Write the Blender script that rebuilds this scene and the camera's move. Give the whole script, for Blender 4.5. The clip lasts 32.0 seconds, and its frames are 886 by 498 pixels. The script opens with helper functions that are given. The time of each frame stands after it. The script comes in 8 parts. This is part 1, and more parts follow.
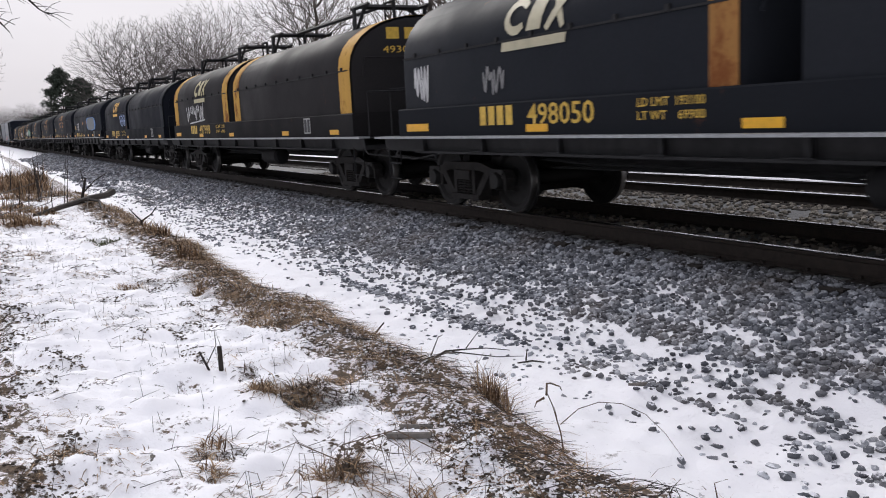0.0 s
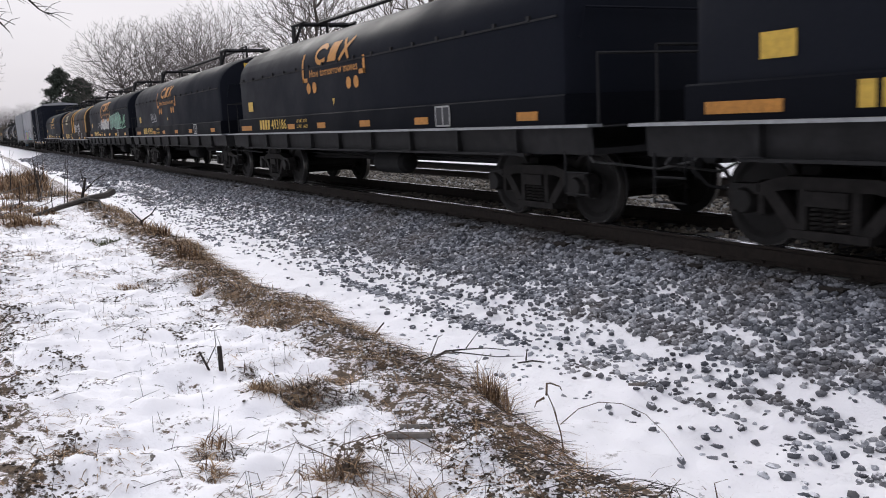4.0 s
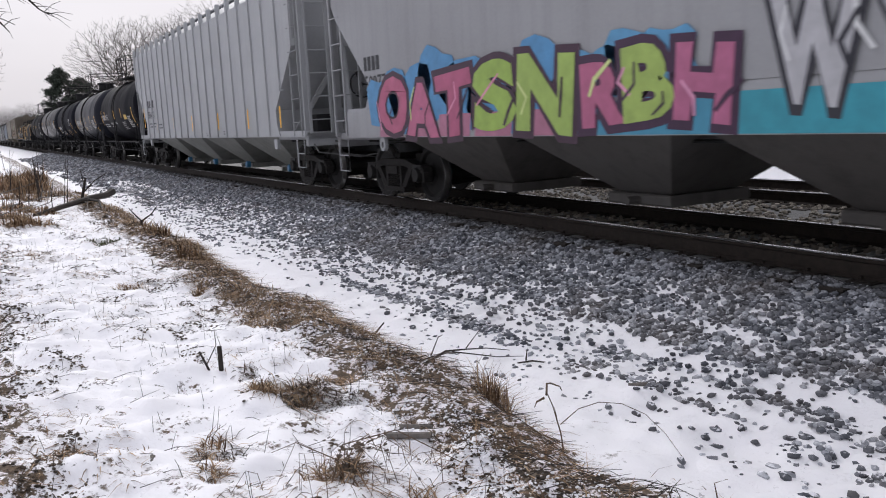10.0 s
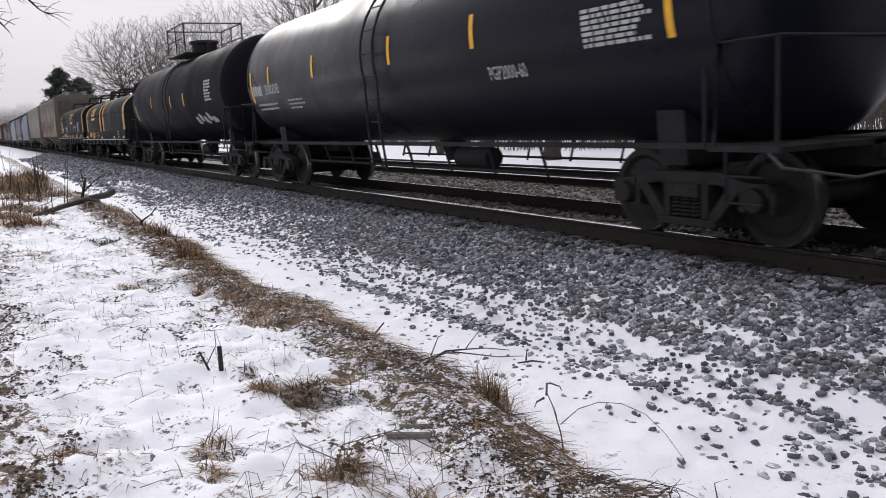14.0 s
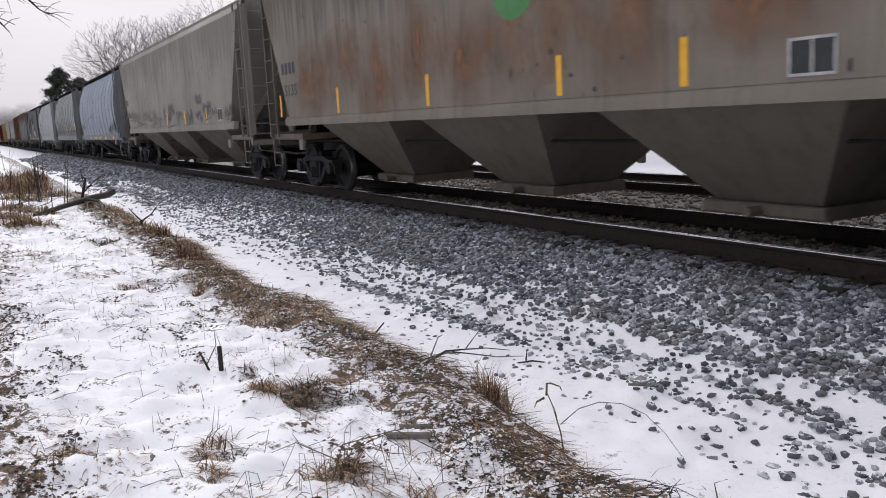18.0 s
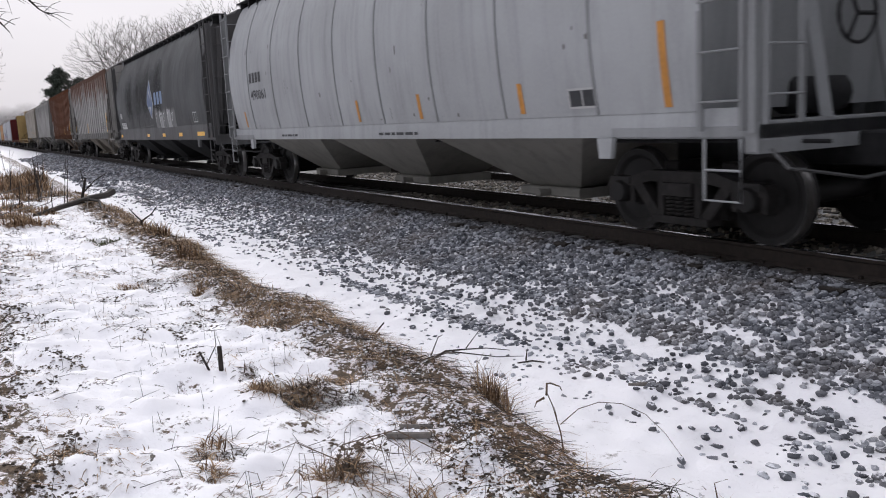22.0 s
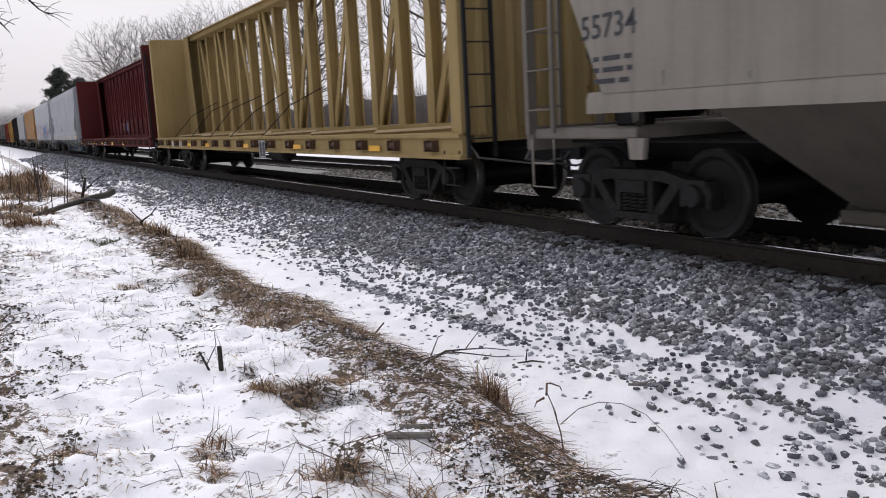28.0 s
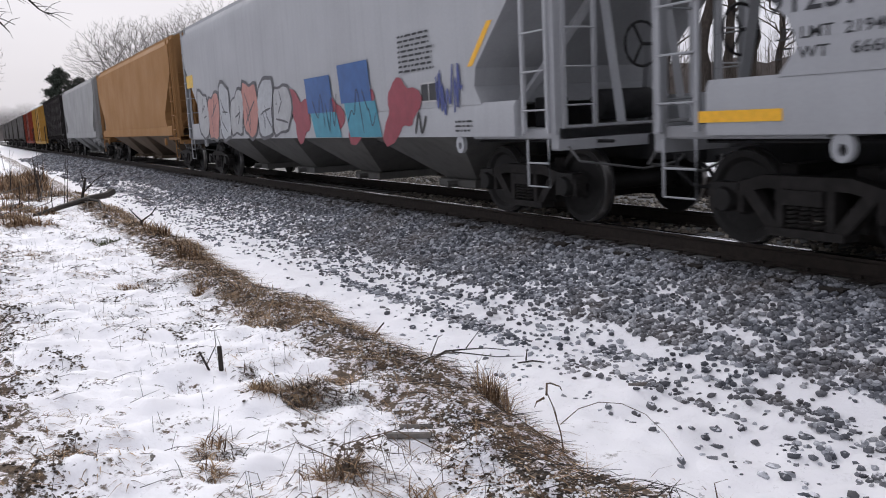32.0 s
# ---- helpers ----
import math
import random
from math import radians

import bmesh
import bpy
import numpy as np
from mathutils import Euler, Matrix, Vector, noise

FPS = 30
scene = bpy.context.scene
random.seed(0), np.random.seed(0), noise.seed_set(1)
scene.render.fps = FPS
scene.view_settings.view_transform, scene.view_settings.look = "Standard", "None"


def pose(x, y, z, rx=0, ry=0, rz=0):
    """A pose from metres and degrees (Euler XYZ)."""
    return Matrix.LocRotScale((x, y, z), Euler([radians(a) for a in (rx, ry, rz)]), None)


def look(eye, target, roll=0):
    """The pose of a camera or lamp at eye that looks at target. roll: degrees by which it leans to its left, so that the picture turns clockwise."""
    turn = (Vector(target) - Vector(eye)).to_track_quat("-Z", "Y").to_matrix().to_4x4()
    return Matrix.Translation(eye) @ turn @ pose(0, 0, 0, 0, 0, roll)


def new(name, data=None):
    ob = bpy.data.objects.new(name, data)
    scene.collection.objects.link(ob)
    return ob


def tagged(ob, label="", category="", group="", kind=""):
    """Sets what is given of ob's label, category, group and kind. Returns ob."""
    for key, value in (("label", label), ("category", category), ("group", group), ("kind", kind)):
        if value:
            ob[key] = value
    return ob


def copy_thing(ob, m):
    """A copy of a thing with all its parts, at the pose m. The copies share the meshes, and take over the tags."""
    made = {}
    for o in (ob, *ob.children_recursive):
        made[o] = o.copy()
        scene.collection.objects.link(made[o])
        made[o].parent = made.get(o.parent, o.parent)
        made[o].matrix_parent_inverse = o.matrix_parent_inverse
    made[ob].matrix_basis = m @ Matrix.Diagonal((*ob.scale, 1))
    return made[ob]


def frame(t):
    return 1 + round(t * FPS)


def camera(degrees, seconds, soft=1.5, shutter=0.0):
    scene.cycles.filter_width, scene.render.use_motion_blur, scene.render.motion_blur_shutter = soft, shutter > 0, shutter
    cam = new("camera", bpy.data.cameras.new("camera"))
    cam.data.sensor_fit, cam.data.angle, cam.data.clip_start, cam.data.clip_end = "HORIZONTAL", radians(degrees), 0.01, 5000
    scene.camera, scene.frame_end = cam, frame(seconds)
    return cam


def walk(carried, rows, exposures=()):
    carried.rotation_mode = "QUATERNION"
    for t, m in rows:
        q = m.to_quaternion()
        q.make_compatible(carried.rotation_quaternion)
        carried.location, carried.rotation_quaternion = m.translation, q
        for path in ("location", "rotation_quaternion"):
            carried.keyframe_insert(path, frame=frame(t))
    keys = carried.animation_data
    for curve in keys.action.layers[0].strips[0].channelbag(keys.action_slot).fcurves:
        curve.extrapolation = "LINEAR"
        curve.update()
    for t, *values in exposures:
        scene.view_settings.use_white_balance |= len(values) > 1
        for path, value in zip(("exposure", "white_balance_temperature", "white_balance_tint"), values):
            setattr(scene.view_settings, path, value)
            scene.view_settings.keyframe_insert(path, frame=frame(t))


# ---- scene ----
# camera: it stands still on the snowy bank beside the line
cam = camera(55.24, 32.0, soft=1.0, shutter=0.09)
EYE_Z = 1.3706
VIEW = Vector((-0.8690, 0.4703, -0.1544))
POSE = look((0, 0, EYE_Z), Vector((0, 0, EYE_Z)) + VIEW * 10, roll=-2.91)
walk(cam, [(0, POSE), (32, POSE)], exposures=[(0, 0.02), (10, 0.05), (14, 0.0), (20, 0.07), (28, 0.06), (29, -0.10), (30, -0.04), (31, 0.03), (32, 0.04)])

SPEED = 17.42      # metres a second along +x
YC = 7.32          # centre line of the near track
HALF = 1.60        # half a car's width

# ---- daylight: thin overcast, brightest down the line ----
SUN_EL, SUN_AZ = radians(28), radians(-82)
world = bpy.data.worlds.new("world")
scene.world = world
world.use_nodes = True
wt = world.node_tree
wt.nodes.clear()
w_out = wt.nodes.new("ShaderNodeOutputWorld")
w_bg = wt.nodes.new("ShaderNodeBackground")
w_sky = wt.nodes.new("ShaderNodeTexSky")
w_sky.sky_type = "NISHITA"
w_sky.sun_disc = False
w_sky.sun_elevation, w_sky.sun_rotation = SUN_EL, SUN_AZ
w_sky.air_density, w_sky.dust_density = 1.0, 3.0
w_tc = wt.nodes.new("ShaderNodeTexCoord")
w_map = wt.nodes.new("ShaderNodeMapping")
w_map.inputs["Scale"].default_value = (1.0, 1.0, 3.0)
w_no = wt.nodes.new("ShaderNodeTexNoise")
w_no.inputs["Scale"].default_value = 1.6
w_no.inputs["Detail"].default_value = 4.0
w_ramp = wt.nodes.new("ShaderNodeValToRGB")
w_ramp.color_ramp.elements[0].position = 0.3
w_ramp.color_ramp.elements[0].color = (8.6, 8.6, 9.8, 1)
w_ramp.color_ramp.elements[1].position = 0.72
w_ramp.color_ramp.elements[1].color = (10.9, 10.9, 12.0, 1)
w_mix = wt.nodes.new("ShaderNodeMix")
w_mix.data_type = "RGBA"
w_mix.inputs[0].default_value = 0.93
wt.links.new(w_tc.outputs["Generated"], w_map.inputs["Vector"])
wt.links.new(w_map.outputs[0], w_no.inputs["Vector"])
wt.links.new(w_no.outputs["Fac"], w_ramp.inputs[0])
wt.links.new(w_sky.outputs[0], w_mix.inputs[6])
wt.links.new(w_ramp.outputs[0], w_mix.inputs[7])
# the cloud is brightest overhead and towards the veiled sun
w_dot = wt.nodes.new("ShaderNodeVectorMath")
w_dot.operation = "DOT_PRODUCT"
w_dot.inputs[1].default_value = (-0.17, 0.08, 0.62)
w_add = wt.nodes.new("ShaderNodeMath")
w_add.inputs[1].default_value = 0.53
w_scale = wt.nodes.new("ShaderNodeVectorMath")
w_scale.operation = "SCALE"
wt.links.new(w_tc.outputs["Generated"], w_dot.inputs[0])
wt.links.new(w_dot.outputs["Value"], w_add.inputs[0])
wt.links.new(w_mix.outputs[2], w_scale.inputs[0])
wt.links.new(w_add.outputs[0], w_scale.inputs["Scale"])
wt.links.new(w_scale.outputs[0], w_bg.inputs["Color"])
w_bg.inputs["Strength"].default_value = 0.1
wt.links.new(w_bg.outputs[0], w_out.inputs[0])

sun_data = bpy.data.lights.new("sun", "SUN")
sun_data.energy, sun_data.angle, sun_data.color = 1.3, radians(22), (1.0, 0.97, 0.94)
sun = new("sun", sun_data)
sun_from = Vector((math.sin(SUN_AZ) * math.cos(SUN_EL), math.cos(SUN_AZ) * math.cos(SUN_EL), math.sin(SUN_EL)))
sun.matrix_world = look(sun_from * 50, (0, 0, 0))


# ---- materials ----
def nodes_of(name, rough=0.6, metal=0.0, spec=0.5):
    mat = bpy.data.materials.new(name)
    mat.use_nodes = True
    nt = mat.node_tree
    b = nt.nodes["Principled BSDF"]
    b.inputs["Roughness"].default_value = rough
    b.inputs["Metallic"].default_value = metal
    b.inputs["Specular IOR Level"].default_value = spec
    return mat, nt, b


def add(nt, kind, **inputs):
    n = nt.nodes.new(kind)
    for k, v in inputs.items():
        n.inputs[k.replace("_", " ")].default_value = v
    return n


def coords(nt, scale=(1, 1, 1), kind="Object"):
    tc = nt.nodes.new("ShaderNodeTexCoord")
    m = nt.nodes.new("ShaderNodeMapping")
    m.inputs["Scale"].default_value = scale
    nt.links.new(tc.outputs[kind], m.inputs["Vector"])
    return m.outputs[0]


def noise_tex(nt, vec, scale, detail=4.0, rough=0.55):
    n = add(nt, "ShaderNodeTexNoise", Scale=scale, Detail=detail, Roughness=rough)
    nt.links.new(vec, n.inputs["Vector"])
    return n.outputs["Fac"]


def ramp(nt, fac, stops):
    r = nt.nodes.new("ShaderNodeValToRGB")
    el = r.color_ramp.elements
    while len(el) < len(stops):
        el.new(0.5)
    for e, (p, c) in zip(el, stops):
        e.position = p
        e.color = (*c, 1) if isinstance(c, tuple) else (c, c, c, 1)
    nt.links.new(fac, r.inputs[0])
    return r.outputs[0]


def mix(nt, fac, a, b, blend="MIX"):
    m = nt.nodes.new("ShaderNodeMix")
    m.data_type = "RGBA"
    m.blend_type = blend
    for v, i in ((fac, 0), (a, 6), (b, 7)):
        if isinstance(v, (int, float)):
            m.inputs[i].default_value = v if i == 0 else (v, v, v, 1)
        elif isinstance(v, tuple):
            m.inputs[i].default_value = (*v, 1)
        else:
            nt.links.new(v, m.inputs[i])
    return m.outputs[2]


def bump(nt, b, height, strength=0.3, dist=0.02):
    n = add(nt, "ShaderNodeBump", Strength=strength, Distance=dist)
    nt.links.new(height, n.inputs["Height"])
    nt.links.new(n.outputs[0], b.inputs["Normal"])


PAINTS = {}


def paint(color, dirt=0.35, rust=0.15, rough=0.55, streak=0.4, rust_color=(0.16, 0.055, 0.02), runs=0.0, runs_from=4.3, runs_color=(0.10, 0.042, 0.022)):
    """Weathered car paint: grime in broad clouds, rain streaks, rust spots, fine grain."""
    key = (color, dirt, rust, rough, streak, runs, runs_from)
    if key in PAINTS:
        return PAINTS[key]
    mat, nt, b = nodes_of("paint", min(0.9, rough + 0.08), 0.0, 0.12 if rough < 0.36 else 0.08 if rough < 0.46 else 0.03)
    v = coords(nt)
    cloud = noise_tex(nt, v, 0.55, 5)
    grain = noise_tex(nt, v, 28, 5, 0.7)
    run = noise_tex(nt, coords(nt, (2.6, 2.6, 0.16)), 1.7, 6, 0.65)
    spots = noise_tex(nt, coords(nt, (1, 1, 0.55)), 2.3, 9, 0.72)
    grime = tuple(0.45 * c + 0.02 * k for c, k in zip(color, (1.5, 1.2, 1.0) if sum(color) > 0.2 else (0.35, 0.4, 0.5)))
    c = mix(nt, ramp(nt, cloud, [(0.38, 0.0), (0.72, dirt)]), color, grime)
    c = mix(nt, ramp(nt, run, [(0.47, 0.0), (0.78, streak)]), c, tuple(0.35 * k + 0.01 for k in color))
    if rust > 0:
        lo = 0.72 - 0.25 * min(rust, 1)
        c = mix(nt, ramp(nt, spots, [(lo, 0.0), (lo + 0.08, min(1.0, 0.5 + rust))]), c, rust_color)
    if runs > 0:                            # long runs that start under the roof and thin out downwards
        sep = nt.nodes.new("ShaderNodeSeparateXYZ")
        nt.links.new(v, sep.inputs[0])
        down = add(nt, "ShaderNodeMapRange")
        nt.links.new(sep.outputs[2], down.inputs[0])
        for i, q in enumerate((runs_from - 2.7, runs_from, -0.32, 0.16)):
            down.inputs[i + 1].default_value = q
        wash = add(nt, "ShaderNodeMath")
        nt.links.new(noise_tex(nt, coords(nt, (3.2, 3.2, 0.12)), 1.9, 7, 0.68), wash.inputs[0])
        nt.links.new(down.outputs[0], wash.inputs[1])
        c = mix(nt, ramp(nt, wash.outputs[0], [(0.44, 0.0), (0.56, runs)]), c, runs_color)
    c = mix(nt, ramp(nt, grain, [(0.3, 0.0), (0.75, 0.16)]), c, tuple(min(1, 1.5 * k + 0.015) for k in color))
    nt.links.new(c, b.inputs["Base Color"])
    nt.links.new(ramp(nt, cloud, [(0.3, max(0.05, rough - 0.08)), (0.75, min(1, rough + 0.25))]), b.inputs["Roughness"])
    bump(nt, b, noise_tex(nt, v, 6, 5), 0.12, 0.02)
    PAINTS[key] = mat
    return mat


def plain(name, color, rough=0.6, metal=0.0, var=0.25, scale=8.0, bumpy=0.15, spec=0.4):
    mat, nt, b = nodes_of(name, rough, metal, spec)
    v = coords(nt)
    a = noise_tex(nt, v, scale, 6, 0.65)
    c = mix(nt, ramp(nt, a, [(0.3, 0.0), (0.75, 1.0)]), tuple(k * (1 - var) for k in color), tuple(min(1, k * (1 + var)) for k in color))
    d = noise_tex(nt, v, scale * 0.13, 3)
    c = mix(nt, ramp(nt, d, [(0.4, 0.0), (0.7, var)]), c, tuple(k * 0.5 for k in color))
    nt.links.new(c, b.inputs["Base Color"])
    bump(nt, b, a, bumpy, 0.01)
    return mat


M_TRUCK = plain("cast_steel", (0.024, 0.022, 0.021), 0.8, 0.0, 0.5, 9, spec=0.2)
M_WHEEL = plain("wheel_steel", (0.014, 0.013, 0.0125), 0.65, 0.1, 0.4, 14, spec=0.3)
M_TREAD = plain("polished_tread", (0.30, 0.29, 0.28), 0.35, 1.0, 0.1, 20)
M_UNDER = plain("underframe_black", (0.018, 0.018, 0.019), 0.75, 0.0, 0.5, 5, spec=0.25)
M_RAILTOP = plain("rail_head_steel", (0.68, 0.68, 0.70), 0.13, 1.0, 0.1, 3)
M_RAILSIDE = plain("rail_web_rust", (0.024, 0.017, 0.013), 0.85, 0.0, 0.5, 12)
M_TIE = plain("oiled_timber", (0.022, 0.018, 0.015), 0.9, 0.0, 0.5, 10, 0.4)
M_GALV = plain("galvanised_steel", (0.33, 0.34, 0.35), 0.5, 0.3, 0.25, 12)
M_WHITEMARK = plain("white_stencil", (0.44, 0.44, 0.43), 0.6, 0, 0.25, 16, 0)
M_YELLOWMARK = plain("yellow_stencil", (0.62, 0.40, 0.06), 0.55, 0, 0.25, 16, 0)
M_REFLECT = plain("yellow_reflective", (0.80, 0.42, 0.02), 0.45, 0, 0.15, 16, 0)
M_ORANGEMARK = plain("orange_stencil", (0.50, 0.22, 0.04), 0.6, 0, 0.3, 16, 0)
M_DARKMARK = plain("dark_stencil", (0.03, 0.032, 0.036), 0.6, 0, 0.3, 16, 0)
M_ROD = plain("dull_steel_rod", (0.10, 0.10, 0.10), 0.6, 0.2, 0.3, 14)
M_RUST = plain("rusted_steel", (0.075, 0.040, 0.024), 0.9, 0, 0.5, 14, 0.4)
M_BLUECAP = plain("blue_plastic", (0.05, 0.19, 0.36), 0.4, 0, 0.15, 8)


# ---- mesh building ----
class Mesh:
    def __init__(self):
        self.v, self.f = [], []

    def face_set(self, pts, faces):
        n = len(self.v)
        self.v += [tuple(p) for p in pts]
        self.f += [tuple(i + n for i in f) for f in faces]
        return self

    def box(self, x0, x1, y0, y1, z0, z1, c=0.0):
        """A box; c: the chamfer along its long edges."""
        if c <= 0:
            p = [(x, y, z) for x in (x0, x1) for y in (y0, y1) for z in (z0, z1)]
            return self.face_set(p, [(0, 1, 3, 2), (4, 6, 7, 5), (0, 4, 5, 1), (2, 3, 7, 6), (0, 2, 6, 4), (1, 5, 7, 3)])
        prof = [(y0 + c, z0), (y1 - c, z0), (y1, z0 + c), (y1, z1 - c), (y1 - c, z1), (y0 + c, z1), (y0, z1 - c), (y0, z0 + c)]
        return self.prism(prof, x0, x1)

    def prism(self, prof, x0, x1):
        """A cross-section of (y, z), counter-clockwise seen from +x, drawn out along x."""
        n = len(prof)
        p = [(x0, y, z) for y, z in prof] + [(x1, y, z) for y, z in prof]
        fs = [(i, (i + 1) % n, n + (i + 1) % n, n + i) for i in range(n)]
        return self.face_set(p, fs + [tuple(range(n - 1, -1, -1)), tuple(range(n, 2 * n))])

    def slab(self, prof, y0, y1):
        """A side view of (x, z), drawn out along y."""
        n = len(prof)
        p = [(x, y0, z) for x, z in prof] + [(x, y1, z) for x, z in prof]
        fs = [(i, (i + 1) % n, n + (i + 1) % n, n + i) for i in range(n)]
        return self.face_set(p, fs + [tuple(range(n - 1, -1, -1)), tuple(range(n, 2 * n))])

    def loft(self, rings, caps=True, closed=True):
        n = len(rings[0])
        pts = [q for r in rings for q in r]
        fs = []
        for k in range(len(rings) - 1):
            for i in range(n if closed else n - 1):
                a, b = k * n + i, k * n + (i + 1) % n
                fs.append((a, b, b + n, a + n))
        if caps:
            fs += [tuple(range(n - 1, -1, -1)), tuple(range((len(rings) - 1) * n, len(rings) * n))]
        return self.face_set(pts, fs)

    def tube(self, pts, r, n=6, r_end=None):
        pts = [Vector(p) for p in pts]
        rings = []
        m = len(pts)
        up = Vector((0.0, 0.0, 1.0))
        for i, p in enumerate(pts):
            d = (pts[min(i + 1, m - 1)] - pts[max(i - 1, 0)]).normalized()
            a = d.cross(up if abs(d.z) < 0.9 else Vector((1, 0, 0))).normalized()
            b = d.cross(a)
            rr = r if r_end is None else r + (r_end - r) * i / (m - 1)
            rings.append([p + (a * math.cos(2 * math.pi * k / n) + b * math.sin(2 * math.pi * k / n)) * rr for k in range(n)])
        return self.loft(rings)

    def bar(self, a, b, w, h=None):
        """A square bar from a to b."""
        return self.tube([a, b], w * 0.7071, 4)

    def revolve(self, prof, n=24, axis="y", centre=(0, 0, 0)):
        """A profile of (along, radius) turned round an axis."""
        rings = []
        for s, r in prof:
            ring = []
            for k in range(n):
                a = 2 * math.pi * k / n
                u, w = r * math.cos(a), r * math.sin(a)
                q = {"y": (u, s, w), "x": (s, u, w), "z": (u, w, s)}[axis]
                ring.append(tuple(q[j] + centre[j] for j in range(3)))
            rings.append(ring)
        return self.loft(rings)

    def mesh(self, name, mats, smooth=True, angle=35):
        me = bpy.data.meshes.new(name)
        me.from_pydata(self.v, [], self.f)
        for m in mats if isinstance(mats, (list, tuple)) else [mats]:
            me.materials.append(m)
        me.update()
        bm = bmesh.new()
        bm.from_mesh(me)
        bmesh.ops.recalc_face_normals(bm, faces=bm.faces)
        bm.to_mesh(me)
        bm.free()
        if smooth:
            me.shade_smooth()
            me.set_sharp_from_angle(angle=radians(angle))
        return me


SHARED = {}


def part(name, m, mat, parent, label="", at=(0, 0, 0)):
    """Links a Mesh (or ready mesh data) as one object under a thing or a part."""
    data = m if isinstance(m, bpy.types.Mesh) else m.mesh(name, mat)
    ob = new(name, data)
    ob.parent = parent
    ob.location = at
    if label:
        ob["label"] = label
    return ob


def shared(key, build, mat):
    if key not in SHARED:
        SHARED[key] = build().mesh(key if isinstance(key, str) else str(key[0]), mat)
    return SHARED[key]


# ---- ground ----
def bank_shift(x):
    return 0.10 * math.sin(x * 0.9 + 1.0) + 0.07 * math.sin(x * 2.3) + 0.05 * math.sin(x * 5.1 + 2)


def ground_z(x, y):
    """Height of the ground: near bank, ditch, ballast shoulder, two track beds, verge and field behind."""
    e = 2.45 + bank_shift(x)
    lumps = 0.05 * noise.noise((x * 0.8, y * 0.8, 0.0)) + 0.046 * noise.noise((x * 3.1, y * 3.6, 5.0)) + 0.032 * noise.noise((x * 7.0, y * 8.0, 9.0)) + 0.012 * noise.noise((x * 15.0, y * 17.0, 4.0))
    if y < e:
        z = -0.13 - 0.075 * max(0.0, y) + 0.03 * max(0, -y) ** 0.5
        z += 1.55 * lumps + 0.05 * math.exp(-((y - e + 0.25) / 0.22) ** 2)
        return z
    if y < e + 0.5:
        t = (y - e) / 0.5
        t = t * t * (3 - 2 * t)
        return -0.31 - 0.31 * t + lumps * (1 - 0.5 * t)
    if y < 4.55:
        return -0.62 + lumps * 0.95
    if y < 6.15:
        t = (y - 4.55) / 1.6
        return -0.62 + 0.425 * t + lumps * 0.6
    if y < 13.3:
        low = 0.10 * math.exp(-((y - 9.45) / 0.5) ** 2)
        return -0.195 - low + lumps * 0.15
    if y < 16:
        t = (y - 13.3) / 2.7
        return -0.195 - 0.49 * t + lumps
    return -0.68 + lumps * 1.5 + 0.35 * noise.noise((x * 0.05, y * 0.05, 2.0)) + 0.006 * (y - 16)


def steps(*spans):
    out = []
    for a, b, s in spans:
        n = max(1, round((b - a) / s))
        out += [a + (b - a) * i / n for i in range(n)]
    out.append(spans[-1][1])
    return out


def ground_sheet():
    xs = steps((-1500, -300, 120), (-300, -60, 8), (-60, -24, 0.5), (-24, -11, 0.12), (-11, 0, 0.06), (0, 6, 0.4), (6, 60, 6), (60, 1500, 160))
    ys = steps((-1500, -200, 130), (-200, -12, 8), (-12, -2, 0.5), (-2, 3.2, 0.055), (3.2, 6.3, 0.08), (6.3, 14, 0.3), (14, 40, 1.0), (40, 200, 10), (200, 1500, 130))
    vs = [(x, y, ground_z(x, y)) for x in xs for y in ys]
    ny = len(ys)
    fs = [(i * ny + j, (i + 1) * ny + j, (i + 1) * ny + j + 1, i * ny + j + 1) for i in range(len(xs) - 1) for j in range(ny - 1)]
    me = bpy.data.meshes.new("ground")
    me.from_pydata(vs, [], fs)
    me.shade_smooth()
    return me


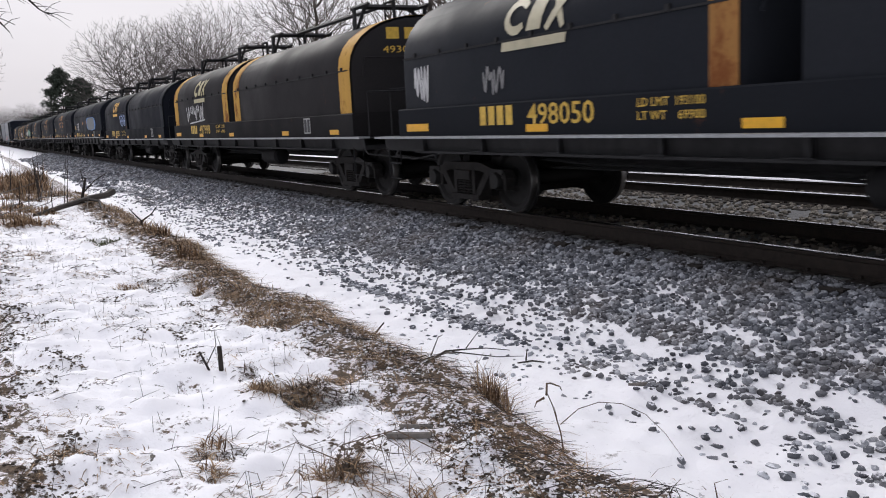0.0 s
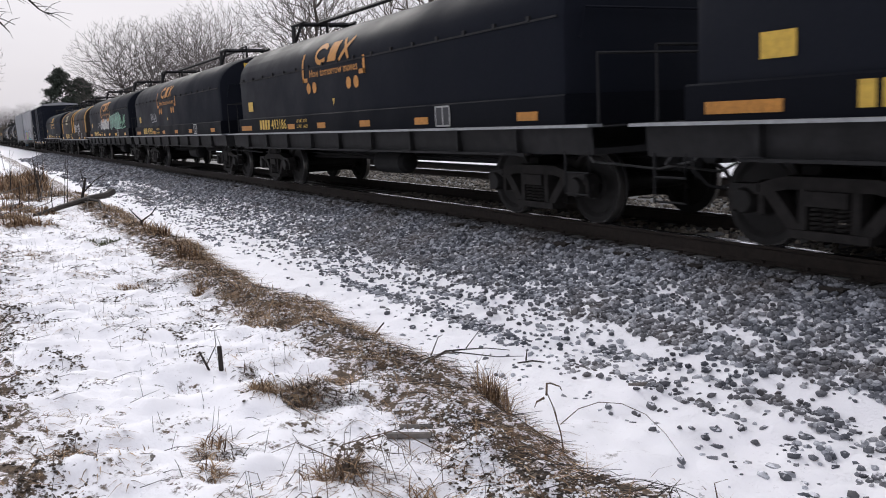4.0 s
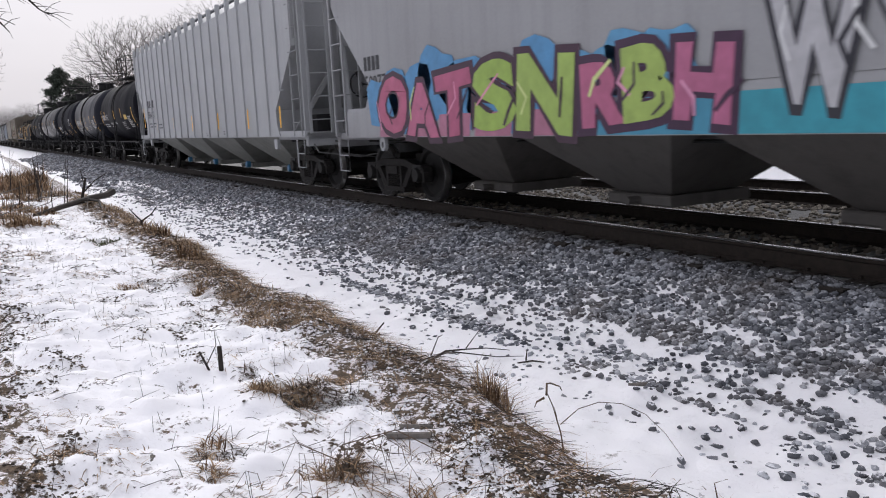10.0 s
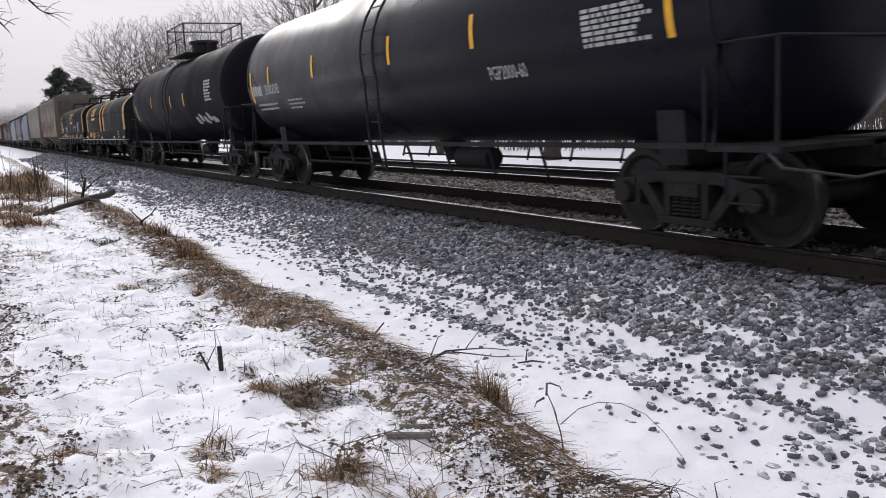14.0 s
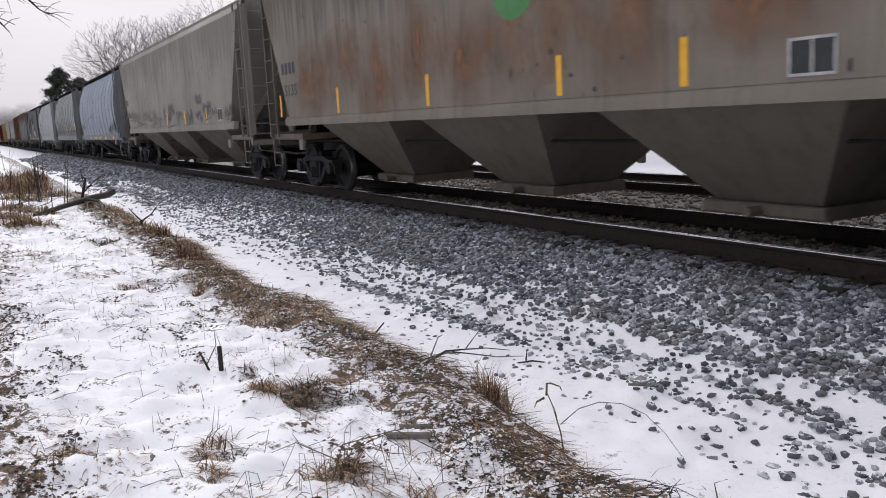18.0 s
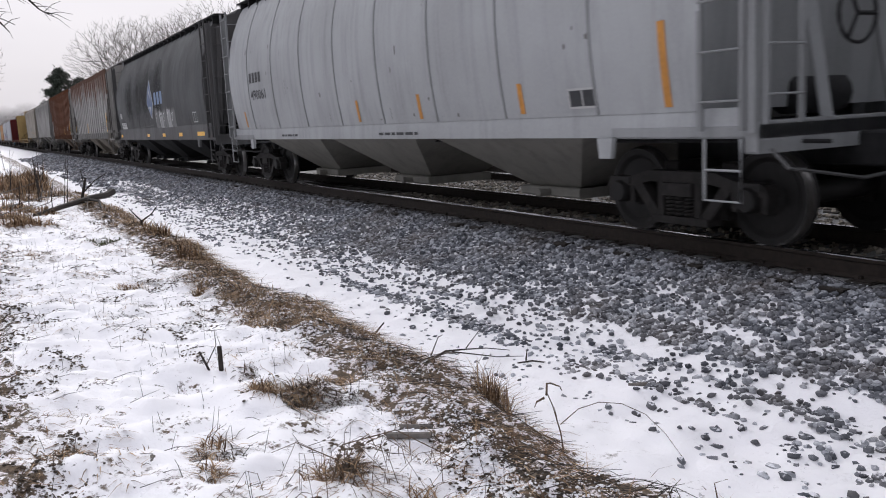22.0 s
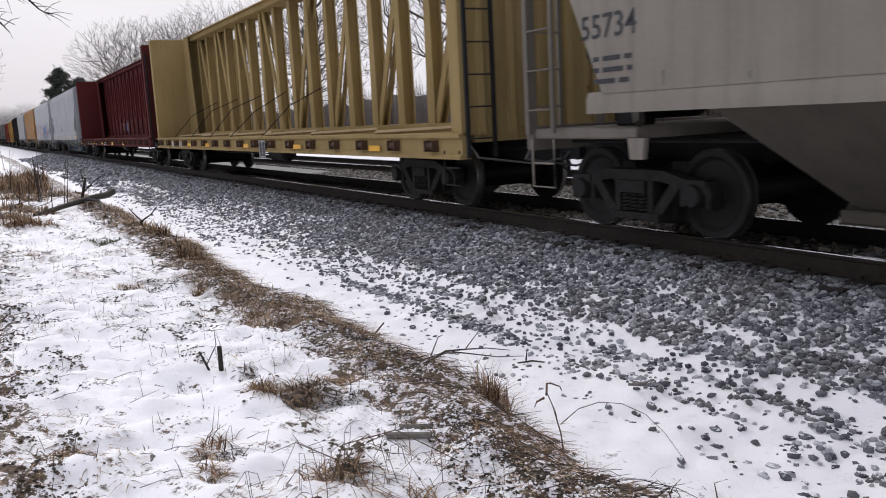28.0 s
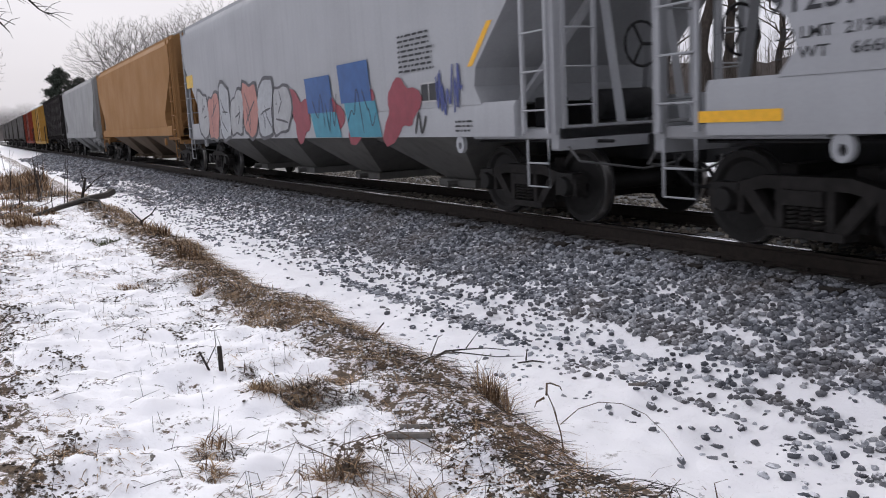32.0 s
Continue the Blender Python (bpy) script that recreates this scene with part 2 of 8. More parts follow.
def snow_ground_material():
    mat, nt, b = nodes_of("snowy_ground", 0.75, 0, 0.3)
    v = coords(nt, (1, 1, 1), "Object")
    big = noise_tex(nt, v, 1.1, 4)
    mid = noise_tex(nt, v, 5.5, 7, 0.7)
    fine = noise_tex(nt, v, 38, 6, 0.75)
    snow = mix(nt, ramp(nt, big, [(0.35, 0.0), (0.7, 1.0)]), (0.90, 0.89, 0.91), (0.93, 0.925, 0.94))
    soil = mix(nt, ramp(nt, fine, [(0.3, 0.0), (0.7, 1.0)]), (0.038, 0.026, 0.017), (0.20, 0.138, 0.088))
    soil = mix(nt, ramp(nt, mid, [(0.4, 0.0), (0.65, 0.6)]), soil, (0.07, 0.055, 0.04))
    soil = mix(nt, ramp(nt, noise_tex(nt, v, 17, 6, 0.7), [(0.52, 0.0), (0.545, 0.95)]), soil, (0.86, 0.82, 0.85))
    grit = mix(nt, ramp(nt, fine, [(0.3, 0.0), (0.75, 1.0)]), (0.05, 0.051, 0.053), (0.22, 0.22, 0.215))
    # where the snow lies: by the lie of the land across the line, broken up by noise
    sep = nt.nodes.new("ShaderNodeSeparateXYZ")
    nt.links.new(v, sep.inputs[0])
    wob = add(nt, "ShaderNodeMath")
    wob.operation = "MULTIPLY_ADD"
    nt.links.new(mid, wob.inputs[0])
    wob.inputs[1].default_value = 1.3
    wob.inputs[2].default_value = -0.65
    wob2 = add(nt, "ShaderNodeMath")
    wob2.operation = "MULTIPLY_ADD"
    nt.links.new(big, wob2.inputs[0])
    wob2.inputs[1].default_value = 0.9
    wob2.inputs[2].default_value = -0.45
    s1 = add(nt, "ShaderNodeMath")
    nt.links.new(wob.outputs[0], s1.inputs[0])
    nt.links.new(wob2.outputs[0], s1.inputs[1])
    ys = add(nt, "ShaderNodeMath")
    nt.links.new(sep.outputs[1], ys.inputs[0])
    nt.links.new(s1.outputs[0], ys.inputs[1])
    norm = add(nt, "ShaderNodeMapRange")
    nt.links.new(ys.outputs[0], norm.inputs[0])
    norm.inputs[1].default_value, norm.inputs[2].default_value = -2.0, 18.0
    at = lambda y: (y + 2.0) / 20.0
    bare = ramp(nt, norm.outputs[0], [(at(-1.6), 0.0), (at(-1.0), 0.7), (at(-0.1), 0.62), (at(0.35), 0.0), (at(1.8), 0.0), (at(2.05), 0.85), (at(2.6), 0.95), (at(2.8), 0.0)])
    grit_on = ramp(nt, norm.outputs[0], [(at(5.7), 0.0), (at(6.05), 0.8), (at(6.25), 1.0), (at(12.9), 1.0), (at(13.6), 0.15), (at(16), 0.0)])
    speck = ramp(nt, noise_tex(nt, v, 26, 5, 0.6), [(0.50, 0.0), (0.53, 1.0)])
    patch = mix(nt, ramp(nt, noise_tex(nt, v, 2.2, 6, 0.7), [(0.58, 0.0), (0.64, 1.0)]), 0.0, speck)
    fleck = ramp(nt, noise_tex(nt, coords(nt, (1, 1.25, 1)), 15.0, 5, 0.62), [(0.645, 0.0), (0.66, 0.95)])
    bank_only = ramp(nt, norm.outputs[0], [(at(2.7), 1.0), (at(3.3), 0.12)])
    edge = add(nt, "ShaderNodeMath")          # bare soil breaks off in a ragged, hard edge
    edge.operation = "MULTIPLY_ADD"
    nt.links.new(noise_tex(nt, v, 9, 7, 0.72), edge.inputs[0])
    edge.inputs[1].default_value = 1.5
    edge.inputs[2].default_value = -0.75
    both = add(nt, "ShaderNodeMath")
    nt.links.new(bare, both.inputs[0])
    nt.links.new(edge.outputs[0], both.inputs[1])
    c = mix(nt, mix(nt, bank_only, 0.0, patch), snow, soil)
    c = mix(nt, mix(nt, bank_only, 0.0, fleck), c, (0.06, 0.05, 0.042))
    c = mix(nt, ramp(nt, both.outputs[0], [(0.46, 0.0), (0.54, 1.0)]), c, soil)
    c = mix(nt, grit_on, c, grit)
    nt.links.new(c, b.inputs["Base Color"])
    h = mix(nt, 0.3, mix(nt, 0.4, mid, noise_tex(nt, v, 13, 5, 0.6)), fine)
    bump(nt, b, h, 0.55, 0.05)
    return mat


M_GROUND = snow_ground_material()
g_me = ground_sheet()
g_me.materials.append(M_GROUND)
tagged(new("ground", g_me), "snow-dusted ground with bare soil, ditch and gritty track bed", "ground", kind="structure")


# ---- rails and sleepers ----
def rail_mesh(x0, x1):
    m = Mesh()
    m.prism([(-0.07, -0.185), (0.07, -0.185), (0.07, -0.175), (0.012, -0.155), (0.009, -0.05), (0.034, -0.038), (0.036, -0.010),
             (-0.036, -0.010), (-0.034, -0.038), (-0.009, -0.05), (-0.012, -0.155), (-0.07, -0.175)], x0, x1)
    return m


def rail_head(x0, x1):
    m = Mesh()
    m.prism([(-0.036, -0.0095), (0.036, -0.0095), (0.030, -0.001), (0.02, 0.0), (-0.02, 0.0), (-0.030, -0.001)], x0, x1)
    return m


TRACK2 = 11.45
for k, (yc, what) in enumerate(((YC, "near"), (TRACK2, "second"))):
    for side in (-1, 1):
        r = new("rail_%s_track" % what, rail_mesh(-1400, 1400).mesh("rail", M_RAILSIDE))
        r.location = (0, yc + side * 0.7525, 0)
        tagged(r, "dark rusted steel rail with a polished head", "rail", kind="structure")
        part("rail_head", rail_head(-1400, 1400), M_RAILTOP, r)

tie_me = Mesh().box(-0.115, 0.115, -1.3, 1.3, -0.36, -0.187, 0.012).mesh("sleeper", M_TIE)
plate_me = Mesh().box(-0.1, 0.1, -0.18, 0.18, -0.187, -0.178).box(-0.06, -0.03, -0.115, -0.08, -0.178, -0.15).box(0.03, 0.06, 0.08, 0.115, -0.178, -0.15).mesh("tie_plate", M_RAILSIDE)
for yc, what in ((YC, "sleepers of the near track"), (TRACK2, "sleepers of the second track")):
    for i in range(88):
        t = new("sleeper", tie_me)
        t.location = (-31 + i * 0.52, yc + random.uniform(-0.04, 0.04), random.uniform(-0.006, 0.004))
        t.rotation_euler = (0, 0, random.uniform(-0.015, 0.015))
        tagged(t, "oil-blackened timber sleeper bedded in ballast", "sleeper", what)
        for s in (-1, 1):
            part("tie_plate", plate_me, None, t, at=(0, s * 0.7525, 0))
far_ties = Mesh()
for yc in (YC, TRACK2):
    for i in range(420):
        x = -31.5 - i * 0.52
        for xx in (x, 14.8 + i * 0.52) if i < 120 else (x,):
            far_ties.box(xx - 0.115, xx + 0.115, yc - 1.3, yc + 1.3, -0.36, -0.187)
tagged(new("distant_sleepers", far_ties.mesh("distant_sleepers", M_TIE)), "dark timber sleepers running off into the distance", "sleepers", kind="stuff")


# ---- loose stone ----
def stone_material(name, dark, light, snow=0.0):
    mat, nt, b = nodes_of(name, 0.85, 0, 0.3)
    geo = nt.nodes.new("ShaderNodeNewGeometry")
    v = coords(nt)
    tone = ramp(nt, geo.outputs["Random Per Island"], [(0.0, dark), (0.6, tuple(0.68 * a + 0.32 * c for a, c in zip(dark, light))), (1.0, light)])
    fine = noise_tex(nt, v, 60, 5, 0.7)
    c = mix(nt, ramp(nt, fine, [(0.35, 0.0), (0.7, 0.5)]), tone, tuple(k * 0.45 for k in dark))
    warm = ramp(nt, noise_tex(nt, v, 1.3, 3), [(0.45, 0.0), (0.7, 0.35)])
    c = mix(nt, warm, c, (0.16, 0.125, 0.095))
    if snow > 0:
        sp = nt.nodes.new("ShaderNodeSeparateXYZ")
        nt.links.new(geo.outputs["Normal"], sp.inputs[0])
        where = nt.nodes.new("ShaderNodeSeparateXYZ")
        nt.links.new(v, where.inputs[0])
        up = add(nt, "ShaderNodeMapRange")
        nt.links.new(where.outputs[1], up.inputs[0])
        for i, q in enumerate((3.6, 6.1, 0.03, -0.005)):
            up.inputs[i + 1].default_value = q
        lie = add(nt, "ShaderNodeMath")
        nt.links.new(mix(nt, 0.45, sp.outputs[2], noise_tex(nt, v, 16, 5, 0.7)), lie.inputs[0])
        nt.links.new(up.outputs[0], lie.inputs[1])
        by_rail = add(nt, "ShaderNodeMapRange")                   # stones turn darker towards the rail, unevenly
        nt.links.new(where.outputs[1], by_rail.inputs[0])
        by_rail.inputs[1].default_value, by_rail.inputs[2].default_value = 5.95, 6.30
        c = mix(nt, mix(nt, by_rail.outputs[0], 0.0, ramp(nt, noise_tex(nt, v, 2.4, 5), [(0.3, 0.55), (0.6, 0.9)])), c, (0.022, 0.02, 0.019))
        c = mix(nt, ramp(nt, lie.outputs[0], [(0.775, 0.0), (0.815, 0.9)]), c, (0.82, 0.82, 0.86))
    nt.links.new(c, b.inputs["Base Color"])
    bump(nt, b, fine, 0.4, 0.01)
    return mat


ico = bmesh.new()
bmesh.ops.create_icosphere(ico, subdivisions=1, radius=1.0)
ICO_V = np.array([v.co[:] for v in ico.verts])
ICO_F = np.array([[v.index for v in f.verts] for f in ico.faces])
ico.free()


def stones(name, places, sizes, mat, label, rng, flat=0.64, sink=0.22):
    n = len(places)
    k = len(ICO_V)
    rad = sizes[:, None] * 0.5
    sc = np.stack([rng.uniform(0.75, 1.3, n), rng.uniform(0.7, 1.1, n), rng.uniform(flat - 0.15, flat + 0.25, n)], 1)
    base = ICO_V[None] * (1 + rng.uniform(-0.32, 0.26, (n, k, 1)))
    base = base * sc[:, None, :]
    a = rng.uniform(0, 2 * np.pi, n)
    tilt = rng.uniform(-0.5, 0.5, n)
    ct, st = np.cos(tilt)[:, None], np.sin(tilt)[:, None]
    x, y, z = base[..., 0], base[..., 1], base[..., 2]
    y, z = y * ct - z * st, y * st + z * ct
    ca, sa = np.cos(a)[:, None], np.sin(a)[:, None]
    pts = np.stack([x * ca - y * sa, x * sa + y * ca, z], -1) * rad[..., None] + places[:, None, :]
    pts[..., 2] += rad * (0.5 - (sink if np.isscalar(sink) else sink[:, None]))
    me = bpy.data.meshes.new(name)
    faces = (ICO_F[None] + (np.arange(n) * k)[:, None, None]).reshape(-1, 3)
    me.from_pydata(pts.reshape(-1, 3).tolist(), [], faces.tolist())
    me.materials.append(mat)
    return tagged(new(name, me), label, "stones", kind="stuff")


rng = np.random.default_rng(7)


def cast(n, x0, x1, y0, y1, power=1.0):
    x = x0 + (x1 - x0) * rng.uniform(0, 1, n)
    y = y0 + (y1 - y0) * rng.uniform(0, 1, n) ** power
    return np.array([(a, b, ground_z(a, b)) for a, b in zip(x, y)])


def toe_keep(p, low=3.2, high=6.15):
    """Stones thin out down the shoulder towards the ditch, in ragged rows along the line."""
    keep = []
    for x, y, z in p:
        t = min(1.0, max(0.0, (y - low) / (high - low)))
        row = 1.1 * noise.noise((x * 0.13, y * 2.9, 3.0)) + 0.45 * noise.noise((x * 0.8, y * 4.0, 7.0)) + 0.6 * noise.noise((x * 4.0, y * 5.0, 1.0))
        keep.append(rng.uniform(0, 1) < (0.08 * min(1.0, 3 * t) + 1.15 * t ** 2.55) * math.exp(3.4 * row * (1 - t) ** 0.6))
    return p[np.array(keep)]


M_STONE = stone_material("grey_crushed_stone", (0.052, 0.057, 0.070), (0.62, 0.64, 0.68), 0.5)
M_STONE2 = stone_material("dull_brown_stone", (0.10, 0.088, 0.074), (0.42, 0.38, 0.32), 0.0)
near_p = np.concatenate([toe_keep(cast(56000, -14, -0.6, 3.2, 6.3)), toe_keep(cast(11000, -0.6, 8.0, 3.2, 6.3))])
mid_p = toe_keep(cast(62000, -34, -14, 3.2, 6.3))
stones("ballast_stones", np.concatenate([near_p, mid_p]), 0.030 + 0.052 * rng.uniform(0, 1, len(near_p) + len(mid_p)) ** 1.7, M_STONE,
       "grey crushed stone ballast with snow between the stones", rng,
       sink=np.clip(0.60 - 0.28 * (np.concatenate([near_p, mid_p])[:, 1] - 3.6), 0.15, 0.7) + rng.uniform(-0.25, 0.2, len(near_p) + len(mid_p)))
far_p = toe_keep(cast(20000, -90, -34, 3.4, 6.2))
stones("distant_ballast", far_p, rng.uniform(0.12, 0.2, len(far_p)), M_STONE, "grey ballast shoulder running into the distance", rng)
bed = np.concatenate([cast(7600, -26, 8, 8.25, 10.6), cast(3000, -16, 8, 6.65, 8.0), cast(2600, -26, 8, 10.8, 13.2)])
bed[:, 2] = np.maximum(bed[:, 2], -0.25)
stones("track_bed_stones", bed, rng.uniform(0.045, 0.1, len(bed)), M_STONE2, "brownish grey stone between the two tracks", rng)
strays = cast(70, -10, -1.2, 2.9, 4.8, 0.6)
stones("stray_stones", strays, rng.uniform(0.015, 0.06, len(strays)), M_STONE, "loose grey stones lying on the snow in the ditch", rng)


# ---- rolling stock: trucks ----
WHEEL_R, BASE = 0.457, 0.889


def wheelset_mesh():
    m = Mesh()
    m.revolve([(-1.06, 0.0), (-1.06, 0.085), (-0.8, 0.085), (-0.78, 0.11), (0.78, 0.11), (0.8, 0.085), (1.06, 0.085), (1.06, 0.0)], 12, "y")
    for s in (-1, 1):
        m.revolve([(s * 0.825, 0.10), (s * 0.835, 0.14), (s * 0.80, 0.18), (s * 0.785, 0.34), (s * 0.825, 0.385), (s * 0.825, 0.450), (s * 0.812, WHEEL_R),
                   (s * 0.735, WHEEL_R + 0.003), (s * 0.722, 0.482), (s * 0.70, 0.478), (s * 0.695, 0.385), (s * 0.745, 0.33), (s * 0.755, 0.18), (s * 0.70, 0.12), (s * 0.70, 0.10)], 32, "y")
        for k in range(4):
            a = math.pi / 4 + k * math.pi / 2
            m.revolve([(s * 1.055, 0.0), (s * 1.055, 0.022), (s * 1.075, 0.022), (s * 1.075, 0.0)], 6, "y", (0.05 * math.cos(a), 0, 0.05 * math.sin(a)))
    return m


def side_frame_mesh():
    m = Mesh()
    # top chord, swept down over the axle boxes
    m.slab([(-1.12, 0.50), (-1.06, 0.60), (-0.72, 0.63), (-0.45, 0.70), (0.45, 0.70), (0.72, 0.63), (1.06, 0.60), (1.12, 0.50), (1.06, 0.49),
            (0.70, 0.53), (0.42, 0.585), (-0.42, 0.585), (-0.70, 0.53), (-1.06, 0.49)], -0.085, 0.085)
    # tension members down to the spring seat
    for s in (-1, 1):
        m.slab([(s * 0.70, 0.55), (s * 0.56, 0.57), (s * 0.27, 0.24), (s * 0.36, 0.17)], -0.08, 0.08)
        m.slab([(s * 0.30, 0.60), (s * 0.22, 0.60), (s * 0.22, 0.24), (s * 0.30, 0.24)], -0.09, 0.09)
        m.slab([(s * 1.10, 0.53), (s * 1.10, 0.34), (s * 1.03, 0.34), (s * 1.03, 0.53)], -0.075, 0.075)
        m.slab([(s * 0.75, 0.57), (s * 0.75, 0.34), (s * 0.68, 0.34), (s * 0.68, 0.57)], -0.075, 0.075)
    m.slab([(-0.40, 0.16), (0.40, 0.16), (0.40, 0.235), (-0.40, 0.235)], -0.10, 0.10)
    return m


def spring_mesh():
    m = Mesh()
    for cx in (-0.13, 0.0, 0.13):
        pts = [(cx + 0.055 * math.cos(a), -0.02 + 0.055 * math.sin(a), 0.235 + 0.2 * a / (2 * math.pi * 5)) for a in np.linspace(0, 2 * math.pi * 5, 41)]
        m.tube(pts, 0.014, 5)
    return m


def bearing_mesh():
    return Mesh().revolve([(-0.12, 0.0), (-0.12, 0.105), (-0.08, 0.125), (0.1, 0.125), (0.1, 0.0)], 16, "y").box(-0.16, 0.16, -0.08, 0.08, 0.09, 0.16)


def bolster_mesh():
    m = Mesh().prism([(-1.12, 0.45), (1.12, 0.45), (1.12, 0.58), (0.4, 0.70), (-0.4, 0.70), (-1.12, 0.58)], -0.2, 0.2)
    return m


WHEELSETS = []


def truck(car, x):
    """A three-piece truck under a car: bolster, side frames, springs, bearings, wheelsets."""
    t = part("truck", shared("bolster", bolster_mesh, M_TRUCK), None, car, at=(x, 0, 0))
    part("centre_plate", shared("centre_plate", lambda: Mesh().box(-0.62, 0.62, -0.1, 0.1, 0.55, 0.82, 0.02), M_TRUCK), None, t)
    for s in (-1, 1):
        part("brake_lever", shared("brake_lever", lambda: Mesh().box(-0.1, 0.1, -0.8, 0.8, 0.62, 0.78, 0.02), M_TRUCK), None, t, at=(s * 0.4, 0, 0))
        part("brake_beam", shared("brake_beam", lambda: Mesh().box(-0.05, 0.05, -0.95, 0.95, 0.22, 0.34, 0.015), M_TRUCK), None, t, at=(s * 0.46, 0, 0))
        part("brake_rod", shared("truck_rod", lambda: Mesh().box(-1.0, 1.0, -0.03, 0.03, 0.30, 0.40, 0.01), M_TRUCK), None, t, at=(0, s * 0.59, 0))
        part("side_frame", shared("side_frame", side_frame_mesh, M_TRUCK), None, t, at=(0, s * 1.0, 0))
        part("spring", shared("spring", spring_mesh, M_TRUCK), None, t, at=(0, s * 1.02, 0))
        for k in (-1, 1):
            part("bearing", shared("bearing", bearing_mesh, M_WHEEL), None, t, at=(k * BASE, s * 1.02, WHEEL_R))
    for k in (-1, 1):
        if "wheelset" not in SHARED:
            me = shared("wheelset", wheelset_mesh, M_WHEEL)
            me.materials.append(M_TREAD)
            for f in me.polygons:
                if all(0.448 < math.hypot(me.vertices[i].co.x, me.vertices[i].co.z) < 0.463 for i in f.vertices):
                    f.material_index = 1
        w = part("wheelset", shared("wheelset", wheelset_mesh, M_WHEEL), None, t, at=(k * BASE, 0, WHEEL_R))
        WHEELSETS.append((w, car, x + k * BASE, k * BASE))
    return t


def coupler_mesh():
    m = Mesh().box(-0.75, 0.0, -0.09, 0.09, 0.78, 0.94, 0.02)
    m.slab([(0.0, 0.74), (0.12, 0.70), (0.2, 0.74), (0.2, 0.98), (0.1, 1.0), (0.0, 0.96)], -0.17, 0.06)
    m.tube([(-0.1, -0.25, 0.80), (0.0, -0.3, 0.62), (0.12, -0.2, 0.46), (0.25, -0.05, 0.42)], 0.022, 6)
    return m


def car_empty(name, length, label, category, rear):
    car = new(name)
    car.empty_display_size = 0.5
    car["half"] = length / 2
    tagged(car, label, category, "cars of the freight train")
    CARS.append((car, rear + length / 2))
    for s in (-1, 1):
        c = part("coupler", shared("coupler", coupler_mesh, M_UNDER), None, car, at=(s * (length / 2 - 0.16), 0, 0))
        if s < 0:
            c.rotation_euler = (0, 0, math.pi)
        xe = s * (length / 2 - 0.62)
        part("cut_lever", Mesh().tube([(xe - s * 0.1, -1.42, 0.96), (xe + s * 0.06, -1.40, 0.80), (xe + s * 0.10, -1.15, 0.76), (xe + s * 0.16, -0.55, 0.66), (xe + s * 0.30, -0.15, 0.72), (xe + s * 0.36, 0.0, 0.90)], 0.016, 6), M_ROD, car, "bent steel uncoupling lever")
        part("brake_hose", Mesh().tube([(xe + s * 0.1, 0.30, 0.72), (xe + s * 0.32, 0.34, 0.58), (xe + s * 0.52, 0.30, 0.36), (xe + s * 0.66, 0.18, 0.34)], 0.026, 6), M_UNDER, car)
    return car


CARS = []


# ---- marks on the cars ----
def flat_y(z):
    return HALF


def decal_points(pts, side_y, off):
    return [(x, -(side_y(z) + off), z) for x, z in pts]


SINGLE = {"graffiti", "emblem_dot", "painted_patch", "graffiti_patch", "worn_panel", "paint_splash", "emblem_box", "emblem_block", "lift_mark", "rust_bloom", "grime_patch", "soot_patch", "emblem"}


class Stroke:
    """A brush stroke along (x, z) points."""
    def __init__(self, pts, w):
        self.pts, self.w = [tuple(p) for p in pts], w

    def outline(self, side_y, off):
        pts = []
        for (x0, z0), (x1, z1) in zip(self.pts, self.pts[1:]):
            n = max(1, int(math.hypot(x1 - x0, z1 - z0) / 0.15))
            pts += [(x0 + (x1 - x0) * i / n, z0 + (z1 - z0) * i / n) for i in range(n)]
        pts.append(self.pts[-1])
        m, last, left, right = Mesh(), len(pts) - 1, [], []
        for i, (x, z) in enumerate(pts):
            (ax, az), (bx, bz) = pts[max(0, i - 1)], pts[min(last, i + 1)]
            d = math.hypot(bx - ax, bz - az) or 1.0
            ux, uz = (bx - ax) / d, (bz - az) / d
            k = self.w * 0.5 * (0.7 if i in (0, last) else 1.0)
            e = self.w * 0.35 * (-1 if i == 0 else 1 if i == last else 0)
            left.append((x - uz * k + ux * e, z + ux * k + uz * e))
            right.append((x + uz * k + ux * e, z - ux * k + uz * e))
        n = len(pts)
        return m.face_set(decal_points(left, side_y, off) + decal_points(right, side_y, off), [(i, i + 1, n + i + 1, n + i) for i in range(n - 1)])


def skin(m, polys, side_y, off):
    """Lays outlines on a side; bands of one outline share their corners."""
    at = {}
    for pts in polys:
        for q in (bands_of(pts) if side_y is not flat_y else [pts]):
            f = []
            for p in q:
                key = (round(p[0], 4), round(p[1], 4), id(pts))
                if key not in at:
                    at[key] = len(m.v)
                    m.v.append(decal_points([p], side_y, off)[0])
                if at[key] not in f:
                    f.append(at[key])
            if len(f) > 2:
                m.f.append(tuple(f))
    return m


def mark(car, name, polys, mat, side_y=flat_y, off=0.006, label=""):
    """Flat painted shapes on the near side, each a list of (x, z) or a Stroke."""
    ob = None
    for i, st in enumerate(p for p in polys if isinstance(p, Stroke)):
        ob = part(name, st.outline(side_y, off + 0.0004 * (i % 6)), mat, car, label)
    shapes = [p for p in polys if not isinstance(p, Stroke)]
    for group in ([[p] for p in shapes] if name in SINGLE else [shapes] if shapes else []):
        ob = part(name, skin(Mesh(), group, side_y, off), mat, car, label)
    return ob


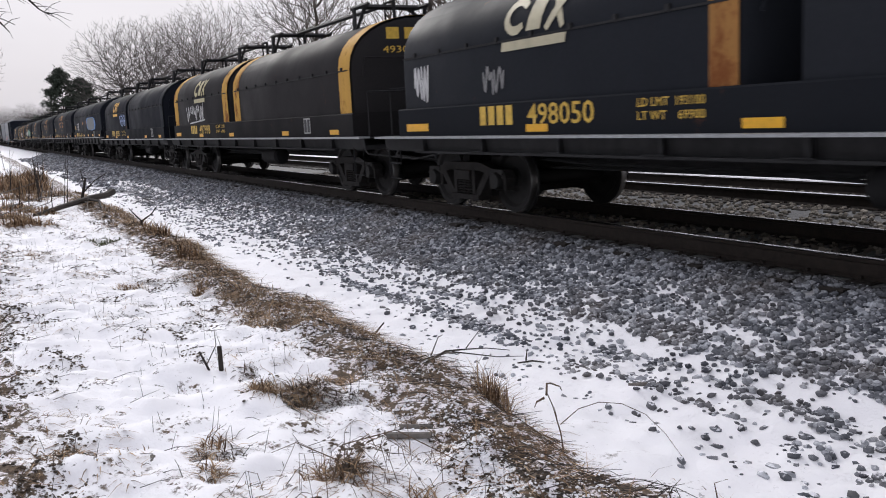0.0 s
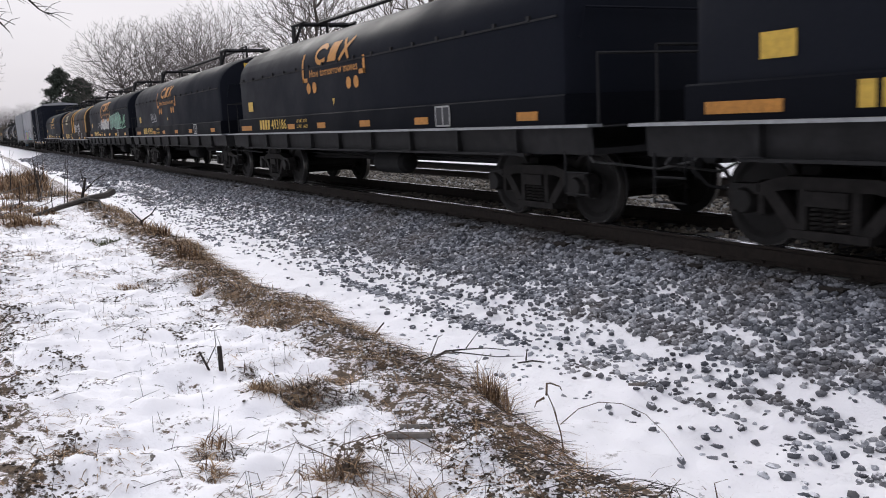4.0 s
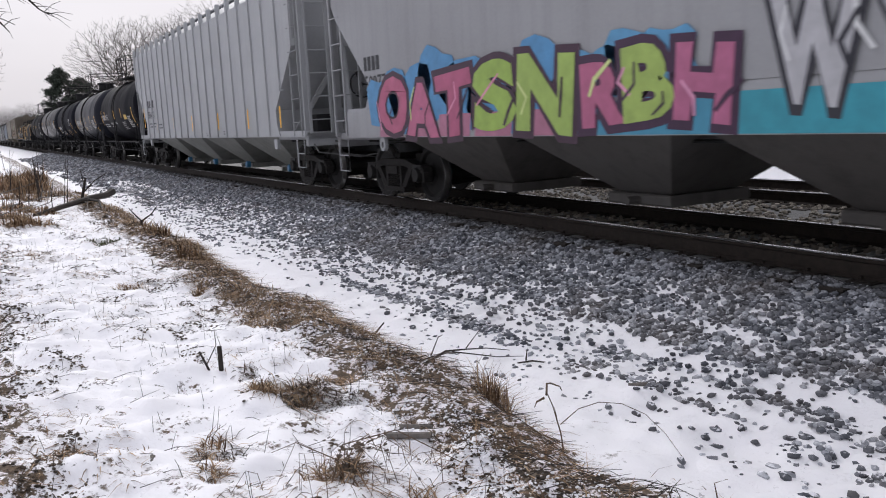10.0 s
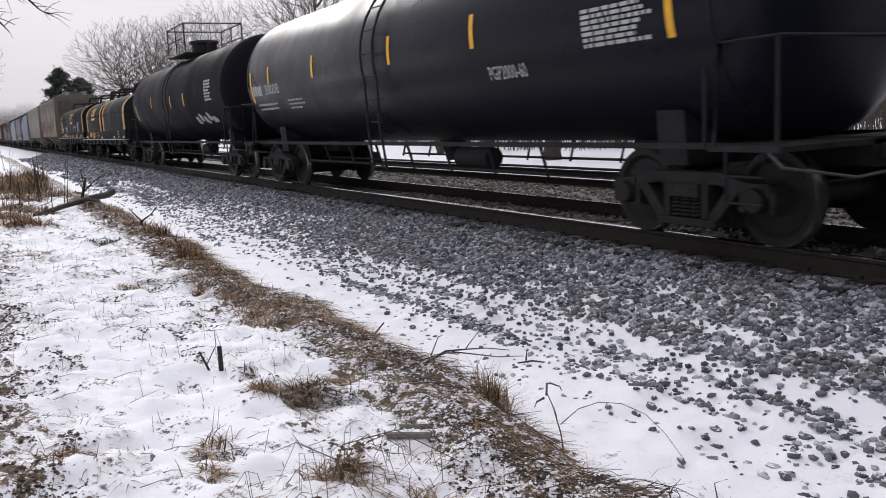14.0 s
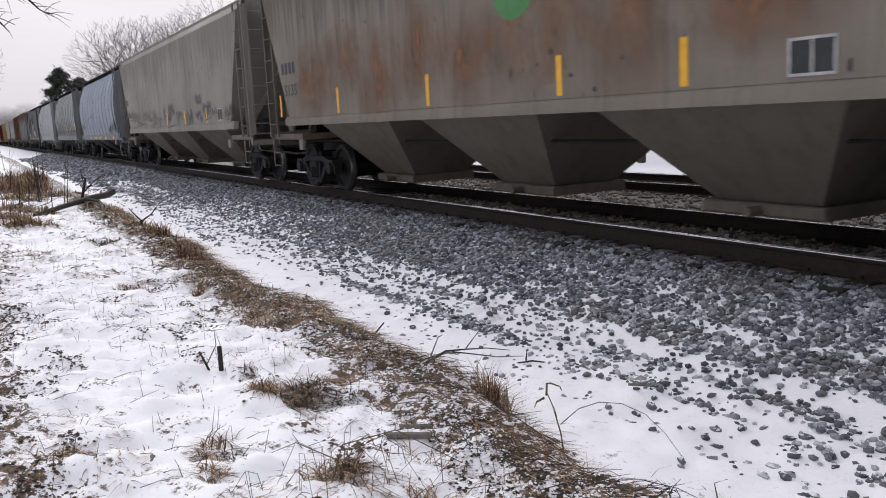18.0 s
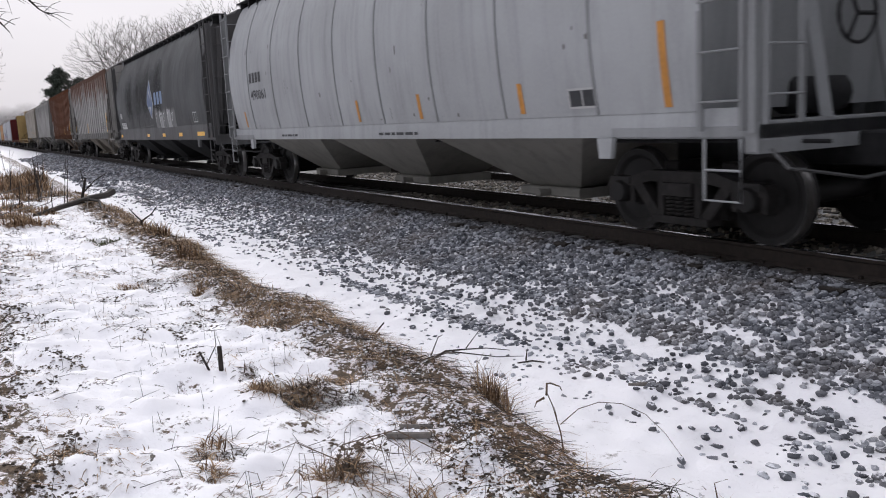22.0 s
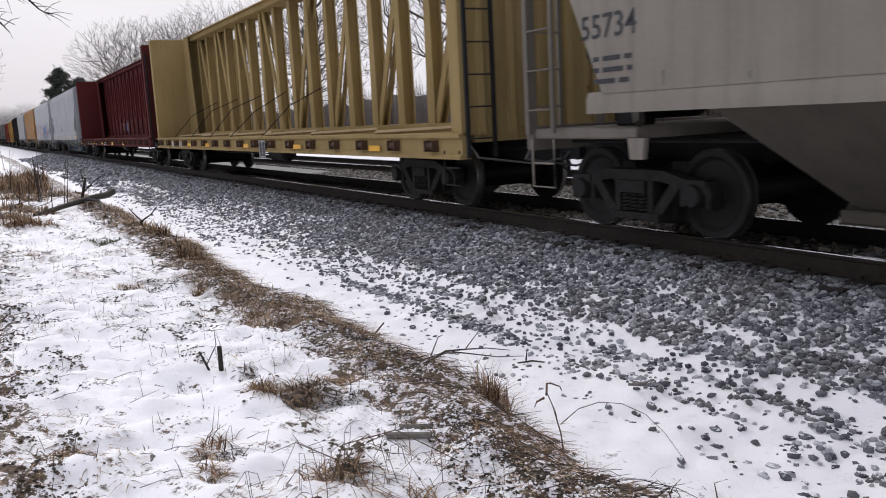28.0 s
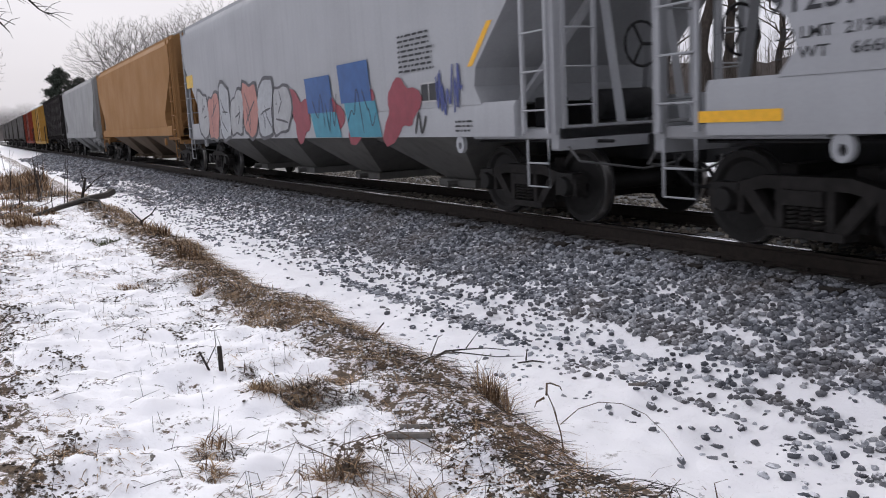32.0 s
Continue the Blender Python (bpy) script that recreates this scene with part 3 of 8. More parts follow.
def bands_of(pts, step=0.16):
    """Cuts a tall outline into level bands, so that it follows a curved side."""
    zs = [p[1] for p in pts]
    lo, hi = min(zs), max(zs)
    n = int((hi - lo) / step) + 1
    if n < 2:
        return [pts]

    def cut(poly, z, above):
        out = []
        for (x0, z0), (x1, z1) in zip(poly, poly[1:] + poly[:1]):
            a, b = (z0 >= z) == above or z0 == z, (z1 >= z) == above or z1 == z
            if a:
                out.append((x0, z0))
            if a != b and z0 != z1:
                t = (z - z0) / (z1 - z0)
                out.append((x0 + t * (x1 - x0), z))
        return out
    res = []
    for i in range(n):
        q = cut(cut(list(pts), lo + (hi - lo) * i / n, True) if i else list(pts), lo + (hi - lo) * (i + 1) / n, False) if i < n - 1 else cut(list(pts), lo + (hi - lo) * i / n, True)
        if len(q) > 2:
            res.append(q)
    return res


STAINS = {}


def stain_material(color, scale=3.0, tall=0.5, thick=0.52):
    """Grime that breaks up at its edges: the paint shows through where the noise is low."""
    key = (color, scale, tall, thick)
    if key not in STAINS:
        mat, nt, b = nodes_of("grime_stain", 0.8, 0, 0.2)
        v = coords(nt, (1, 1, tall))
        c = mix(nt, ramp(nt, noise_tex(nt, v, scale * 4, 5, 0.7), [(0.3, 0.0), (0.7, 1.0)]), tuple(0.6 * k for k in color), tuple(1.5 * k for k in color))
        nt.links.new(c, b.inputs["Base Color"])
        gen = nt.nodes.new("ShaderNodeTexCoord")
        sep = nt.nodes.new("ShaderNodeSeparateXYZ")
        nt.links.new(gen.outputs["Generated"], sep.inputs[0])
        flat = nt.nodes.new("ShaderNodeCombineXYZ")
        nt.links.new(sep.outputs[0], flat.inputs[0])
        nt.links.new(sep.outputs[2], flat.inputs[2])
        near = nt.nodes.new("ShaderNodeVectorMath")
        near.operation = "DISTANCE"
        nt.links.new(flat.outputs[0], near.inputs[0])
        near.inputs[1].default_value = (0.5, 0.0, 0.5)
        fade = ramp(nt, near.outputs["Value"], [(0.12, 1.0), (0.48, 0.0)])
        nt.links.new(mix(nt, fade, 0.0, ramp(nt, noise_tex(nt, v, scale, 8, 0.72), [(thick - 0.16, 0.0), (thick + 0.14, 0.85)])), b.inputs["Alpha"])
        STAINS[key] = mat
    return STAINS[key]


def wear(car, side_y, x0, x1, z0, z1, n, seed, color=(0.03, 0.026, 0.024)):
    """Chips, scratches and short drips over a car's side."""
    r = random.Random(seed)
    polys = []
    for _ in range(n):
        x, z = r.uniform(x0, x1), z0 + (z1 - z0) * r.random() ** 1.3
        if r.random() < 0.45:
            w, d = r.uniform(0.008, 0.022), r.uniform(0.1, 0.5)
            polys.append([(x, z), (x + w, z), (x + w * 0.6, z - min(d, z - z0)), (x + w * 0.2, z - min(d, z - z0))])
        else:
            polys.append(blob(x, z, r.uniform(0.02, 0.09), r.uniform(0.02, 0.13), seed * 53 + len(polys), 7, 0.5))
    ob = mark(car, "paint_wear", polys, paint_flat(color), side_y, 0.005)
    ob["kind"] = "stuff"
    return ob


def rect(x, z, w, h, lean=0.0):
    return [(x, z), (x + w, z), (x + w + lean, z + h), (x + lean, z + h)]


def bars(x, z, w, h, rows, seed=0, gap=0.58):
    """Lines of writing too small to read, as plain bars."""
    r = random.Random(seed)
    out = []
    step = h / rows
    for i in range(rows):
        xx, zz = x, z + h - (i + 1) * step
        end = x + w * r.uniform(0.7, 1.0)
        while xx < end:
            ww = min(r.uniform(0.8, 3.0) * step, end - xx)
            out.append(rect(xx, zz, ww, step * (1 - gap)))
            xx += ww + step * 0.5
    return out


def block_letters(x, z, h, n, pitch=0.72):
    """A word given as plain letter-sized blocks."""
    return [rect(x + i * h * pitch, z, h * pitch * 0.72, h) for i in range(n)]


def lettering(car, text, x, z, h, mat, side_y=flat_y, width=None, name="lettering", off=0.006):
    """Readable characters set with the built-in font."""
    cu = bpy.data.curves.new("text", "FONT")
    cu.body = text
    cu.size = h / 0.70
    cu.resolution_u = 2
    cu.offset = 0.012 * h
    tmp = bpy.data.objects.new("text", cu)
    scene.collection.objects.link(tmp)
    bpy.context.view_layer.update()
    me = bpy.data.meshes.new_from_object(tmp)
    bpy.data.objects.remove(tmp)
    xs = [v.co.x for v in me.vertices]
    k = 1.0 if width is None or not xs else width / (max(xs) - min(xs))
    for v in me.vertices:
        zz = z + v.co.y
        v.co = (x + v.co.x * k, -(side_y(zz) + off), zz)
    me.materials.clear()
    me.materials.append(mat)
    return part(name, me, None, car)


def paint_flat(color, rough=0.5):
    key = ("flat", color)
    if key not in PAINTS:
        PAINTS[key] = plain("spray_paint", color, rough, 0, 0.18, 5, 0)
    return PAINTS[key]


def blob(cx, cz, w, h, seed, n=18, rough=0.22, lean=0.0):
    """A rounded, uneven letter form."""
    r = random.Random(seed)
    k1, k2, p1, p2 = r.uniform(0.5, 1), r.uniform(0.3, 1), r.uniform(0, 6), r.uniform(0, 6)
    out = []
    for i in range(n):
        a = 2 * math.pi * i / n
        c, s = math.cos(a), math.sin(a)
        sq = 1.0 / max(abs(c), abs(s)) ** 0.65
        rad = sq * (1 + rough * (0.6 * k1 * math.sin(2 * a + p1) + 0.5 * k2 * math.sin(3 * a + p2) + 0.25 * math.sin(5 * a + p1)))
        out.append((cx + 0.46 * w * c * rad + lean * s * h * 0.5, cz + 0.46 * h * s * rad))
    return out


def ribbon(pts, w):
    """One brush stroke, ready for mark()."""
    return [Stroke(pts, w)]


def scrawl(x, z, w, h, letters, seed, stroke=0.05):
    """A sprayed tag: jagged, looping letter-like strokes with a flourish."""
    r = random.Random(seed)
    polys = []
    cell = w / letters
    for i in range(letters):
        x0 = x + cell * i
        n = r.choice((4, 5, 5, 6))
        high = r.random() < 0.5
        keys = []
        for j in range(n):
            zz = r.uniform(0.72, 1.05) if high else r.uniform(-0.05, 0.3)
            if r.random() < 0.25:
                zz = r.uniform(0.35, 0.65)
            keys.append((x0 + cell * (0.04 + 0.95 * (j + r.uniform(-0.45, 0.35)) / (n - 1)), z + h * zz))
            high = not high
        pts = []
        for j in range(n - 1):
            p0, p1, p2, p3 = keys[max(0, j - 1)], keys[j], keys[j + 1], keys[min(n - 1, j + 2)]
            for q in range(5):
                t = q / 5
                pts.append(tuple(0.5 * (2 * b + (c - a) * t + (2 * a - 5 * b + 4 * c - d) * t * t + (3 * b - a - 3 * c + d) * t ** 3) for a, b, c, d in zip(p0, p1, p2, p3)))
        pts.append(keys[-1])
        polys += ribbon(pts, stroke)
    if letters > 3:
        polys += ribbon([(x + w * 0.15, z - h * 0.12), (x + w * 0.6, z - h * 0.04), (x + w * 1.05, z + h * 0.05)], stroke * 0.8)
    return polys


def spray(car, text, x, z, w, h, mat, side_y=flat_y, off=0.012, bold=0.02, lean=0.0, seed=0, name="graffiti_tag", grow=0.0, wob=1.0, label=""):
    """Sprayed characters: the built-in font fattened, slanted and made unsteady."""
    cu = bpy.data.curves.new("text", "FONT")
    cu.body = text
    cu.size = 1.0
    cu.resolution_u = 3
    cu.offset = bold
    tmp = bpy.data.objects.new("text", cu)
    scene.collection.objects.link(tmp)
    bpy.context.view_layer.update()
    me = bpy.data.meshes.new_from_object(tmp)
    bpy.data.objects.remove(tmp)
    xs, ys = [v.co.x for v in me.vertices], [v.co.y for v in me.vertices]
    x0, x1, y0, y1 = min(xs), max(xs), min(ys), max(ys)
    for v in me.vertices:
        a, b = (v.co.x - x0) / (x1 - x0), (v.co.y - y0) / (y1 - y0)
        px = x - grow + a * (w + 2 * grow) + lean * h * b + wob * 0.035 * h * math.sin(7 * b + seed)
        pz = z - grow + b * (h + 2 * grow) + wob * 0.05 * h * math.sin(a * 2.2 * len(text) + seed * 1.7)
        v.co = (px, -(side_y(pz) + off), pz)
    me.materials.append(mat)
    ob = new(name, me)
    ob.parent = car
    if label:
        ob["label"] = label
    return ob


def letter_piece(car, text, x, z, w, h, fills, edge, seed, side_y=flat_y, back=None, off=0.0):
    """A graffiti piece: sprayed cloud, black edge, fat coloured letters, each its own."""
    r = random.Random(seed)
    cell = w / len(text)
    if back:
        mark(car, "graffiti", [blob(x + cell * (i * 0.8 + 0.3), z + h * r.uniform(0.6, 0.8), cell * 1.3, h * r.uniform(0.9, 1.3), seed * 31 + i, 18, 0.4) for i in range(int(len(text) * 1.3))], paint_flat(back), side_y, 0.004 + off)
    for i, ch in enumerate(text):
        cx, cw, hh = x + cell * i, cell * r.uniform(0.98, 1.12), h * r.uniform(0.9, 1.06)
        ln = r.uniform(-0.06, 0.14)
        spray(car, ch, cx, z, cw, hh, paint_flat(edge), side_y, 0.008 + off + 0.0012 * (i % 2), 0.10, ln, seed + i, "graffiti", 0.085)
        spray(car, ch, cx, z, cw, hh, paint_flat(fills[i % len(fills)]), side_y, 0.012 + off + 0.0012 * (i % 2), 0.055, ln, seed + i, "graffiti", 0.0)
    for i in range(2 * len(text)):
        x0, z0 = x + cell * (i * 0.5 + r.uniform(0.0, 0.4)), z + h * r.uniform(0.05, 0.5)
        x1, z1 = x0 + cell * r.uniform(-0.35, 0.55), z0 + h * r.uniform(0.25, 0.6)
        xm, zm = (x0 + x1) / 2 + cell * r.uniform(-0.2, 0.2), (z0 + z1) / 2
        mark(car, "graffiti_line", ribbon([(x0, z0), (xm, zm), (x1, z1)], r.uniform(0.03, 0.06)), paint_flat(edge if i % 2 else tuple(min(0.7, 1.5 * k + 0.12) for k in fills[(i + 1) % len(fills)])), side_y, 0.0155 + off + 0.0006 * (i % 2))


def end_text(car, text, x, y, z, h, mat, width, name="lettering"):
    """Characters on the end wall that faces along +x."""
    cu = bpy.data.curves.new("text", "FONT")
    cu.body = text
    cu.size = h / 0.7
    cu.resolution_u = 2
    tmp = bpy.data.objects.new("text", cu)
    scene.collection.objects.link(tmp)
    bpy.context.view_layer.update()
    me = bpy.data.meshes.new_from_object(tmp)
    bpy.data.objects.remove(tmp)
    k = width / max(v.co.x for v in me.vertices)
    for v in me.vertices:
        v.co = (x, y - width / 2 + v.co.x * k, z + v.co.y)
    me.materials.append(mat)
    ob = new(name, me)
    ob.parent = car
    return ob


def piece(car, x, z, w, h, letters, fills, edge, seed, side_y=flat_y, back=None, lean=0.12, shine=True):
    """A filled graffiti piece: backing cloud, dark outline, coloured letters, highlights."""
    r = random.Random(seed)
    cell = w / letters
    if back:
        mark(car, "graffiti", [blob(x + cell * (i + 0.5), z + h * r.uniform(0.4, 0.65), cell * 1.45, h * 1.15, seed * 31 + i, 16, 0.35) for i in range(letters)], paint_flat(back), side_y, 0.004)
    cells = [(x + cell * (i + 0.5), z + h * r.uniform(0.47, 0.55), cell * r.uniform(1.0, 1.12), h * r.uniform(0.85, 1.05)) for i in range(letters)]
    mark(car, "graffiti", [blob(cx, cz, ww * 1.12, hh * 1.1, seed * 7 + i, 22, 0.24, lean) for i, (cx, cz, ww, hh) in enumerate(cells)], paint_flat(edge), side_y, 0.006)
    for q, col in enumerate(fills):
        polys = [blob(cx, cz, ww * 0.98, hh * 0.97, seed * 7 + i, 22, 0.24, lean) for i, (cx, cz, ww, hh) in enumerate(cells) if i % len(fills) == q]
        if polys:
            mark(car, "graffiti", polys, paint_flat(col), side_y, 0.008)
    cuts = []
    for i, (cx, cz, ww, hh) in enumerate(cells):
        for _ in range(3):
            a, b2 = (cx + ww * r.uniform(-0.35, 0.35), cz + hh * r.uniform(-0.35, 0.4)), (cx + ww * r.uniform(-0.35, 0.35), cz + hh * r.uniform(-0.4, 0.35))
            mid = ((a[0] + b2[0]) / 2 + ww * r.uniform(-0.15, 0.15), (a[1] + b2[1]) / 2)
            cuts += ribbon([a, mid, b2], 0.045)
    mark(car, "graffiti_line", cuts, paint_flat(edge), side_y, 0.010)
    if shine:
        mark(car, "graffiti_shine", [q for i, (cx, cz, ww, hh) in enumerate(cells) for q in ribbon([(cx - ww * 0.25, cz + hh * 0.1), (cx - ww * 0.1, cz + hh * 0.34), (cx + ww * 0.1, cz + hh * 0.36)], 0.03)],
             paint_flat((0.75, 0.75, 0.75)), side_y, 0.012)


def reflectors(car, xs, z, w=0.45, h=0.11, upright=False, side_y=flat_y, mat=None):
    for x in xs:
        m = Mesh()
        for q in bands_of(rect(x - (0.05 if upright else w / 2), z, 0.1 if upright else w, w if upright else h)):
            m.face_set(decal_points(q, side_y, 0.007), [tuple(range(len(q)))])
        part("reflector", m, mat or M_REFLECT, car)


def stencil_panel(car, x, z, w=0.55, h=0.5, side_y=flat_y, off=0.006):
    """A white-framed service stencil."""
    fr = 0.024
    mark(car, "service_stencil", [rect(x, z, w, fr), rect(x, z + h - fr, w, fr), rect(x, z, fr, h), rect(x + w - fr, z, fr, h), rect(x + w * 0.48, z, fr, h)], M_WHITEMARK, side_y, off + 0.004)
    mark(car, "service_stencil", [rect(x, z, w, h)], M_DARKMARK, side_y, off)


# ---- small fittings ----
def ladder_mesh(z0, z1, w=0.45, rungs=None, y=0.0):
    m = Mesh()
    for s in (-1, 1):
        m.box(s * w / 2 - 0.025, s * w / 2 + 0.025, -0.02, 0.02, z0, z1)
    n = rungs or max(2, int((z1 - z0) / 0.42))
    for i in range(n):
        z = z0 + (i + 0.6) * (z1 - z0) / n
        m.tube([(-w / 2, -0.03, z), (w / 2, -0.03, z)], 0.012, 6)
    return m


def stirrup_mesh(w=0.42, drop=0.48):
    return Mesh().tube([(-w / 2, 0, 0), (-w / 2, 0, -drop), (w / 2, 0, -drop), (w / 2, 0, 0)], 0.016, 6).tube([(-w / 2, 0, -drop * 0.5), (w / 2, 0, -drop * 0.5)], 0.012, 5)


def brake_wheel_mesh():
    m = Mesh()
    ring = [(0, 0.26 * math.cos(a), 0.26 * math.sin(a)) for a in np.linspace(0, 2 * math.pi, 21)]
    m.tube(ring, 0.018, 5)
    for k in range(3):
        a = k * 2 * math.pi / 3
        m.bar((0, 0, 0), (0, 0.26 * math.cos(a), 0.26 * math.sin(a)), 0.03)
    return m


def underframe(car, length, top=1.0, stub=None):
    """Centre sill, brake reservoir, valve and rigging below the body."""
    hb = length / 2 - 0.5
    if stub is None:
        part("centre_sill", Mesh().box(-hb, hb, -0.18, 0.18, top - 0.32, top, 0.02), M_UNDER, car)
    else:
        for s in (-1, 1):
            a, b = sorted((s * hb, s * (hb - stub)))
            part("stub_sill", Mesh().box(a, b, -0.18, 0.18, top - 0.32, top, 0.02), M_UNDER, car)
        part("brake_pipe", Mesh().tube([(-hb, -0.95, top - 0.05), (hb, -0.95, top - 0.05)], 0.02, 5), M_UNDER, car)
        return
    part("brake_reservoir", Mesh().revolve([(-0.6, 0.0), (-0.58, 0.14), (-0.5, 0.2), (0.5, 0.2), (0.58, 0.14), (0.6, 0.0)], 14, "x", (0.6, -0.75, top - 0.3)), M_UNDER, car)
    part("brake_rod", Mesh().tube([(-hb * 0.62, -0.5, 0.62), (-0.8, -0.7, 0.66), (0.4, -0.5, 0.6), (hb * 0.62, -0.45, 0.58)], 0.018, 5), M_UNDER, car)
    part("brake_pipe", Mesh().tube([(-hb, -0.35, top - 0.12), (-hb * 0.5, -0.6, top - 0.22), (hb * 0.5, -0.6, top - 0.22), (hb, -0.35, top - 0.12)], 0.022, 5), M_UNDER, car)


# ---- coil steel cars ----
HOOD_W = 1.45


def hood_profile(zb, zs, zt, w=HOOD_W, n=16):
    """Half-open hood section from the near foot over the arch to the far foot."""
    prof = [(-w, zb), (-w, zs)]
    for i in range(1, n):
        a = math.pi * i / n
        prof.append((-w * math.cos(a) * (1.0 - 0.02 * math.sin(a)), zs + (zt - zs) * math.sin(a) ** 0.88))
    return prof + [(w, zs), (w, zb)]


def hood_side(zb, zs, zt, w=HOOD_W):
    def f(z):
        if z <= zs:
            return w
        s = min(1.0, ((z - zs) / (zt - zs)) ** (1 / 0.88))
        return w * math.sqrt(max(0.0, 1 - s * s)) * (1 - 0.02 * s)
    return f


def hood(car, x0, x1, zb, zs, zt, mat, band=None, band_label="", at_ends=(0, 1), wide=0.52):
    prof = hood_profile(zb, zs, zt)
    r = 0.14
    rings = []
    for x, k in ((x0, 0.94), (x0 + 0.03, 0.975), (x0 + r, 1.0), (x1 - r, 1.0), (x1 - 0.03, 0.975), (x1, 0.94)):
        rings.append([(x, y * k, zb + (z - zb) * k) for y, z in prof])
    h = part("hood", Mesh().loft(rings), mat, car, "rounded steel hood over the coil trough")
    seam = Mesh()
    for s in (-1, 1):
        seam.box(x0 + 0.1, x1 - 0.1, s * HOOD_W - 0.014, s * HOOD_W + 0.014, zs - 0.012, zs + 0.012)
    part("seam_strip", seam, M_UNDER, h)
    for i in range(int((x1 - x0) / 0.75)):
        part("latch", shared("latch", lambda: Mesh().box(-0.03, 0.03, -0.03, 0.0, 0.0, 0.06), M_UNDER), None, h, at=(x0 + 0.5 + i * 0.75, -HOOD_W, zs))
    if band:
        for a in [(x0 + 0.02, x1 - wide - 0.02)[k] for k in at_ends]:
            b = Mesh()
            b.loft([[(a, y * 1.006, z + 0.006 if i not in (0, len(prof) - 1) else z) for i, (y, z) in enumerate(prof)],
                    [(a + wide, y * 1.006, z + 0.006 if i not in (0, len(prof) - 1) else z) for i, (y, z) in enumerate(prof)]], caps=False, closed=False)
            part("end_band", b, band, h, band_label)
    for sx, xe in ((-1, x0), (1, x1)):
        g = Mesh().tube([(xe + sx * 0.05, -1.25, zb + 0.62), (xe + sx * 0.09, -1.2, zb + 0.95), (xe + sx * 0.09, 1.2, zb + 0.95), (xe + sx * 0.05, 1.25, zb + 0.62)], 0.018, 6)
        part("grab_rail", g, mat, h)
    yt = M_YELLOWMARK
    mark_m = Mesh()
    for k in range(4):
        mark_m.face_set([(x1 + 0.004, -0.72 + 0.36 * k + dy, zt - 0.42 + dz) for dy, dz in ((0, 0), (0.25, 0), (0.25, 0.2), (0, 0.2))], [(0, 1, 2, 3)])
    part("reporting_mark", mark_m, yt, h)
    end_text(h, "493000-493524", x1 + 0.004, 0.0, zt - 0.66, 0.12, yt, 1.6)
    # lifting brackets along the crown
    zt2 = zt
    m = Mesh()
    for c in ((x0 + x1) / 2 - (x1 - x0) * 0.33, (x0 + x1) / 2 + (x1 - x0) * 0.33):
        for s in (-1, 1):
            m.bar((c, s * 0.75, zt2 - 0.22), (c - 0.28, s * 0.62, zt2 + 0.30), 0.06)
            m.bar((c, s * 0.75, zt2 - 0.22), (c + 0.28, s * 0.62, zt2 + 0.30), 0.06)
            m.bar((c - 0.4, s * 0.62, zt2 + 0.30), (c + 0.4, s * 0.62, zt2 + 0.30), 0.06)
        m.bar((c, -0.62, zt2 + 0.30), (c, 0.62, zt2 + 0.30), 0.07)
        m.tube([(c - 0.2, 0, zt2 - 0.05), (c - 0.2, 0, zt2 + 0.4), (c + 0.2, 0, zt2 + 0.4), (c + 0.2, 0, zt2 - 0.05)], 0.035, 6)
    m.bar(((x0 + x1) / 2 - (x1 - x0) * 0.33, -0.1, zt2 + 0.33), ((x0 + x1) / 2 + (x1 - x0) * 0.33, -0.1, zt2 + 0.33), 0.06)
    part("lifting_bracket", m, M_UNDER, h, "dark steel lifting brackets on the crown")
    return h


def coil_body(car, L, walk_z, zb, mat):
    hb = L / 2 - 0.42
    part("trough_side", Mesh().box(-hb + 0.5, hb - 0.5, -1.5, 1.5, walk_z - 0.02, zb, 0.02), mat, car)
    body = part("side_sill", Mesh().prism([(-1.5, 0.88), (1.5, 0.88), (1.53, walk_z - 0.03), (-1.53, walk_z - 0.03)], -hb, hb), M_UNDER, car)
    flange = Mesh()
    for s in (-1, 1):
        flange.box(-hb + 1.2, hb - 1.2, s * 1.55 - 0.05, s * 1.55 + 0.05, 0.86, 0.89)
        for k in range(9):
            xx = -hb + 1.4 + k * (2 * hb - 2.8) / 8
            flange.box(xx - 0.03, xx + 0.03, s * 1.53 - 0.05, s * 1.53 + 0.05, 0.88, walk_z - 0.03)
            flange.box(xx - 0.22, xx + 0.1, s * 1.60 - 0.02, s * 1.60 + 0.02, 0.895, 0.905)
    part("sill_flange", flange, M_UNDER, body)
    wk = Mesh()
    for s in (-1, 1):
        wk.box(-hb - 0.1, hb + 0.1, s * 1.56 - 0.10, s * 1.56 + 0.10, walk_z - 0.03, walk_z)
    part("walkway", wk, M_GALV, car, "worn pale steel walkway edge")
    for sx in (-1, 1):
        e = part("end_platform", Mesh().box(min(sx * hb, sx * (hb - 0.9)), max(sx * hb, sx * (hb - 0.9)), -1.5, 1.5, 0.95, walk_z - 0.04, 0.02), M_UNDER, car)
        part("end_rail", Mesh().tube([(sx * (hb - 0.03), -1.4, walk_z), (sx * (hb - 0.03), -1.4, walk_z + 0.75), (sx * (hb - 0.03), 1.4, walk_z + 0.75), (sx * (hb - 0.03), 1.4, walk_z)], 0.018, 6), M_UNDER, e)
        for s in (-1, 1):
            part("stirrup", shared("stirrup", stirrup_mesh, M_UNDER), None, car, at=(sx * (hb - 0.3), s * 1.5, 0.92))
        part("brake_wheel", shared("brake_wheel", brake_wheel_mesh, M_UNDER), None, car, at=(sx * (hb - 0.1), 0.6, walk_z + 0.5))
    underframe(car, L, top=0.92)
    for s in (-1, 1):
        truck(car, s * (L / 2 - 2.15))


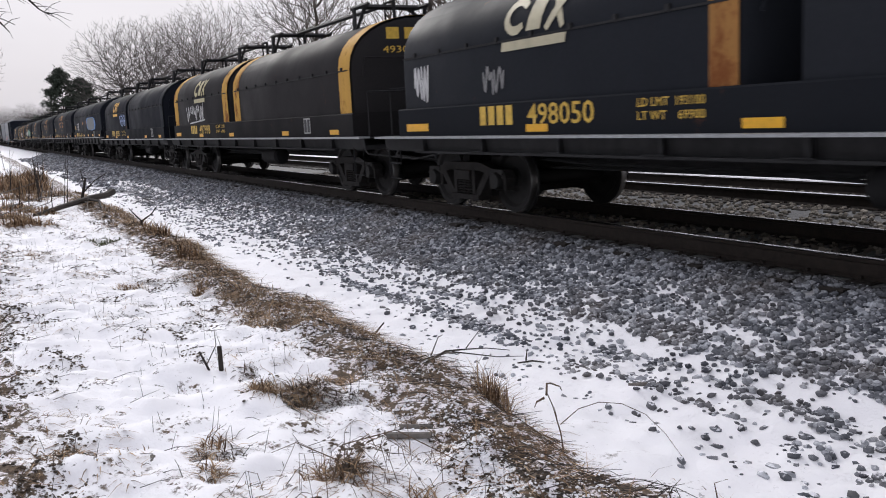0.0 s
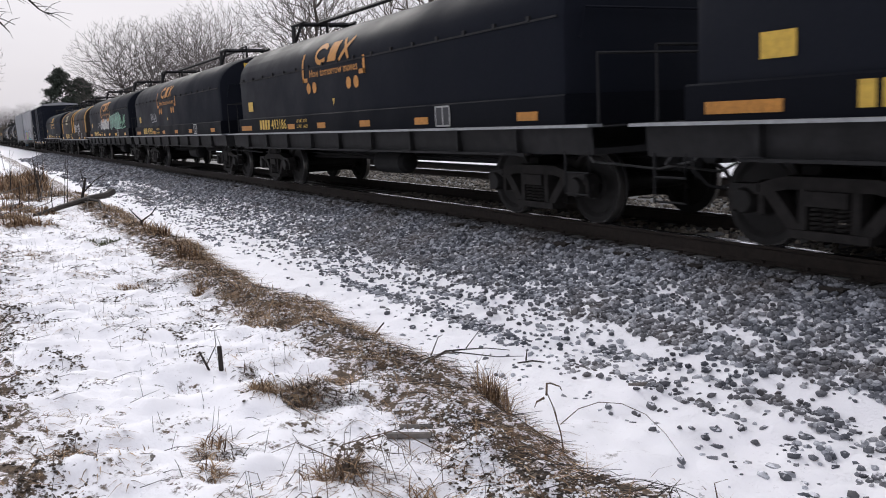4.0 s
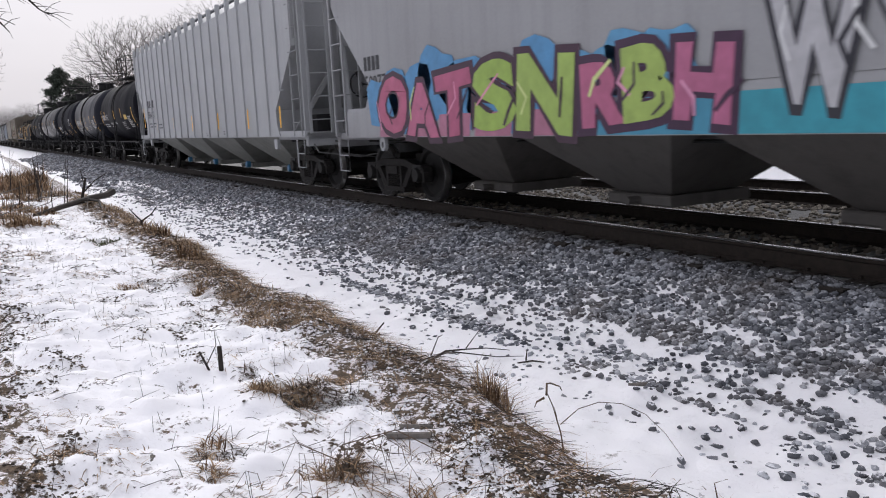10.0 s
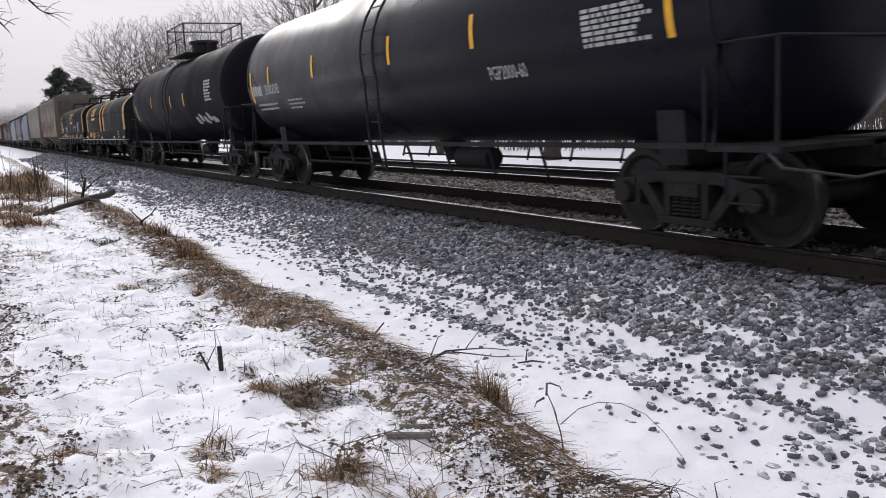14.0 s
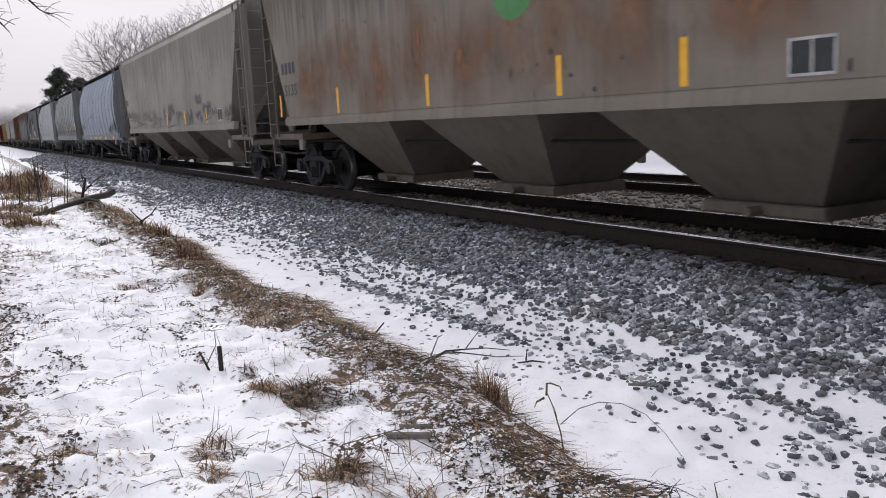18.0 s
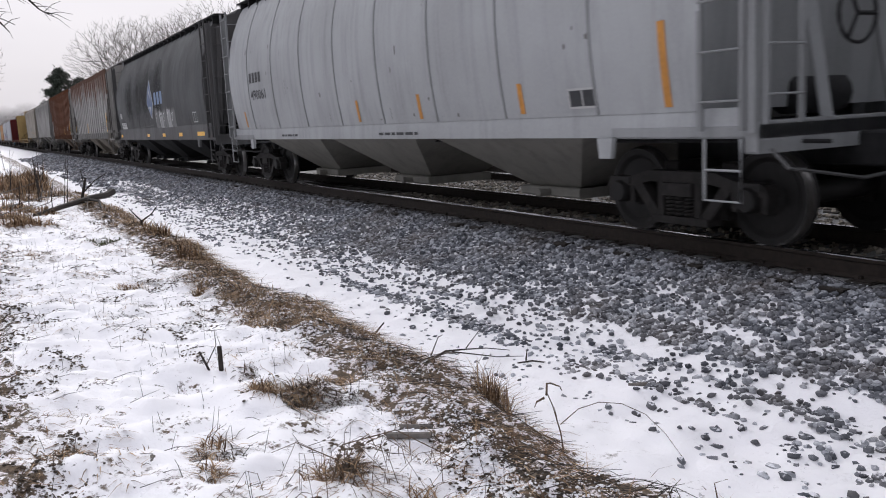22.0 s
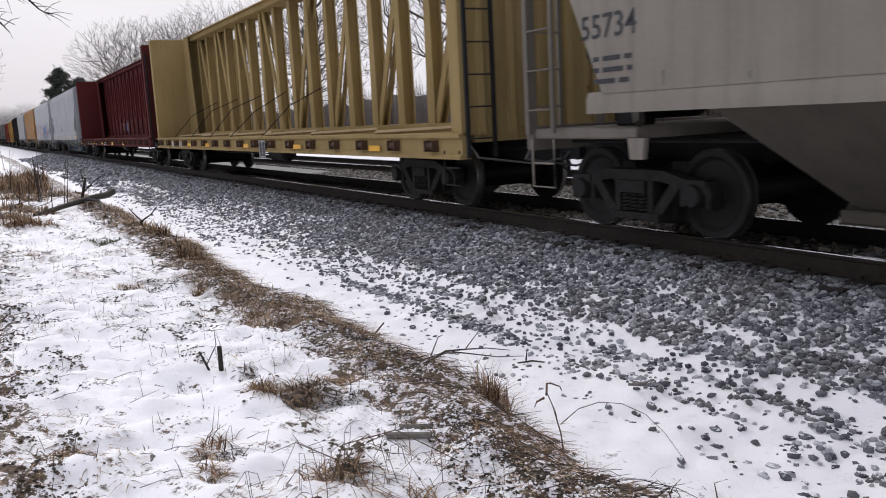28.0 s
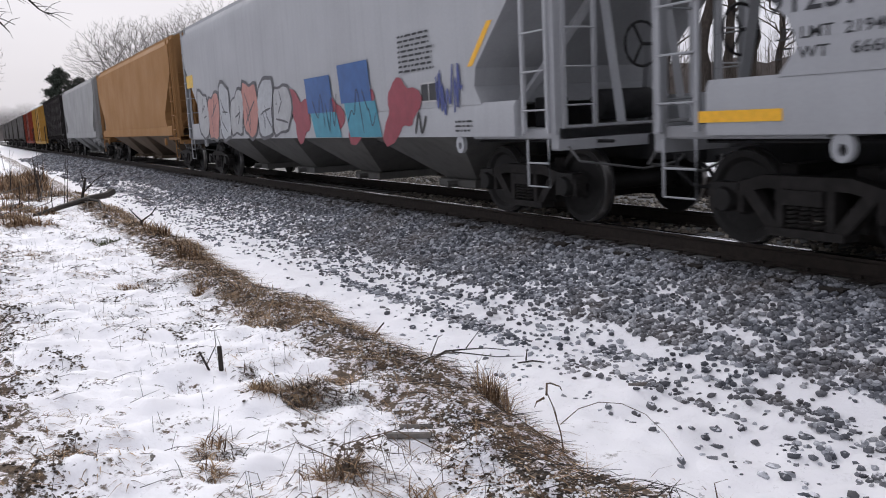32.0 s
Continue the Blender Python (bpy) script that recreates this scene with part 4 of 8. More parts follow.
def emblem(car, x, z, w, h, mat, side):
    """A worn three-stroke emblem, as plain shapes."""
    k = w / 3
    arc = [(x + k * 0.5 + 0.5 * k * math.cos(a), z + h / 2 + 0.42 * h * math.sin(a)) for a in np.linspace(0.7, 5.4, 12)]
    polys = ribbon(arc, h * 0.26)
    polys.append([(x + 1.1 * k, z + h * 0.02), (x + 1.8 * k, z + h * 0.02), (x + 2.0 * k, z + h * 0.98), (x + 1.3 * k, z + h * 0.98)])
    polys += ribbon([(x + 2.15 * k, z + h * 0.05), (x + 3.0 * k, z + h * 0.95)], h * 0.26) + ribbon([(x + 2.3 * k, z + h * 0.95), (x + 2.85 * k, z + h * 0.05)], h * 0.26)
    mark(car, "emblem", polys, mat, side, 0.012, "worn emblem on the hood")


def coil_double(rear, front, number, col, bandcol, label, rust=0.15, tags=(), gap=-0.5, emblem_mat=None, shift=0.0, banded=((0, 1), (0, 1)), wide=0.52):
    """A coil car with two separate hoods with coloured end bands."""
    L = front - rear
    car = car_empty("coil_car", L, label, "freight car", rear)
    mat = paint(col, 0.5, rust, 0.5, 0.35)
    band = paint(bandcol, 0.4, 0.75 if rust > 0.2 else 0.45, 0.6, 0.3)
    wz, zb, zs, zt = 1.10, 1.51, 2.25, 3.20
    body = paint(tuple(0.75 * c for c in col), 0.5, rust, 0.55, 0.3)
    coil_body(car, L, wz, zb, body)
    hb = L / 2 - 1.0
    side = hood_side(zb, zs, zt)
    for (x0, x1), ends in zip(((-hb, gap - 0.28), (gap + 0.28, hb)), banded):
        hood(car, x0, x1, zb, zs, zt, mat, band, "faded yellow band at the hood's end", ends, wide)
    emblem(car, -4.45, 2.31, 1.2, 0.42, emblem_mat or M_YELLOWMARK, side)
    mark(car, "emblem_bar", [rect(-4.55, 2.12, 1.3, 0.11, 0.02)], emblem_mat or M_YELLOWMARK, side, 0.012)
    f15 = lambda z: 1.5
    dx = -5.05 + shift
    mark(car, "reporting_mark", block_letters(dx, 1.23, 0.24, 4, 0.85), M_YELLOWMARK, f15)
    lettering(car, number, dx + 1.08, 1.23, 0.24, M_YELLOWMARK, f15, 1.25)
    lettering(car, "LD LMT  193100", dx + 3.0, 1.37, 0.085, M_YELLOWMARK, f15, 0.9)
    lettering(car, "LT WT    69900", dx + 3.0, 1.24, 0.085, M_YELLOWMARK, f15, 0.9)
    reflectors(car, (-6.85, ), 1.17, 0.7, 0.11, side_y=f15)
    reflectors(car, (-3.78, -0.5, 3.8, 6.6), 1.14, 0.44, 0.09, side_y=f15)
    stencil_panel(car, 5.0, 1.17, 0.36, 0.3, f15)
    for tx, tz, tw, th, n, c, st in tags:
        if isinstance(n, str):
            spray(car, n, tx, tz, tw, th, paint_flat(c), side, 0.014, st, 0.15, int(tx * 10), wob=1.6)
        else:
            mark(car, "graffiti_tag", scrawl(tx, tz, tw, th, n, int(number) + int(tx * 10), st), paint_flat(c), side, 0.014)
    return car


def coil_single(rear, front, number, col, label, boxed, rust=0.1, emblem_mat=None, band=None, shift=0.0, ref_mat=None):
    """A coil car with one long rounded hood."""
    L = front - rear
    car = car_empty("coil_car", L, label, "freight car", rear)
    mat = paint(col, 0.4, rust, 0.5, 0.3)
    wz, zb, zs, zt = 1.21, 1.55, 2.42, 3.28
    coil_body(car, L, wz, zb, paint(tuple(0.6 * c for c in col), 0.4, rust, 0.5, 0.2))
    hb = L / 2 - 0.98
    hood(car, -hb, hb, zb, zs, zt, mat, band, "yellow band at the hood's end")
    side = hood_side(zb, zs, zt)
    f15 = lambda z: 1.5
    em = emblem_mat or M_ORANGEMARK
    if boxed:
        # boxed emblem with dots below
        b = shift
        mark(car, "emblem_box", [rect(-1.95 + b, 2.16, 0.09, 0.55), rect(-1.95 + b, 2.16, 0.28, 0.08), rect(1.04 + b, 2.16, 0.09, 0.30), rect(0.87 + b, 2.16, 0.24, 0.08)], em, side, 0.012)
        emblem(car, -1.2 + b, 2.46, 1.7, 0.36, em, side)
        lettering(car, "How tomorrow moves", -1.55 + b, 2.24, 0.15, em, side, 2.35, "slogan", 0.012)
        mark(car, "emblem_dot", [[(cx + b + 0.11 * math.cos(a), 2.04 + 0.105 * math.sin(a)) for a in np.linspace(0, 2 * math.pi, 19)[:-1]] for cx in (-1.63, -1.31, 0.39, 0.72)], em, side, 0.012)
        mark(car, "lift_mark", [[(-0.42 + b, 1.80), (-0.30 + b, 1.80), (-0.36 + b, 1.67)], [(-0.30 + b, 1.39), (-0.18 + b, 1.39), (-0.24 + b, 1.51)]], M_YELLOWMARK, side, 0.014)
    mark(car, "small_stencil", [rect(-5.85, 1.71, 0.36, 0.22)], M_YELLOWMARK, side, 0.012)
    mark(car, "reporting_mark", block_letters(-4.9 + shift, 1.28, 0.21, 4, 0.95), M_YELLOWMARK, f15)
    lettering(car, number, -4.05 + shift, 1.28, 0.21, M_YELLOWMARK, f15, 1.02)
    lettering(car, "LD LMT  22150", -2.35 + shift, 1.40, 0.065, M_YELLOWMARK, f15)
    lettering(car, "LT WT    64600", -2.35 + shift, 1.29, 0.065, M_YELLOWMARK, f15)
    reflectors(car, (-6.0,), 1.27, 0.85, 0.11, side_y=f15, mat=M_ORANGEMARK)
    reflectors(car, (-2.72 + shift, -0.98 + shift, 1.08, 3.15, 5.9), 1.27, 0.43, 0.105, side_y=f15, mat=ref_mat)
    stencil_panel(car, 3.6, 1.23, 0.43, 0.29, f15)
    return car


# ---- boxcar ----
def boxcar(rear, front, col, label, door_col=None):
    L = front - rear
    car = car_empty("boxcar", L, label, "freight car", rear)
    mat = paint(col, 0.45, 0.3, 0.55, 0.35)
    dmat = paint(door_col, 0.35, 0.12, 0.48, 0.3) if door_col else mat
    hb = L / 2 - 0.62
    z0, z1 = 0.98, 4.15
    part("body", Mesh().box(-hb, hb, -1.5, 1.5, z0, z1, 0.03), mat, car)
    part("roof", Mesh().prism([(-1.55, z1), (1.55, z1), (1.5, z1 + 0.1), (0, z1 + 0.27), (-1.5, z1 + 0.1)], -hb - 0.05, hb + 0.05), M_GALV, car)
    for s in (-1, 1):
        part("side_sill", Mesh().slab([(-hb, 0.98), (-hb, 0.80), (-hb + 1.6, 0.72), (hb - 1.6, 0.72), (hb, 0.80), (hb, 0.98)], s * 1.5 - 0.04, s * 1.5 + 0.04), mat, car)
        n = 9
        for k in range(n):
            for a, b in ((-hb + 0.05, -1.75), (1.75, hb - 0.05)):
                xx = a + (b - a) * k / (n - 1)
                part("side_post", shared(("post", col), lambda: Mesh().box(-0.05, 0.05, -0.045, 0.045, 0.98, 4.13, 0.012), mat), None, car, at=(xx, s * 1.545, 0))
        d = part("door", Mesh().box(-1.65, 1.65, s * 1.55 - 0.03, s * 1.55 + 0.03, 1.0, 4.05), dmat, car, "corrugated sliding door")
        ridge = Mesh()
        for k in range(12):
            z = 1.15 + k * 0.235
            ridge.prism([(s * 1.58, z), (s * 1.635, z + 0.05), (s * 1.635, z + 0.08), (s * 1.58, z + 0.13)], -1.6, 1.6)
        part("door_rib", ridge, dmat, d)
        part("door_track", Mesh().box(-3.4, 1.9, s * 1.61 - 0.03, s * 1.61 + 0.03, 0.95, 1.0), M_UNDER, d)
        for xx in (-1.2, 1.1):
            part("lock_rod", Mesh().tube([(xx, s * 1.65, 1.05), (xx, s * 1.65, 4.0)], 0.02, 6), M_UNDER, d)
    for sx in (-1, 1):
        ends = Mesh()
        for k in range(13):
            z = 1.1 + k * 0.235
            ends.box(min(sx * hb, sx * (hb + 0.06)), max(sx * hb, sx * (hb + 0.06)), -1.42, 1.42, z, z + 0.12, 0.03)
        part("end_corrugation", ends, mat, car)
        for s in (-1, 1):
            part("ladder", shared(("ladder", "box"), lambda: ladder_mesh(0.75, 2.3, 0.42, 4), M_UNDER), None, car, at=(sx * (hb - 0.3), s * 1.62, 0))
            part("stirrup", shared("stirrup", stirrup_mesh, M_UNDER), None, car, at=(sx * (hb - 0.3), s * 1.54, 0.82))
    underframe(car, L, top=0.98)
    for s in (-1, 1):
        truck(car, s * (L / 2 - 2.6))
    return car


# ---- covered hoppers ----
def hopper_half(style):
    """Half width of the car's side as a function of height."""
    if style == "round":
        return lambda z: 1.60 - 0.085 * max(0.0, 2.5 - z) ** 2 - 0.17 * max(0.0, z - 2.6) ** 2
    return lambda z: HALF if z < 4.15 else HALF - 1.2 * (z - 4.15)


def hopper(rear, front, col, label, style="flat", bays=3, sill=(1.09, 1.55), top=4.25, rust=0.2, dirt=0.4, streak=0.5, ribs=0, bay_col=None, rail=False,
           sill_col=None, notch=1.85, cap=None, inset=1.22, runs=0.0, runs_color=(0.10, 0.042, 0.022)):
    L = front - rear
    car = car_empty("covered_hopper", L, label, "freight car", rear)
    mat = paint(col, dirt, rust, 0.55, streak, runs=runs, runs_from=top, runs_color=runs_color)
    seam = paint(tuple((0.42 if sum(col) < 0.9 else 0.66) * c for c in col), dirt, rust, 0.6, streak)
    smat = paint(sill_col, dirt, rust, 0.55, streak) if sill_col else mat
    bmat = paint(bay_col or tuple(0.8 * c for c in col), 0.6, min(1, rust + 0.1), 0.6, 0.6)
    half = hopper_half(style)
    he = L / 2 - 0.78                       # end sills
    z0, z1 = sill

    def x_end(z):
        if style == "round":
            return he - inset + 0.10 * math.sin(math.pi * min(1.0, max(0.0, (z - z1) / (top - z1))))
        if style == "slant":
            return he - 1.5 + min(1.0, (z - z1) / 2.5) * 1.25
        if z < notch:
            return he - 1.75 + 0.25 * (notch - z) / max(0.1, notch - z1)
        return he - 1.75 + min(1.0, (z - notch) / 1.35) * 1.45

    # shell: rings up the body, each a flat oval outline at its height
    zs = [z1] + [z1 + (top - z1) * i / 12 for i in range(1, 13)]
    rings = []
    for z in zs:
        xe, w = x_end(z), half(z)
        rings.append([(-xe, -w, z), (-xe * 0.5, -w, z), (0, -w, z), (xe * 0.5, -w, z), (xe, -w, z), (xe, w, z), (xe * 0.5, w, z), (0, w, z), (-xe * 0.5, w, z), (-xe, w, z)])
    w = half(top)
    for dz, k in ((0.10, 0.86), (0.20, 0.5), (0.24, 0.2)):
        xe = x_end(top)
        rings.append([(-xe, -w * k, top + dz), (-xe * 0.5, -w * k, top + dz), (0, -w * k, top + dz), (xe * 0.5, -w * k, top + dz), (xe, -w * k, top + dz),
                      (xe, w * k, top + dz), (xe * 0.5, w * k, top + dz), (0, w * k, top + dz), (-xe * 0.5, w * k, top + dz), (-xe, w * k, top + dz)])
    # end paint: darkened for the shade of the recess, with extra grime
    end_shade = 0.85 if style == "flat" else 0.8
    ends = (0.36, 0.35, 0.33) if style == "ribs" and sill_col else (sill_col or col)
    emat = paint(tuple(end_shade * c for c in ends), min(1.0, dirt + 0.2), rust, 0.65, streak)
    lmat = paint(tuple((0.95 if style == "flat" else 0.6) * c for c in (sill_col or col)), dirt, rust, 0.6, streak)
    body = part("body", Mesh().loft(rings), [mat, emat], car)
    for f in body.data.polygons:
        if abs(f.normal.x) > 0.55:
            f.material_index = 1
    # side sills and end platforms
    for s in (-1, 1):
        w1 = half(z1)
        if style == "ribs":
            part("side_sill", Mesh().box(-he, he, s * 1.52 - 0.06, s * 1.52 + 0.06, z0, z0 + 0.12), smat, car)
        else:
            lipw = w1 + 0.012
            part("side_sill", Mesh().prism([(s * (lipw - 0.12), z0), (s * lipw, z0), (s * lipw, z1 - 0.05), (s * (w1 - 0.02), z1 + 0.02), (s * (w1 - 0.14), z1 + 0.02)], -he + (0.02 if style == "round" else 1.25 if style == "slant" else 0.75), he - (0.02 if style == "round" else 1.25 if style == "slant" else 0.75)), smat, car)
    for sx in (-1, 1):
        a, b = sorted((sx * he, sx * (he - 1.9)))
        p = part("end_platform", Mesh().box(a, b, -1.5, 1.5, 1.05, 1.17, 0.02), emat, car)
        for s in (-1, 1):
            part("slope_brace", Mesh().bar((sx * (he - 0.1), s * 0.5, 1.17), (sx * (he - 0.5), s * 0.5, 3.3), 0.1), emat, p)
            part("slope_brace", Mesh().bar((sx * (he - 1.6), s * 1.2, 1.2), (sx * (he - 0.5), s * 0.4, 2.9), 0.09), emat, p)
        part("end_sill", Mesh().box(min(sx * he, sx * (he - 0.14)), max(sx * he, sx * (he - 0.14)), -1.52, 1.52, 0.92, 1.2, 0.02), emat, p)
        part("brake_reservoir", Mesh().revolve([(-0.45, 0.0), (-0.44, 0.16), (-0.38, 0.2), (0.38, 0.2), (0.44, 0.16), (0.45, 0.0)], 14, "y", (sx * (he - 0.75), 0.1, 1.42)), M_UNDER, p)
        part("valve_box", Mesh().box(sx * (he - 1.1) - 0.15, sx * (he - 1.1) + 0.15, -0.95, -0.65, 1.17, 1.55, 0.02), M_UNDER, p)
        for s in (-1, 1):
            post = Mesh().box(sx * (he - 0.06) - 0.05, sx * (he - 0.06) + 0.05, s * 1.5 - 0.05, s * 1.5 + 0.05, 1.1, top - 0.15)
            part("corner_post", post, emat, car)
            part("ladder", shared(("ladder", "hopper", round(top, 2), col), lambda: ladder_mesh(1.12, top - 0.05, 0.48, 7), lmat), None, car, at=(sx * (he - 0.36), s * 1.57, 0))
            en = part("end_ladder", shared(("endladder", round(top, 2), col), lambda: ladder_mesh(1.17, top - 0.1, 0.44, 7), emat), None, car, at=(sx * (he + 0.02), s * 1.22, 0))
            en.rotation_euler = (0, 0, math.pi / 2)
            part("stirrup", shared(("stirrup", col), lambda: stirrup_mesh(0.42, 0.55), smat), None, car, at=(sx * (he - 0.36), s * 1.55, 1.05))
            if style == "flat":
                lug = [(sx * (he - 2.1) + 0.10 * math.sin(a), 0.99 + 0.12 * math.cos(a)) for a in np.linspace(0, 2 * math.pi, 15)[:-1]]
                eye = [(sx * (he - 2.1) + 0.045 * math.sin(a), 0.97 + 0.05 * math.cos(a)) for a in np.linspace(0, 2 * math.pi, 15)[:-1]]
                part("roping_lug", Mesh().loft([[(x, s * 1.57 - 0.03, z) for x, z in lug], [(x, s * 1.57 + 0.03, z) for x, z in lug], [(x, s * 1.57 + 0.03, z) for x, z in eye], [(x, s * 1.57 - 0.03, z) for x, z in eye], [(x, s * 1.57 - 0.03, z) for x, z in lug]], caps=False), smat, car)
                continue
            part("jack_pad", Mesh().slab([(sx * (he - 1.95) - 0.12, 1.06), (sx * (he - 1.95) + 0.12, 1.06), (sx * (he - 1.95) + 0.09, 0.85), (sx * (he - 1.95) - 0.09, 0.85)], s * 1.53 - 0.03, s * 1.53 + 0.03), smat, car)
        part("brake_wheel", shared("brake_wheel", brake_wheel_mesh, M_UNDER), None, car, at=(sx * (he + 0.04), -0.3, 2.1))
    # hopper bays with sloped sheets down to the gates
    span = 2 * (he - 2.2)
    zb = z0 + 0.03
    step = span / bays
    for k in range(bays):
        cx = -span / 2 + step * (k + 0.5)
        m = Mesh()
        wt, wb = 1.42, 0.5
        tx, bx = (step * 0.37, step * 0.15) if style == "slant" else (step * 0.43, step * 0.13)
        m.face_set([(cx - tx, -wt, zb), (cx + tx, -wt, zb), (cx + tx, wt, zb), (cx - tx, wt, zb), (cx - bx, -wb, 0.36), (cx + bx, -wb, 0.36), (cx + bx, wb, 0.36), (cx - bx, wb, 0.36)],
                   [(0, 1, 5, 4), (1, 2, 6, 5), (2, 3, 7, 6), (3, 0, 4, 7), (4, 5, 6, 7), (0, 3, 2, 1)])
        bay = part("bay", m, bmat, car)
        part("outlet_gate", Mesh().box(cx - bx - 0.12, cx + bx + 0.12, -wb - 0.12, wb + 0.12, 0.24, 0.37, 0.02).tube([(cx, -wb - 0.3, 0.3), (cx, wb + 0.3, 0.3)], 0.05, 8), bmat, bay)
        if cap:
            part("outlet_cap", Mesh().revolve([(-wb - 0.32, 0.0), (-wb - 0.32, 0.075), (-wb - 0.3, 0.09), (-wb - 0.2, 0.09), (-wb - 0.2, 0.0)], 14, "y", (cx + bx + 0.05, 0, 0.34)), cap, bay)
    if style == "round":
        for sx in (-1, 1):
            xa, xb = sx * (he - inset - 0.05), sx * (he - 0.35)
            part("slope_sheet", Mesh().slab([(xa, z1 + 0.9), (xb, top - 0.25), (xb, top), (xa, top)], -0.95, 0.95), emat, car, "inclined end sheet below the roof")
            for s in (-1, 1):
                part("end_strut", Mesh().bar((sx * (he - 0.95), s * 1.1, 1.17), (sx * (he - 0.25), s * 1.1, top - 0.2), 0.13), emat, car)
    # welds or ribs on the side
    if ribs:
        xe = he - 0.35
        for k in range(ribs):
            xx = -xe + 2 * xe * k / (ribs - 1)
            for s in (-1, 1):
                if style == "ribs":
                    zr = 1.13 if abs(xx) < he - 1.75 else notch + (abs(xx) - (he - 1.75)) / 1.45 * 1.35
                    part("side_rib", Mesh().box(xx - 0.045, xx + 0.045, s * (HALF - 0.01) - 0.05, s * (HALF - 0.01) + 0.05, zr, top, 0.012), mat, car)
                else:
                    if abs(xx) > he - inset - 0.38:
                        continue
                    m = Mesh()
                    zz = [z1 + (top - z1) * i / 10 for i in range(11)]
                    m.loft([[(xx - 0.018, s * (half(z) - 0.01), z), (xx + 0.018, s * (half(z) - 0.01), z), (xx + 0.018, s * (half(z) + 0.012), z), (xx - 0.018, s * (half(z) + 0.012), z)] for z in zz])
                    part("weld_seam", m, seam, car)
    # roof walk and hatches
    xe = x_end(top)
    rw = Mesh()
    for s in (-1, 1):
        yw, zw, nb = (half(top) - 0.12, top + 0.14, 24) if style == "round" else (0.62, top + 0.33, 10)
        rw.box(-xe - 0.3, xe + 0.3, s * yw - 0.17, s * yw + 0.17, zw, zw + 0.03)
        for k in range(nb):
            xx = -xe + 2 * xe * k / (nb - 1)
            rw.box(xx - 0.03, xx + 0.03, s * yw - 0.15, s * yw + 0.15, zw - 0.21, zw)
    part("roof_walk", rw, M_UNDER if style == "round" else M_GALV, car)
    part("hatch", Mesh().box(-xe + 0.5, xe - 0.5, -0.3, 0.3, top + 0.2, top + 0.4, 0.05), mat, car)
    if rail:
        for s in (-1, 1):
            part("roof_edge", Mesh().box(-xe, xe, s * (half(top) - 0.02) - 0.04, s * (half(top) - 0.02) + 0.04, top - 0.06, top + 0.05), mat, car)
    underframe(car, L, top=1.05, stub=2.6)
    for s in (-1, 1):
        truck(car, s * (L / 2 - 2.15))
    car["he"] = he
    return car, half, he


